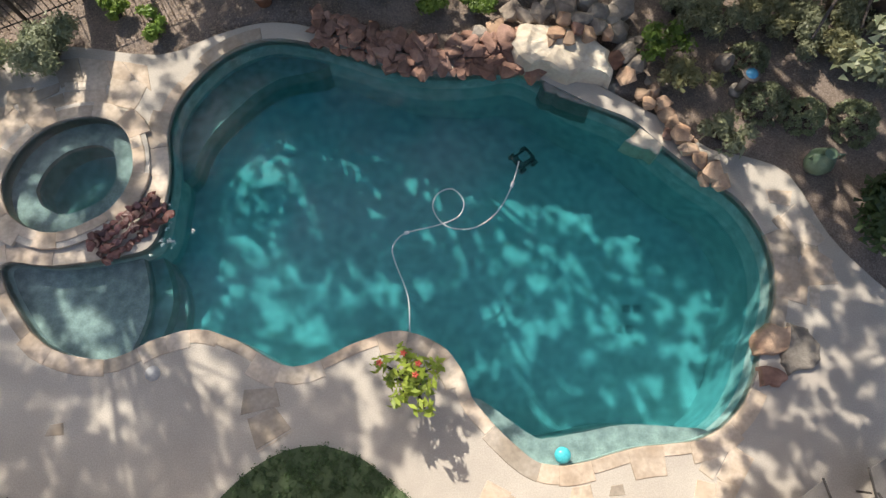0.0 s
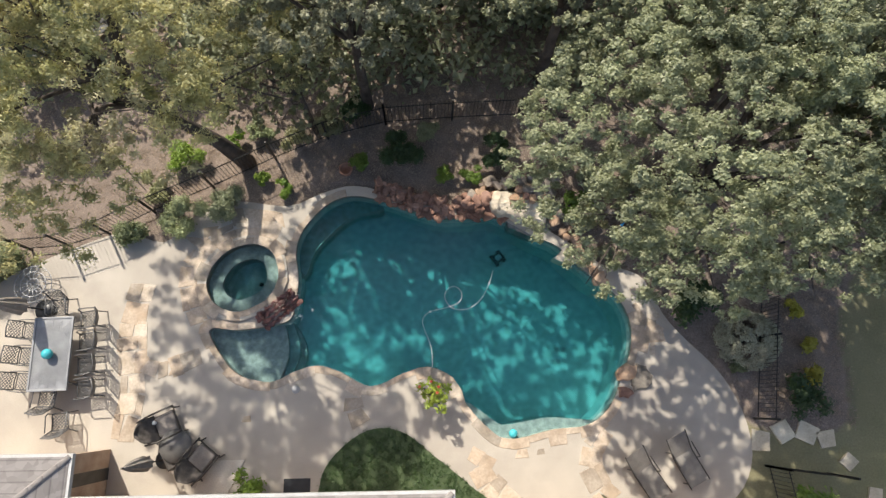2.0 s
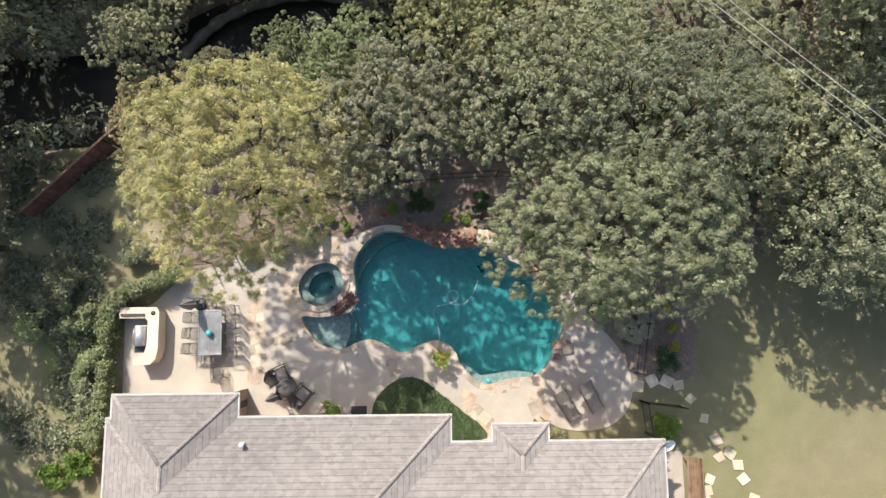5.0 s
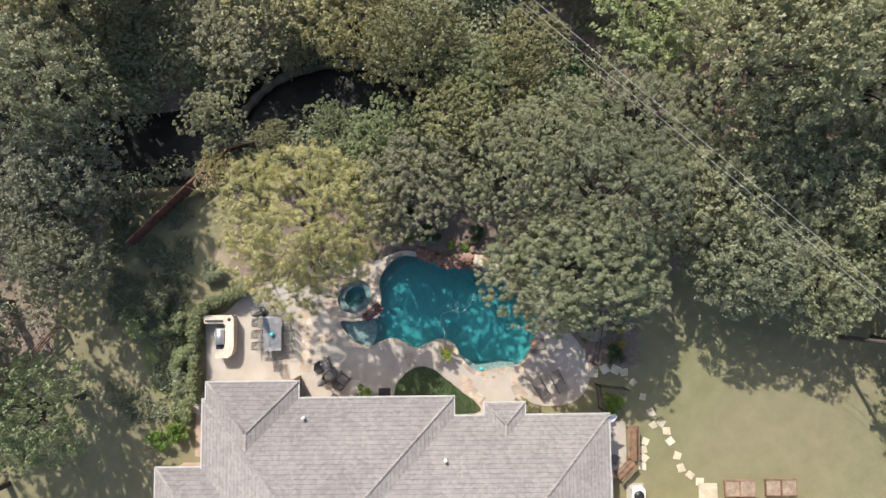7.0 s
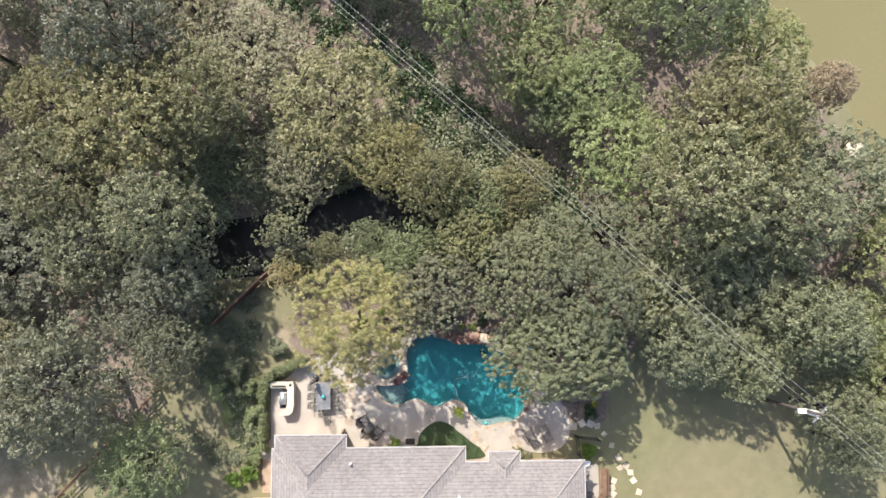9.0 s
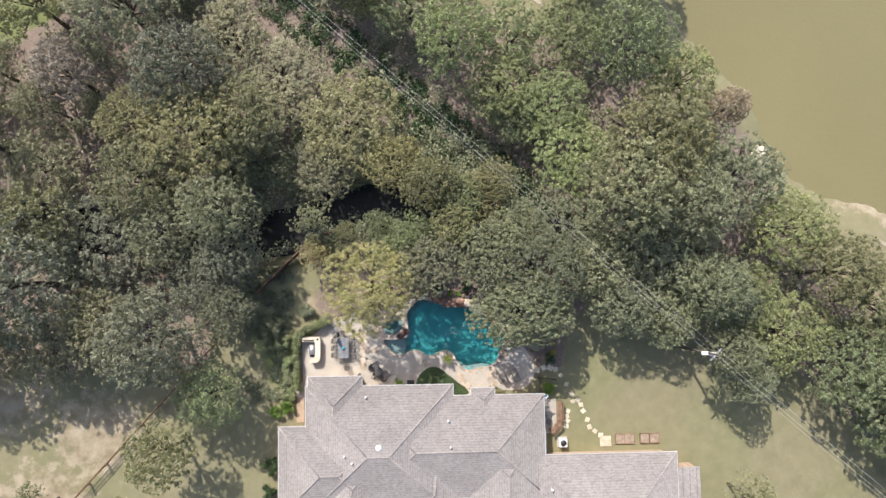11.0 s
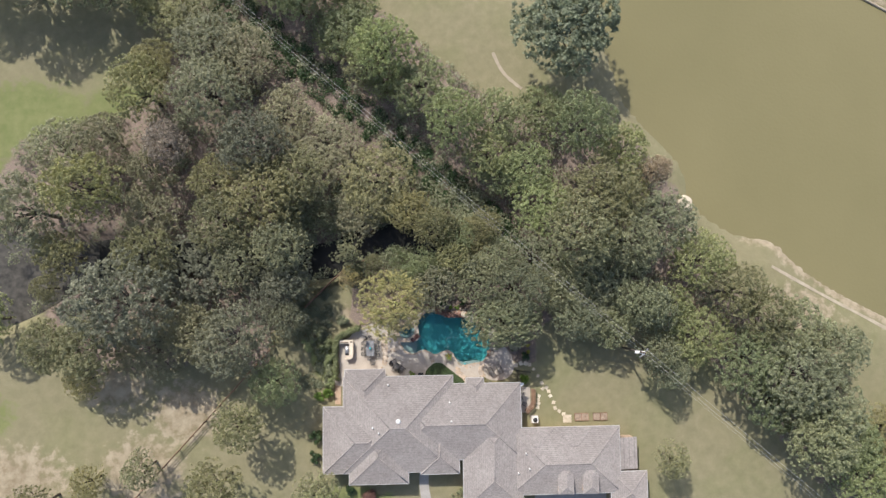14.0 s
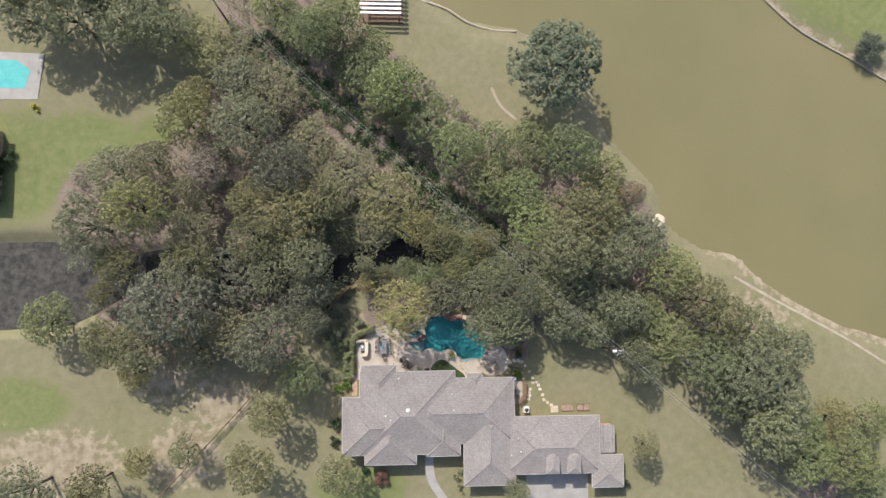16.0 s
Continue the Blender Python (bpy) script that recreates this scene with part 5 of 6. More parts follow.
slab_rock("flat_red_rock", "small flat red rock at the pool's edge", REDROCK, [(6.03, -0.7), (6.3, -0.72), (6.46, -0.9), (6.3, -1.02), (6.02, -1.0)], 0.11, 0.18, 0.03, 0.04)
slab_rock("flat_brown_rock", "round flat brown rock on the deck", GREYROCK, [(6.62, 0.0), (6.92, -0.1), (7.08, -0.38), (6.9, -0.74), (6.5, -0.84), (6.42, -0.5)], 0.1, 0.14, 0.04, 0.05)

# ---- things in and on the water ----
hose = thing("cleaner_hose", "white floating hose curled on the pool water", "hose")
HOSE = [(0.46, -0.02), (0.43, 0.57), (0.22, 1.15), (0.18, 1.42), (0.38, 1.65), (0.9, 1.78), (1.3, 1.94), (1.4, 2.21), (1.21, 2.44), (0.95, 2.35), (0.87, 2.08), (1.1, 1.77), (1.55, 1.73), (1.96, 2.0), (2.24, 2.47), (2.4, 2.95)]
run = rounded(HOSE, 6, closed=False)
part("tube", tubes("tube", [([(p.x, p.y, -0.085 + 0.02 * (40 < i < 62)) for i, p in enumerate(run)], 0.012)], 7), RUBBER, hose)
for i in (24, 84):
    part("float", tubes("float", [([tuple(run[i]) + (-0.075,), tuple(run[i + 1]) + (-0.075,)], 0.03)], 8), WHITE, hose)
robot = thing("pool_cleaner", "black pool cleaner with wheels on the pool floor", "pool cleaner", at=pose(2.76, 3.74, pool_floor(2.76, 3.74), 0, 0, 35))
part("body", new_box(-0.2, 0.2, -0.16, 0.16, 0.05, 0.24, 0.05), DARKPLASTIC, robot)
part("cover", new_box(-0.11, 0.11, -0.09, 0.09, 0.235, 0.3, 0.03), STEEL, robot)
for x in (-0.15, 0.15):
    for y in (-0.19, 0.19):
        part("wheel", tubes("wheel", [([(x, y - 0.03, 0.08), (x, y + 0.03, 0.08)], 0.08)], 14), DARKPLASTIC, robot)
for x, y in ((4.67, 0.63), (4.89, 0.63), (4.49, 0.23), (4.7, 0.23)):
    d = part("floor_drain", new_box(-0.075, 0.075, -0.075, 0.075, 0, 0.03, 0.01), ASH)
    d.matrix_world = pose(x, y, pool_floor(x, y))
    tagged(d, "small black drain cover on the pool floor", "drain", "pool drains")
bm = bmesh.new()
bmesh.ops.create_uvsphere(bm, u_segments=20, v_segments=12, radius=0.13)
floater = part("pool_float", bm, TEAL, smooth=True)
floater.matrix_world = pose(2.82, -1.98, -0.07) @ Matrix.Diagonal((1, 1, 0.7, 1))
tagged(floater, "turquoise round chlorine float on the shallow step", "pool float")
lid = part("skimmer_lid", tubes("skimmer_lid", [(((-3.6, -0.62, 0.001), (-3.6, -0.62, 0.012)), 0.12)], 20), GUTTER)
tagged(lid, "round grey skimmer lid set in the deck", "lid")


# ---- iron fence ----
def iron_fence(points, label, gap=0.115, h=1.25):
    fence = thing("iron_fence", label, "fence", "iron fences")
    picket = tubes("picket", [(((0, 0, 0.06), (0, 0, h)), 0.009)], 4)
    picket.materials.append(BLACKIRON)
    for (ax, ay), (bx, by) in zip(points, points[1:]):
        length = math.hypot(bx - ax, by - ay)
        for z in (0.16, h - 0.12):
            part("rail", tubes("rail", [(((ax, ay, z), (bx, by, z)), 0.018)], 4), BLACKIRON, fence)
        for k in range(1, int(length / gap)):
            t = k * gap / length
            ob = new("picket", picket)
            ob.parent = fence
            ob.location = (ax + (bx - ax) * t, ay + (by - ay) * t, 0)
    for x, y in points:
        part("post", new_box(x - 0.032, x + 0.032, y - 0.032, y + 0.032, -0.1, h + 0.08, 0.008), BLACKIRON, fence)
    return fence


iron_fence([(-12.0, 3.75), (-10.8, 3.85), (-9.65, 4.24), (-8.31, 4.95), (-6.5, 5.75), (-4.57, 6.72), (-2.9, 7.45), (-1.0, 7.95)], "black iron fence along the mulch bed behind the pool")
iron_fence([(-1.0, 7.95), (1.2, 8.1), (3.4, 8.2), (5.6, 8.0)], "black iron fence in the deep shade of the trees")
iron_fence([(10.95, 3.4), (10.45, 0.7), (10.05, -1.66)], "black iron fence beside the round deck")
iron_fence([(10.2, -3.0), (10.38, -4.5)], "short black iron fence at the house corner")
iron_fence([(10.2, -3.0), (12.0, -3.25)], "open black iron gate across the stepping stones")


# ---- garden furniture ----
def lattice(w, d, n, z=0.0, bend=0.0, strip=0.011):
    """A flat openwork panel of crossing strips in a frame; bend hollows it."""
    runs = []
    for k in range(-n, n + 1):
        for s in (1, -1):
            a = []
            for t in np.linspace(0, 1, 5):
                x = -w / 2 + w * t
                y = s * (x + k * w / n)
                if abs(y) <= d / 2:
                    a.append((x, y, z - bend * (1 - (2 * x / w) ** 2)))
            if len(a) > 1:
                runs.append((a, strip))
    for s in (1, -1):
        runs.append(([(-w / 2, s * d / 2, z), (0, s * d / 2, z - bend), (w / 2, s * d / 2, z)], strip * 1.7))
        runs.append(([(s * w / 2, -d / 2, z), (s * w / 2, d / 2, z)], strip * 1.7))
    return tubes("lattice", runs, 4)


def patio_chair():
    ob = thing("patio_chair", "grey cast-metal armchair with lattice seat and back", "chair", "chairs round the dining table")
    seat = lattice(0.46, 0.46, 5, 0.43, 0.012)
    part("seat", seat, IRONGREY, ob)
    back = lattice(0.48, 0.5, 5, 0.0, 0.04)
    back.transform(pose(0, 0.33, 0.70, 70, 0, 0))
    part("backrest", back, IRONGREY, ob)
    for s in (1, -1):
        part("armrest", tubes("armrest", [([(s * 0.26, 0.28, 0.72), (s * 0.29, 0.05, 0.66), (s * 0.29, -0.18, 0.65), (s * 0.27, -0.24, 0.58)], 0.017)], 6), IRONGREY, ob)
        part("leg", tubes("leg", [([(s * 0.27, -0.24, 0.6), (s * 0.23, -0.23, 0.4), (s * 0.25, -0.27, 0.0)], 0.018)], 6), IRONGREY, ob)
        part("leg", tubes("leg", [([(s * 0.22, 0.23, 0.43), (s * 0.23, 0.27, 0.2), (s * 0.25, 0.32, 0.0)], 0.018)], 6), IRONGREY, ob)
    return ob


TURN = 1.5
home = pose(-10.5, 0.47, 0, 0, 0, TURN)
first = patio_chair()
first.matrix_world = pose(-9.66, 0.85, 0, 0, 0, -84)
for x, y, q in ((-9.7, 1.5, -84), (-9.62, 0.15, -84), (-9.55, -0.52, -83), (-11.3, 1.18, 88), (-11.32, 0.44, 87), (-11.32, -0.3, 86), (-10.6, 1.85, 3), (-10.6, -0.78, 176), (-10.14, -1.42, 186)):
    copy_thing(first, pose(x, y, 0, 0, 0, q))
table = thing("dining_table", "long grey cast-metal patio dining table with a lattice top", "table", at=home)
bm = new_box(-0.53, 0.53, -1.03, 1.03, 0.712, 0.728)
part("tabletop", bm, ASH, table)
me = lattice(1.02, 2.02, 16, 0.731, 0.0, 0.005)
part("top_lattice", me, ASH, table)
bm = bmesh.new()
for a, b, c, d in ((-0.56, 0.56, -1.06, -1.0), (-0.56, 0.56, 1.0, 1.06), (-0.56, -0.5, -1.0, 1.0), (0.5, 0.56, -1.0, 1.0)):
    box(bm, a, b, c, d, 0.69, 0.752, 0.008)
part("table_rim", bm, ASH, table)
for x in (-0.42, 0.42):
    for y in (-0.85, 0.85):
        part("leg", tubes("leg", [([(x, y, 0.72), (x * 0.9, y * 0.95, 0.35), (x * 1.05, y * 1.03, 0.0)], 0.028)], 8), ASH, table)
bm = bmesh.new()
bmesh.ops.create_uvsphere(bm, u_segments=24, v_segments=14, radius=0.15)
globe = part("garden_globe", bm, TEAL, smooth=True)
globe.matrix_world = home @ pose(0.0, -0.02, 0.9)
tagged(globe, "shiny turquoise globe on the dining table", "ornament")


def lounge_chair():
    """A low woven easy chair: seat, cushion, a dished oval back, straight arms on sled legs."""
    ob = thing("lounge_chair", "brown woven lounge chair with a beige cushion and dark arms", "chair", "lounge chairs by the umbrella")
    v, f, n, m = [], [], 9, 8
    for t in (0.0, 0.035):
        for j in range(m):
            q = j / (m - 1)
            w = 0.36 * math.sqrt(max(0.05, 1 - (max(0.0, q - 0.35) / 0.66) ** 2))
            for i in range(n):
                u = 2 * i / (n - 1) - 1
                v.append((w * u, 0.06 + 0.46 * q + t * 0.7 - 0.05 * u * u, 0.36 + 0.46 * q - t * 0.7 + 0.07 * u * u))
    for j in range(m - 1):
        for i in range(n - 1):
            k = j * n + i
            f.append((k, k + 1, k + n + 1, k + n))
            k += n * m
            f.append((k, k + n, k + n + 1, k + 1))
    ring = [i for i in range(n)] + [j * n + n - 1 for j in range(1, m)] + [(m - 1) * n + i for i in range(n - 2, -1, -1)] + [j * n for j in range(m - 2, 0, -1)]
    f += [(ring[(i + 1) % len(ring)], ring[i], ring[i] + n * m, ring[(i + 1) % len(ring)] + n * m) for i in range(len(ring))]
    part("backrest", mesh_of("backrest", v, f, True), WICKER, ob)
    part("seat", new_box(-0.32, 0.32, -0.5, 0.1, 0.24, 0.33, 0.03), WICKER, ob)
    part("cushion", new_box(-0.28, 0.28, -0.5, 0.06, 0.33, 0.43, 0.045), CUSHION, ob, "beige seat cushion")
    for s in (1, -1):
        part("armrest", tubes("armrest", [([(s * 0.34, 0.42, 0.66), (s * 0.39, 0.1, 0.6), (s * 0.39, -0.35, 0.58), (s * 0.38, -0.62, 0.54)], 0.028)], 8), BRONZE, ob)
        part("leg", tubes("leg", [([(s * 0.38, -0.55, 0.55), (s * 0.37, -0.5, 0.25), (s * 0.37, -0.58, 0.0)], 0.022)], 6), BRONZE, ob)
        part("leg", tubes("leg", [([(s * 0.35, 0.3, 0.6), (s * 0.35, 0.25, 0.25), (s * 0.36, 0.35, 0.0)], 0.022)], 6), BRONZE, ob)
    for y, w in ((-0.5, 0.37), (0.25, 0.35)):
        part("crossbar", tubes("crossbar", [(((-w, y, 0.25), (w, y, 0.25)), 0.018)], 6), BRONZE, ob)
    return ob


lc = lounge_chair()
lc.matrix_world = pose(-7.36, -1.63, 0, 0, 0, 115)
copy_thing(lc, pose(-6.22, -2.64, 0, 0, 0, 141))
white = part("cup", tubes("cup", [(((0, 0, 0), (0, 0, 0.09)), [0.045, 0.06])], 14), WHITE)
white.matrix_world = pose(-7.46, -1.5, 0.43)
tagged(white, "small white cup on the lounge chair", "cup")
rt = thing("round_table", "round grey metal side table between the lounge chairs", "table", at=pose(-6.82, -2.14, 0))
part("tabletop", tubes("tabletop", [(((0, 0, 0.44), (0, 0, 0.47)), 0.46)], 32), TABLEMETAL, rt)
part("column", tubes("column", [(((0, 0, 0.0), (0, 0, 0.03)), 0.24), (((0, 0, 0.03), (0, 0, 0.44)), 0.04)], 16), BRONZE, rt)
ott = thing("ottoman", "square dark woven ottoman beside the umbrella", "ottoman", at=pose(-6.92, -2.52, 0, 0, 0, 28))
part("body", new_box(-0.24, 0.24, -0.24, 0.24, 0.03, 0.34, 0.03), WICKER, ott)
part("top_pad", new_box(-0.22, 0.22, -0.22, 0.22, 0.345, 0.39, 0.02), WICKER, ott)
umb = thing("closed_umbrella", "closed grey market umbrella on a dark pole", "umbrella", at=pose(-7.25, -2.53, 0))
part("base", tubes("base", [(((0, 0, 0.0), (0, 0, 0.07)), 0.26)], 20), DARKPLASTIC, umb)
part("pole", tubes("pole", [(((0, 0, 0.06), (0, 0, 2.5)), 0.022)], 8), BRONZE, umb)
v, f = [], []
for z, r in ((1.25, 0.22), (1.7, 0.19), (2.1, 0.13), (2.42, 0.06), (2.5, 0.02)):
    for k in range(16):
        rr = r * (1.0 if k % 2 else 0.8)
        v.append((math.cos(k * math.pi / 8) * rr, math.sin(k * math.pi / 8) * rr, z))
f = [(i * 16 + k, i * 16 + (k + 1) % 16, (i + 1) * 16 + (k + 1) % 16, (i + 1) * 16 + k) for i in range(4) for k in range(16)] + [tuple(range(64, 80)), tuple(range(15, -1, -1))]
part("canopy", mesh_of("canopy", v, f), GREYCLOTH, umb)
part("finial", tubes("finial", [(((0, 0, 2.5), (0, 0, 2.58)), 0.03)], 8), BRONZE, umb)
tagged(copy_thing(umb, pose(-11.25, 1.85, 0, 2, -3, 30) @ Matrix.Diagonal((1.2, 1.2, 0.92, 1))), "closed taupe market umbrella beside the dining table", "umbrella")


def sling_lounger():
    ob = thing("sling_lounger", "low sling lounger with dark frame and taupe fabric", "lounger", "loungers on the round deck")
    v = [(x, y, z + t) for t in (0, -0.015) for y, z in ((-0.75, 0.3), (0.15, 0.27), (0.75, 0.62)) for x in (-0.29, 0.29)]
    part("sling", mesh_of("sling", v, [(0, 1, 3, 2), (2, 3, 5, 4), (7, 6, 8, 9), (9, 8, 10, 11), (0, 6, 7, 1), (4, 5, 11, 10), (0, 2, 8, 6), (2, 4, 10, 8), (1, 7, 9, 3), (3, 9, 11, 5)]), SLING, ob)
    for s in (1, -1):
        part("side_rail", tubes("side_rail", [([(s * 0.31, -0.78, 0.3), (s * 0.31, 0.15, 0.27), (s * 0.31, 0.78, 0.64)], 0.018)], 6), BRONZE, ob)
        for y in (-0.6, 0.35):
            part("leg", tubes("leg", [(((s * 0.31, y, 0.3), (s * 0.33, y, 0.0)), 0.016)], 6), BRONZE, ob)
        part("armrest", tubes("armrest", [([(s * 0.33, -0.1, 0.3), (s * 0.34, -0.08, 0.5), (s * 0.34, 0.4, 0.52)], 0.018)], 6), BRONZE, ob)
    return ob


sl = sling_lounger()
sl.matrix_world = pose(7.72, -2.75, 0, 0, 0, 27)
copy_thing(sl, pose(6.55, -3.15, 0, 0, 0, 32))

# ---- outdoor kitchen ----
kitchen = thing("outdoor_kitchen", "cream stucco outdoor kitchen counter open on one side", "kitchen counter")
COUNTER = [(-14.76, 1.7), (-13.0, 1.7), (-12.88, 1.5), (-12.86, -0.3), (-12.96, -0.75), (-13.2, -1.0), (-13.98, -1.0), (-14.03, -0.75), (-13.88, -0.55), (-13.5, -0.45), (-13.4, -0.1), (-13.4, 1.05), (-13.52, 1.18), (-14.76, 1.18)]
part("body", sheet("body", offset([Vector(p) for p in COUNTER], 0.05), z=0.85, thick=0.86), STUCCO, kitchen)
part("countertop", sheet("countertop", [Vector(p) for p in COUNTER], z=0.92, thick=0.07), PALEROCK, kitchen, "cream stone countertop")
part("sink", tubes("sink", [(((-13.16, 1.42, 0.918), (-13.16, 1.42, 0.93)), 0.11)], 18), BRONZE, kitchen, "round dark sink")
part("bar", new_box(-14.66, -13.55, 1.28, 1.4, 0.92, 1.0, 0.01), BRONZE, kitchen)
grill = thing("gas_grill", "stainless steel gas grill with a closed hood", "grill", at=pose(-13.72, 0.34, 0))
part("cabinet", new_box(-0.3, 0.3, -0.5, 0.5, 0.0, 0.88, 0.02), ASH, grill)
v = [(0.27 * math.cos(math.radians(q)) + 0.0, y, 0.88 + 0.3 * math.sin(math.radians(q))) for y in (-0.46, 0.46) for q in range(0, 181, 15)]
part("hood", mesh_of("hood", v, [(i, i + 1, 14 + i, 13 + i) for i in range(12)] + [tuple(range(12, -1, -1)), tuple(range(13, 26))], True), STEEL, grill, "brushed steel hood")
part("handle", tubes("handle", [(((-0.3, -0.36, 0.98), (-0.3, 0.36, 0.98)), 0.016)], 6), STEEL, grill)
part("side_shelf", new_box(-0.26, 0.26, -0.78, -0.5, 0.84, 0.88, 0.008), DARKPLASTIC, grill)
trellis = thing("openwork_table", "low round openwork metal garden table by the hedge", "table", at=pose(-11.45, 2.55, 0))
ring = [([(math.cos(q) * r, math.sin(q) * r, 0.5) for q in np.linspace(0, 2 * math.pi, 25)], 0.014) for r in (0.18, 0.38, 0.55)]
ring += [([(math.cos(q) * 0.05, math.sin(q) * 0.05, 0.5), (math.cos(q + 0.35) * 0.3, math.sin(q + 0.35) * 0.3, 0.5), (math.cos(q) * 0.55, math.sin(q) * 0.55, 0.5)], 0.01) for q in np.arange(14) * 2 * math.pi / 14]
part("top", tubes("top", ring, 5), ASH, trellis)
for q in (0.4, 2.5, 4.6):
    part("leg", tubes("leg", [(((math.cos(q) * 0.42, math.sin(q) * 0.42, 0.5), (math.cos(q) * 0.5, math.sin(q) * 0.5, 0.0)), 0.016)], 6), ASH, trellis)
landing = part("landing", sheet("landing", [Vector(p) for p in ((-6.4, -3.6), (-6.1, -2.58), (-4.98, -2.58), (-5.45, -3.6))], z=0.03, thick=0.03), LANDING)
tagged(landing, "pale concrete landing by the house door", "paving", kind="structure")
mat_ob = part("door_mat", new_box(-0.38, 0.38, -0.24, 0.24, 0.0, 0.02, 0.006), DARKPLASTIC)
mat_ob.matrix_world = pose(-3.45, -3.35, 0.0)
tagged(mat_ob, "dark rubber mat by the house wall", "mat")

# ---- ornaments under the oak ----
bath = thing("bird_bath", "stone bird bath with a blue glazed bowl", "bird bath", at=pose(6.42, 4.25, -0.06))
part("column", tubes("column", [(((0, 0, 0), (0, 0, 0.1)), 0.14), (((0, 0, 0.1), (0, 0, 0.55)), 0.06)], 14), GREYROCK, bath)
part("bowl", tubes("bowl", [(((0, 0, 0.54), (0, 0, 0.6)), [0.08, 0.15]), (((0, 0, 0.6), (0, 0, 0.63)), 0.15)], 20), GREYROCK, bath)
part("water_dish", tubes("water_dish", [(((0, 0, 0.625), (0, 0, 0.64)), 0.105)], 18), BLUE, bath, "blue glazed dish")
jug = thing("green_jug", "green glazed garden jug with two handles", "jug", at=pose(7.55, 2.75, -0.06))
prof = [(0.13, 0.0), (0.22, 0.15), (0.24, 0.3), (0.17, 0.46), (0.09, 0.54), (0.11, 0.6), (0.08, 0.59)]
v = [(math.cos(k * math.pi / 10) * r, math.sin(k * math.pi / 10) * r, z) for r, z in prof for k in range(20)]
part("body", mesh_of("body", v, [(i * 20 + k, i * 20 + (k + 1) % 20, (i + 1) * 20 + (k + 1) % 20, (i + 1) * 20 + k) for i in range(6) for k in range(20)] + [tuple(range(19, -1, -1)), tuple(range(120, 140))], True), GREENPOT, jug)
for s in (1, -1):
    part("handle", tubes("handle", [([(s * 0.1, 0, 0.55), (s * 0.25, 0, 0.55), (s * 0.26, 0, 0.42), (s * 0.19, 0, 0.38)], 0.02)], 6), GREENPOT, jug)
urn = part("stone_ornament", rock_mesh("stone_ornament", rng, 0.17, 0.15, 0.26, 0.25, 2), GREYROCK)
urn.matrix_world = pose(6.2, 4.72, 0.14)
tagged(urn, "small grey stone garden ornament", "ornament")
pot = thing("terracotta_pot", "empty terracotta pot on the mulch", "pot", at=pose(-2.25, 6.25, -0.06))
v = [(math.cos(k * math.pi / 10) * r, math.sin(k * math.pi / 10) * r, z) for r, z in ((0.13, 0.0), (0.2, 0.3), (0.22, 0.3), (0.22, 0.36), (0.18, 0.36), (0.16, 0.12)) for k in range(20)]
part("body", mesh_of("body", v, [(i * 20 + k, i * 20 + (k + 1) % 20, (i + 1) * 20 + (k + 1) % 20, (i + 1) * 20 + k) for i in range(5) for k in range(20)] + [tuple(range(19, -1, -1)), tuple(range(100, 120))], True), TERRACOTTA, pot)

# ---- house details ----
for x, y in ((-7.9, -4.2), (0.35, -6.6), (0.5, -8.9), (-9.9, -9.6), (-9.1, -10.2), (10.6, -13.6), (11.0, -15.6), (9.6, -16.3)):
    z = roof_z(x, y)
    me = tubes("vent_pipe", [(((x, y, z - 0.2), (x, y, z + 0.3)), 0.07), (((x, y, z + 0.3), (x, y, z + 0.36)), 0.11)], 10)
    part("vent_pipe", me, WHITE, house, "white roof vent pipe")
bm = bmesh.new()
bmesh.ops.create_uvsphere(bm, u_segments=18, v_segments=10, radius=0.32)
dome = part("skylight_dome", bm, WHITE, house, "white domed skylight", smooth=True)
dome.matrix_world = pose(-6.5, -8.75, roof_z(-6.5, -8.75) + 0.06) @ Matrix.Diagonal((1, 1, 0.55, 1))
for x0, x1 in ((14.85, 17.0), (18.2, 20.4)):
    v, f = hip_roof(x0, x1, -19.1, -15.4, 4.12, 0.6)
    part("dormer_roof", mesh_of("dormer_roof", v, f), SHINGLE, house)
    part("dormer_wall", new_box(x0 + 0.15, x1 - 0.15, -18.9, -15.6, 2.9, 4.11), BRICK, house)
for x0, x1 in ((9.6, 14.7), (14.7, 20.0)):
    v, f = hip_roof(x0, x1, -15.0, -10.52, EAVE + 0.02, PITCH)
    part("roof", mesh_of("roof", v, f), SHINGLE, house)
shed = thing("lean_to_shed", "low lean-to shed with a grey shingled roof beside the garage", "shed")
v = [(24.0, -16.5, 2.5), (26.45, -16.5, 2.15), (26.45, -12.2, 2.15), (24.0, -12.2, 2.5)]
v += [(x, y, z - 0.1) for x, y, z in v]
part("roof", mesh_of("roof", v, [(0, 1, 2, 3), (7, 6, 5, 4), (0, 4, 5, 1), (1, 5, 6, 2), (2, 6, 7, 3), (3, 7, 4, 0)]), SHINGLE, shed)
part("wall", new_box(24.02, 26.25, -16.3, -12.4, -0.1, 2.05), BRICK, shed)
for x in (-6.4, -4.4, -1.8):
    wdw = part("window", new_box(x - 0.6, x + 0.6, -3.69, -3.64, 0.9, 2.2), WHITE, house)
    part("pane", new_box(x - 0.52, x + 0.52, -3.66, -3.625, 0.98, 2.12), GLASS, wdw)
part("wall", new_box(-8.95, -8.84, -3.1, -2.22, 0.0, 2.1), BRICK, house)
door = part("patio_door", new_box(-8.845, -8.825, -3.05, -2.72, 0.02, 2.02), BRONZE, house, "dark patio door")
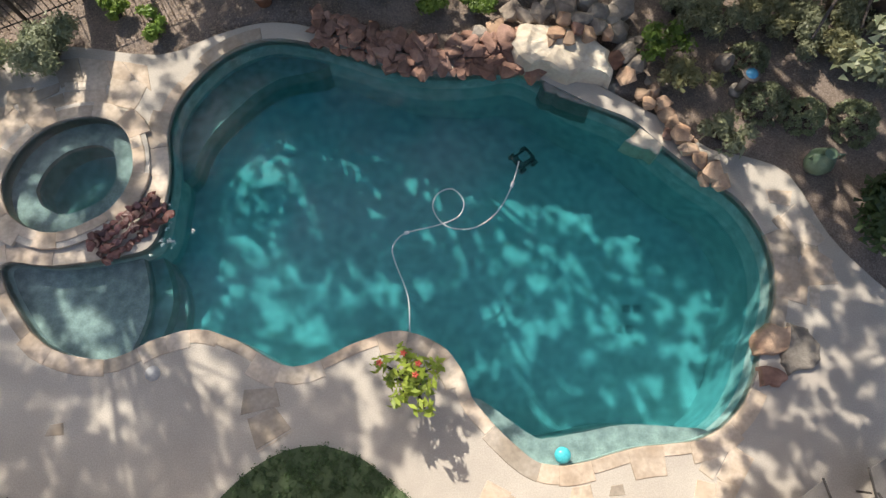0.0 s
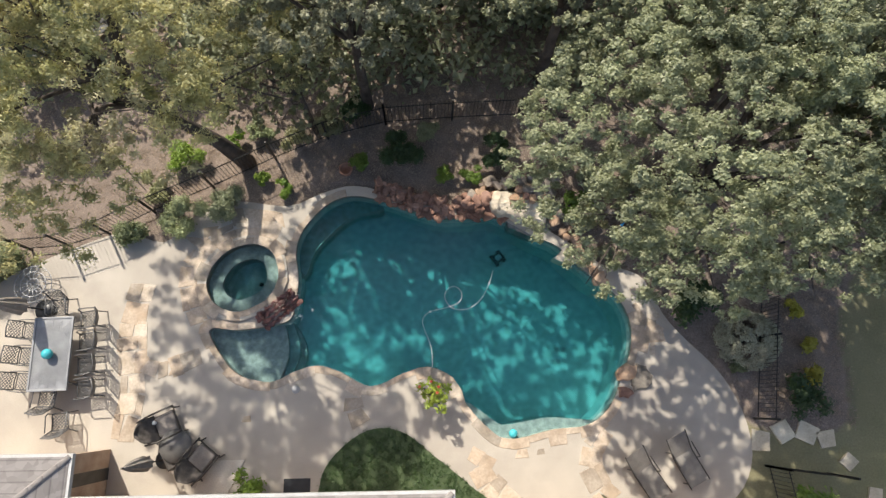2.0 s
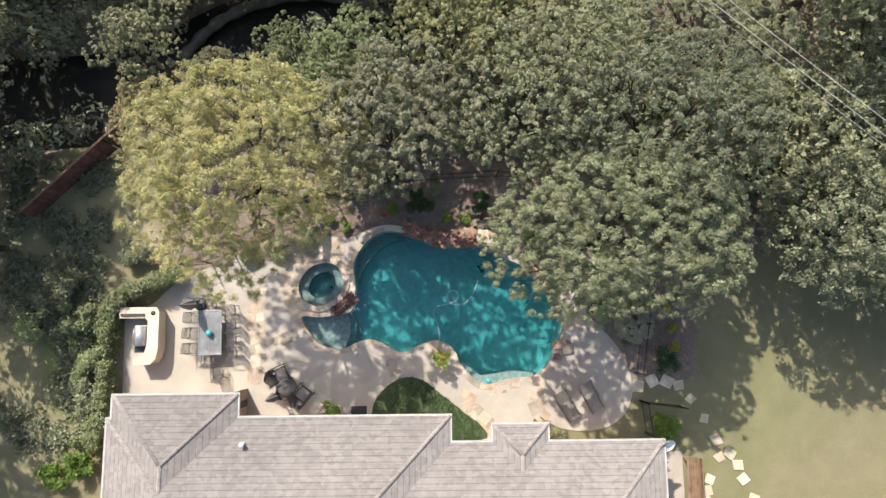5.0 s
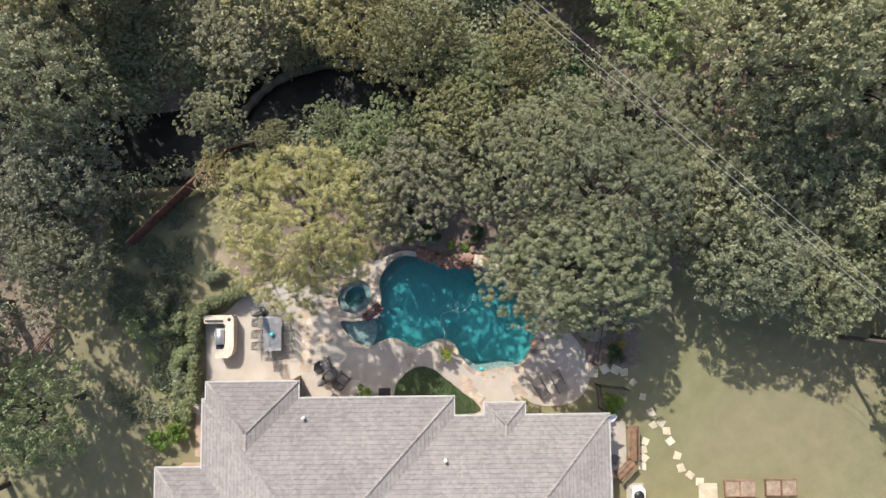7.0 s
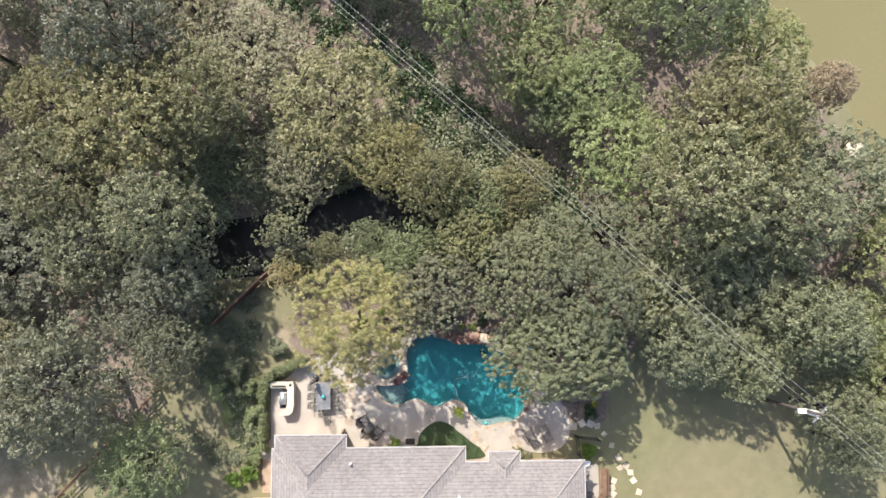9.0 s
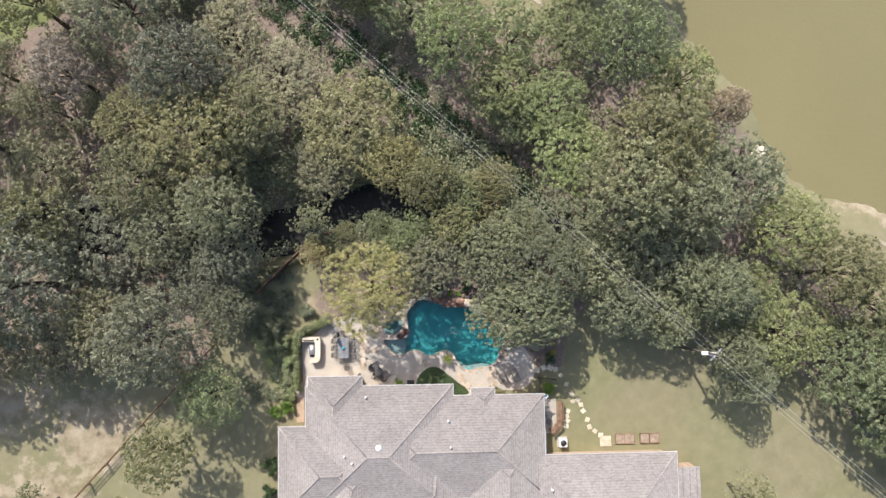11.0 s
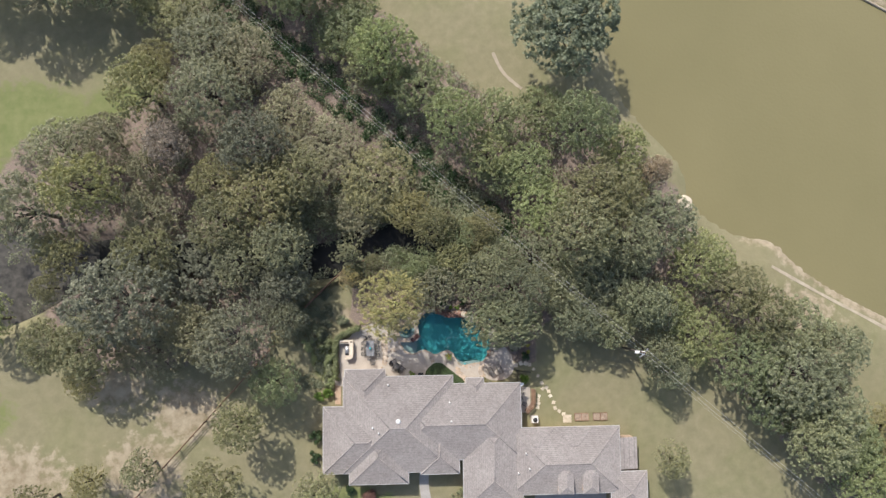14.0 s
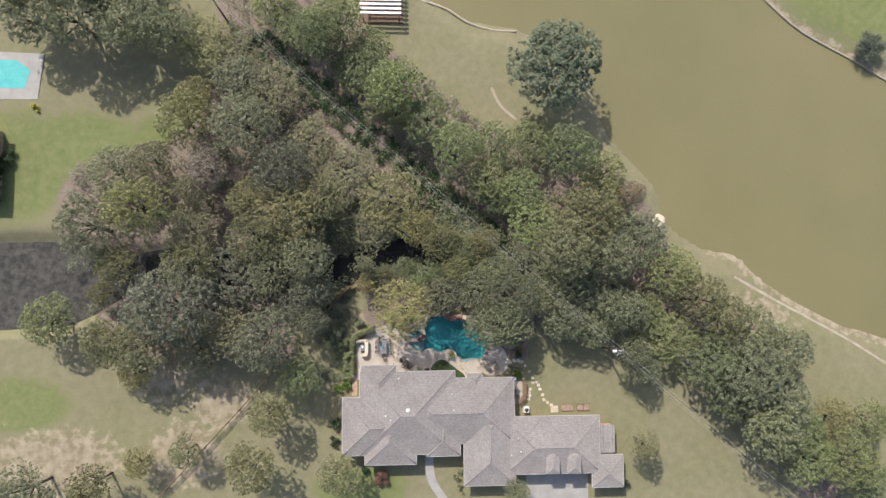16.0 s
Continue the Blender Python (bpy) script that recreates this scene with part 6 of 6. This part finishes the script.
dish = thing("satellite_dish", "white satellite dish at the eave", "satellite dish", at=pose(10.45, -4.75, 3.1, 35, 20, 0))
bm = bmesh.new()
bmesh.ops.create_uvsphere(bm, u_segments=20, v_segments=10, radius=0.42)
bmesh.ops.delete(bm, geom=[q for q in bm.verts if q.co.z > -0.14], context="VERTS")
part("reflector", bm, WHITE, dish, smooth=True)
part("arm", tubes("arm", [(((0, 0, -0.38), (-0.1, -0.1, -0.75)), 0.025), (((0, -0.3, -0.3), (0, 0, 0.05)), 0.012)], 6), ASH, dish)

# ---- east yard ----
def slab(name, label, category, x, y, w, d, h, mat, turn=0, group="", z=-0.06, bevel=0.02):
    ob = part(name, new_box(-w / 2, w / 2, -d / 2, d / 2, 0, h, bevel), mat)
    ob.matrix_world = pose(x, y, z, 0, 0, turn)
    return tagged(ob, label, category, group)


STEPS = [(10.15, -2.3, 0.6), (10.85, -2.05, 0.62), (11.55, -2.1, 0.6), (12.1, -2.3, 0.5), (12.65, -2.92, 0.4), (13.26, -3.85, 0.4), (13.77, -4.88, 0.5), (14.38, -5.54, 0.48), (14.74, -6.08, 0.48), (14.97, -6.73, 0.48),
         (15.44, -7.65, 0.5), (15.62, -8.4, 0.48), (16.21, -8.85, 0.48), (16.8, -9.3, 0.48), (13.89, -5.71, 0.42), (13.35, -6.71, 0.4), (13.21, -7.23, 0.42), (13.23, -7.72, 0.48), (13.12, -8.28, 0.5)]
for k, (x, y, s) in enumerate(STEPS):
    q = [Vector((math.cos(a + 0.7) * s * 0.68 * f, math.sin(a + 0.7) * s * 0.68 * f)) for a, f in zip((0, 1.5, 3.1, 4.6), 0.85 + 0.3 * rng.random(4))][::-1]
    ob = part("stepping_stone", sheet("stepping_stone", q, z=0.04, thick=0.1), PAVER)
    ob.matrix_world = pose(x, y, -0.03, 0, 0, 35 * k)
    tagged(ob, "flat cream stepping stone in the grass", "stepping stone", "stepping stones")
slab("concrete_pad", "square cream concrete pad on the lawn", "pad", 17.3, -9.95, 1.2, 1.1, 0.12, PAVER)
for x in (18.85, 19.85, 21.5, 22.55):
    b = thing("raised_bed", "low wooden raised bed with dry soil on the lawn", "raised bed", "raised beds", at=pose(x, -9.72, -0.06))
    bm = bmesh.new()
    for c in ((-0.5, 0.5, -0.52, -0.46), (-0.5, 0.5, 0.46, 0.52), (-0.5, -0.45, -0.46, 0.46), (0.45, 0.5, -0.46, 0.46)):
        box(bm, *c, 0, 0.22, 0.006)
    part("frame", bm, WOOD, b)
    part("soil", new_box(-0.45, 0.45, -0.46, 0.46, 0.0, 0.18), SOIL, b)
bench = thing("corner_bench", "angled weathered wooden bench beside the house", "bench")
for (ax, ay), (bx, by) in (((12.4, -5.6), (12.38, -7.8)), ((12.38, -7.8), (11.35, -8.8))):
    way = math.degrees(math.atan2(by - ay, bx - ax))
    n = math.hypot(bx - ax, by - ay)
    for k in range(5):
        ob = part("slat", new_box(0, n, -0.05, 0.04, 0.42, 0.46, 0.006), WOOD, bench)
        ob.matrix_world = pose(ax, ay, 0, 0, 0, way) @ pose(0, -0.24 + 0.11 * k, 0)
    ob = part("backrest", new_box(0, n, -0.02, 0.02, 0.5, 0.85, 0.006), WOOD, bench)
    ob.matrix_world = pose(ax, ay, 0, 0, 0, way) @ pose(0, 0.3, 0)
    for k in (0.15, n - 0.15):
        ob = part("leg", new_box(-0.05, 0.05, -0.25, 0.25, -0.06, 0.42, 0.006), WOOD, bench)
        ob.matrix_world = pose(ax, ay, 0, 0, 0, way) @ pose(k, 0, 0)
slab("side_patio", "small pale paved patio beside the house", "paving", 11.1, -7.2, 2.0, 3.6, 0.05, CONCRETE)
for x, y, q in ((10.9, -6.0, 80), (10.75, -6.9, 100), (11.2, -7.7, 60)):
    copy_thing(first, pose(x, y, 0, 0, 0, q))
ac = thing("air_conditioner", "grey outdoor air-conditioning unit with a round fan grille", "air conditioner", at=pose(12.6, -9.9, -0.06))
part("body", new_box(-0.42, 0.42, -0.42, 0.42, 0.03, 0.8, 0.03), WHITE, ac)
part("fan_grille", tubes("fan_grille", [(((0, 0, 0.8), (0, 0, 0.83)), 0.33)], 24), DARKPLASTIC, ac)
part("pad", new_box(-0.55, 0.55, -0.55, 0.55, 0.0, 0.03), CONCRETE, ac)
slab("side_path", "tan strip of paving beside the west wall", "paving", -15.1, -5.6, 0.8, 3.4, 0.05, COPPER)

# ---- front of the house ----
drive = part("driveway", sheet("driveway", [Vector(p) for p in ((12.4, -19.0), (12.9, -40.0), (22.3, -40.0), (22.6, -19.0))][::-1], z=-0.02, thick=0.1), DRIVE)
tagged(drive, "pale concrete driveway in front of the garage", "driveway", kind="structure")
walkway = rounded([(-3.1, -16.6), (-3.1, -19.0), (-2.6, -21.2), (-1.2, -23.4), (1.0, -26.5)], 5, closed=False)
left = [p + Vector((-0.65, -0.15)) for p in walkway]
right = [p + Vector((0.65, 0.15)) for p in walkway]
tagged(part("front_walk", sheet("front_walk", left + right[::-1], z=-0.02, thick=0.1), DRIVE), "curved pale concrete walk to the front door", "path", kind="structure")

# ---- power line ----
PX, PY, PTOP = 25.6, -0.05, 9.0
pole = thing("power_pole", "dark weathered power pole with crossarm and a grey transformer", "power pole", at=pose(PX, PY, -0.1))
part("shaft", tubes("shaft", [(((0, 0, 0), (0, 0, PTOP)), [0.16, 0.1])], 10), POLEWOOD, pole)
part("crossarm", new_box(-0.8, 0.8, -0.05, 0.05, PTOP - 0.5, PTOP - 0.38, 0.01, m=pose(0, 0, 0, 0, 0, 45)), ASH, pole)
for q in (-0.35, 0.0, 0.5):
    part("insulator", tubes("insulator", [(((q * 0.7, q * 0.7, PTOP - 0.38), (q * 0.7, q * 0.7, PTOP - 0.2)), [0.05, 0.03])], 8), WHITE, pole)
part("transformer", tubes("transformer", [(((0.28, -0.1, 6.9), (0.28, -0.1, 7.8)), 0.22)], 16), WHITE, pole, "pale grey transformer can")
part("street_lamp", new_box(-0.68, 0.02, -0.18, 0.18, 7.0, 7.18, 0.04), WHITE, pole)
for s in (-0.35, 0.0, 0.5):
    dx, dy = 0.7 * s, 0.7 * s
    for bx, by in ((-36.0, 54.0), (66.0, -35.0)):
        pts = [(PX + (bx - PX) * t + dx, PY + (by - PY) * t + dy, PTOP - 0.3 - 2.0 * t * (1 - t) + 0.6 * t) for t in np.linspace(0, 1, 25)]
        w = part("power_wire", tubes("power_wire", [(pts, 0.014 if s >= 0 else 0.009)], 4), GUTTER)
        tagged(w, "thin grey overhead wire on the power poles", "wire", "power wires")
for x, y in ((-36.0, 54.0), (66.0, -35.0)):
    far_pole = thing("power_pole", "wooden power pole among the trees", "power pole", at=pose(x, y, -0.1))
    part("shaft", tubes("shaft", [(((0, 0, 0), (0, 0, 9.8)), [0.16, 0.1])], 8), POLEWOOD, far_pole)
    part("crossarm", new_box(-0.8, 0.8, -0.05, 0.05, 9.2, 9.32, 0.01, m=pose(0, 0, 0, 0, 0, 45)), ASH, far_pole)

# ---- farther off ----
def rail_fence(ax, ay, bx, by, label):
    fence = thing("rail_fence", label, "fence")
    n = max(2, int(math.hypot(bx - ax, by - ay) / 2.6))
    for k in range(n + 1):
        t = k / n
        x, y = ax + (bx - ax) * t, ay + (by - ay) * t
        part("post", new_box(x - 0.07, x + 0.07, y - 0.07, y + 0.07, -0.4, 1.25, 0.01), WOOD, fence)
    for z in (0.45, 0.8, 1.12):
        part("rail", tubes("rail", [(((ax, ay, z), (bx, by, z)), 0.05)], 5), WOOD, fence)


rail_fence(-47.5, -24.8, -33.2, -9.2, "dark split-rail wooden fence across the field")
rail_fence(-33.2, -9.2, -24.0, 1.0, "dark split-rail wooden fence running into the woods")


def board_fence(points, label, high=1.25, wide=0.145):
    """Upright boards side by side between posts, with a cap rail along the top."""
    fence = thing("board_fence", label, "fence")
    plank = new_box(-wide / 2 + 0.006, wide / 2 - 0.006, -0.011, 0.011, -0.3, high)
    me = bpy.data.meshes.new("board")
    plank.to_mesh(me)
    plank.free()
    me.materials.append(REDBOARD)
    for (ax, ay), (bx, by) in zip(points, points[1:]):
        n, way = math.hypot(bx - ax, by - ay), math.degrees(math.atan2(by - ay, bx - ax))
        for k in range(int(n / wide)):
            ob = new("board", me)
            ob.parent = fence
            ob.matrix_world = pose(ax, ay, 0, 0, 0, way) @ pose((k + 0.5) * wide, 0, 0.02 * math.sin(k * 2.4), 0, 0, 0)
        for k in np.linspace(0, n, max(2, int(n / 2.2)) + 1):
            ob = part("post", new_box(-0.05, 0.05, 0.013, 0.11, -0.4, high + 0.02, 0.006), POLEWOOD, fence)
            ob.matrix_world = pose(ax, ay, 0, 0, 0, way) @ pose(k, 0, 0)
        ob = part("cap_rail", new_box(0, n, -0.05, 0.06, high + 0.025, high + 0.065, 0.006), WOOD, fence)
        ob.matrix_world = pose(ax, ay, 0, 0, 0, way)


board_fence([(-19.6, 6.3), (-15.9, 9.95), (-13.3, 12.3), (-11.0, 12.9)], "dark red-stained board fence between the garden and the creek")
n_pool = thing("neighbour_pool", "neighbour's turquoise rectangular pool with pale paving", "swimming pool")
part("paving", sheet("paving", [Vector(p) for p in ((-90, 40.8), (-90, 49.5), (-65.6, 48.5), (-66.4, 40.9))], z=0.05, thick=0.3), DRIVE, n_pool)
part("water", sheet("water", [Vector(p) for p in ((-88, 43), (-88, 47.8), (-70, 47.4), (-67.7, 45.8), (-68.5, 42.7))], z=0.06, thick=0.004), surface("turquoise_pool", (0.10, 0.42, 0.40), (0.13, 0.48, 0.45), 0.6, 6, 0.08, 0.1), n_pool)
for k, (x, y) in enumerate(((-70.5, 31.5), (-71.5, 28.5), (-71.8, 25.5))):
    shrub(400 + k, x, y, 1.3, 1.8, DEEP, "dark round bush beside the neighbour's house", 2600, 0.12)
nh = thing("neighbour_house", "corner of a neighbour's house with a grey roof", "house")
v, f = hip_roof(-92, -70.8, 24, 36, 2.9, 0.7)
part("roof", mesh_of("roof", v, f), SHINGLE, nh)
part("wall", new_box(-91.5, -71.4, 24.6, 35.4, -0.2, 2.9), BRICK, nh)
perg = thing("pergola", "pale slatted pergola by the lake shore", "pergola")
for k in range(9):
    part("slat", new_box(-14.2, -7.4, 54.9 + 0.75 * k, 55.3 + 0.75 * k, 2.5, 2.6, 0.01), WHITE, perg)
for x in (-13.8, -7.8):
    part("beam", new_box(x - 0.08, x + 0.08, 54.7, 61.5, 2.3, 2.5, 0.01), WOOD, perg)
    for y in (55, 61):
        part("post", new_box(x - 0.08, x + 0.08, y - 0.08, y + 0.08, -0.3, 2.3, 0.01), WOOD, perg)
part("deck", new_box(-14.5, -7.2, 54.5, 61.6, -0.2, 0.05), WOOD, perg)


def dirt_path(name, label, pts, w):
    run = rounded(pts, 4, closed=False)
    a, b = [], []
    for i, p in enumerate(run):
        t = (run[min(i + 1, len(run) - 1)] - run[max(i - 1, 0)]).normalized()
        k = w * (0.8 + 0.4 * ((i * 7) % 5) / 5)
        a.append(p + Vector((t.y, -t.x)) * k)
        b.append(p - Vector((t.y, -t.x)) * k)
    tagged(part(name, sheet(name, a + b[::-1], zfun=lambda x, y: ground_z(x, y) + 0.035, thick=0.05), SANDY), label, "path", kind="structure")


LEDGE = surface("creek_stone", (0.11, 0.10, 0.085), (0.19, 0.175, 0.15), 1.5, 10, 0.9, 0.5)
ledge_run = rounded([(-13.2, 14.9), (-12.0, 16.4), (-10.4, 17.6), (-7.5, 18.5), (-4.6, 18.4), (-2.4, 17.6), (-0.8, 16.6)], 5, closed=False)
tagged(part("creek_ledge", tubes("creek_ledge", [([(p.x, p.y, -0.95 + 0.04 * (i % 3)) for i, p in enumerate(ledge_run)], [0.24 + 0.05 * ((i * 5) % 3) for i in range(len(ledge_run))])], 7), LEDGE), "pale curved stone ledge along the creek bank", "ledge", kind="structure")
SANDY = surface("sandy_path", (0.30, 0.255, 0.185), (0.40, 0.345, 0.26), 0.8, 8, 0.95, 0.3)
dirt_path("lake_path", "narrow pale dirt path along the lake", [(48.3, 11.4), (57.9, 6.1), (67.4, 0.9), (76, -4.5), (95, -14)], 0.24)
dirt_path("meadow_path", "short pale dirt path in the meadow", [(7.7, 43.6), (8.3, 42.2), (9.1, 40.7), (10.3, 39.4), (11.9, 38.1)], 0.25)
edging = rounded([(-4, 58.8), (0.2, 57.4), (4, 55.0), (8, 53.8), (12.2, 53.6)], 4, closed=False)
tagged(part("shore_wall", tubes("shore_wall", [([(p.x, p.y, -0.66) for p in edging], 0.25)], 8), SANDY), "pale low retaining wall on the lake shore", "wall", kind="structure")
edging = rounded([(55.8, 60.8), (56.9, 59.4), (62.6, 54.3), (71.4, 49.4), (77, 46), (95, 36)], 4, closed=False)
tagged(part("far_shore_wall", tubes("far_shore_wall", [([(p.x, p.y, -0.68) for p in edging], 0.2)], 8), SANDY), "weathered retaining wall on the far shore", "wall", kind="structure")
boulder("shore_rock", "pale concrete block on the lake bank", 35.9, 20.9, -0.6, 1.0, 1.3, 0.9, 20, PALEROCK, 0.6)

# ---- flagstones: coping round pool and spa, and bands across the deck ----
rng = np.random.default_rng(21)


def flag(corners, z, thick, parent):
    bm = bmesh.new()
    top = [bm.verts.new((x, y, z)) for x, y in corners]
    mid = [bm.verts.new((x, y, z - 0.012)) for x, y in offset_quad(corners, -0.012)]
    low = [bm.verts.new((x, y, z - thick)) for x, y in offset_quad(corners, -0.012)]
    n = len(top)
    bm.faces.new(top)
    for i in range(n):
        j = (i + 1) % n
        bm.faces.new((top[j], top[i], mid[i], mid[j]))
        bm.faces.new((mid[j], mid[i], low[i], low[j]))
    bmesh.ops.recalc_face_normals(bm, faces=bm.faces)
    return part("flagstone", bm, FLAG, parent)


def offset_quad(c, d):
    cx, cy = sum(p[0] for p in c) / len(c), sum(p[1] for p in c) / len(c)
    out = []
    for x, y in c:
        r = math.hypot(x - cx, y - cy) or 1
        out.append((x + (cx - x) / r * d, y + (cy - y) / r * d))
    return out


def coping(line, ranges, width, z, thick, parent, every=(4, 7)):
    """Stones end to end along a curve, outside it."""
    outer = offset(line, -width)
    n = len(line)
    for a, b in ranges:
        i = a
        while i < b - 1:
            j = min(i + int(rng.integers(*every)), b)
            k = 1 + 0.3 * rng.normal()
            ins = [line[q % n] for q in range(i, j + 1)]
            outs = [line[q % n].lerp(outer[q % n], max(0.6, k)) for q in range(i, j + 1)]
            c = [tuple(p) for p in ins] + [tuple(p) for p in outs[::-1]]
            cx, cy = sum(p[0] for p in c) / len(c), sum(p[1] for p in c) / len(c)
            c = [(cx + (x - cx) * 0.98, cy + (y - cy) * 0.98) for x, y in c]
            flag(c, z + rng.random() * 0.006, thick, parent)
            i = j


def band(points, width, parent):
    """An irregular flagstone ribbon laid across the deck."""
    run = rounded(points, 8, closed=False)
    step = 0.0
    i = 0
    while i < len(run) - 1:
        j, d = i, 0.0
        want = 0.35 + 0.4 * rng.random()
        while j < len(run) - 1 and d < want:
            d += (run[j + 1] - run[j]).length
            j += 1
        a, b = run[i], run[j]
        t = (b - a).normalized()
        nrm = Vector((-t.y, t.x))
        cut = rng.random() * 0.5 + 0.25
        w = width * (0.85 + 0.3 * rng.random()) / 2
        for lo, hi in [(-1, -1 + 2 * cut - 0.05), (-1 + 2 * cut, 1)] if width > 0.5 else [(-1, 1)]:
            jig = lambda: Vector((rng.normal() * 0.03, rng.normal() * 0.03))
            c = [a + nrm * w * lo + t * 0.015 + jig(), b + nrm * w * lo - t * 0.015 + jig(), b + nrm * w * hi - t * 0.015 + jig(), a + nrm * w * hi + t * 0.015 + jig()]
            flag([tuple(p) for p in c], 0.012 + rng.random() * 0.004, 0.02, parent)
        i = j


edging_ob = thing("flagstone_coping", "warm cream and tan flagstone coping round the pool", "paving", kind="structure")
coping(pool_line, [(80, 92), (101, 205), (214, 246)], 0.27, 0.014, 0.06, edging_ob, (2, 6))
coping(spa_line, [(0, 60)], 0.27, 0.082, 0.05, spa, (2, 5))
paving = thing("flagstone_bands", "irregular tan and cream flagstone bands across the deck", "paving", kind="structure")
band([(2.0, -2.5), (1.75, -2.95), (2.15, -3.5), (2.9, -4.1)], 0.75, paving)
band([(5.5, -1.9), (5.05, -2.6), (5.1, -3.3), (5.6, -3.9)], 0.7, paving)
band([(6.9, 1.9), (7.3, 1.25), (7.0, 0.75), (6.9, 0.3)], 0.6, paving)
band([(-8.45, 2.6), (-8.6, 1.4), (-8.5, 0.3), (-8.4, -0.8), (-8.6, -2.0)], 0.75, paving)
band([(-6.5, 0.4), (-7.2, 0.1), (-7.9, 0.0), (-8.3, 0.35)], 0.5, paving)
band([(-6.6, 1.4), (-7.0, 2.4), (-6.9, 3.4), (-6.2, 4.1), (-5.2, 4.4), (-4.3, 4.2)], 0.55, paving)
band([(-1.9, -0.85), (-1.85, -1.3), (-1.6, -1.7)], 0.5, paving)
for x, y, s in ((3.05, -2.55, 0.2), (3.6, -2.5, 0.12), (-7.2, -0.05, 0.18), (-5.0, -1.45, 0.14), (-1.55, -0.72, 0.12), (7.35, 0.78, 0.27)):
    flag([(x - s, y - s * 0.6), (x + s * 0.9, y - s * 0.5), (x + s * 0.7, y + s * 0.7), (x - s * 0.6, y + s * 0.5)], 0.013, 0.02, paving)


def crazy_paving(outline, cell, parent):
    """Broken flagstones fitted together over an area."""
    poly = [Vector(p) for p in outline]
    x0, y0 = min(p.x for p in poly), min(p.y for p in poly)
    nx, ny = (int((max(p[i] for p in poly) - (x0, y0)[i]) / cell) + 2 for i in (0, 1))
    spot = {(i, j): (x0 + (i + rng.normal() * 0.2 + 0.3 * (j % 2)) * cell, y0 + (j + rng.normal() * 0.2) * cell) for i in range(nx + 1) for j in range(ny + 1)}
    for i in range(nx):
        for j in range(ny):
            c = [spot[i, j], spot[i + 1, j], spot[i + 1, j + 1], spot[i, j + 1]]
            if all(inside(poly, *p) for p in c):
                flag(offset_quad(c, 0.018), 0.01 + rng.random() * 0.006, 0.02, parent)


crazy_paving([(5.95, 2.55), (6.5, 2.9), (7.05, 2.55), (7.5, 1.5), (7.75, 1.1), (6.85, 0.6), (6.85, 1.5), (6.4, 2.3)], 0.36, paving)
crazy_paving([(-7.6, 3.9), (-6.75, 4.95), (-5.8, 5.2), (-4.1, 5.0), (-3.95, 4.0), (-4.3, 4.25), (-5.2, 4.45), (-6.2, 4.2), (-6.9, 3.3)], 0.42, paving)
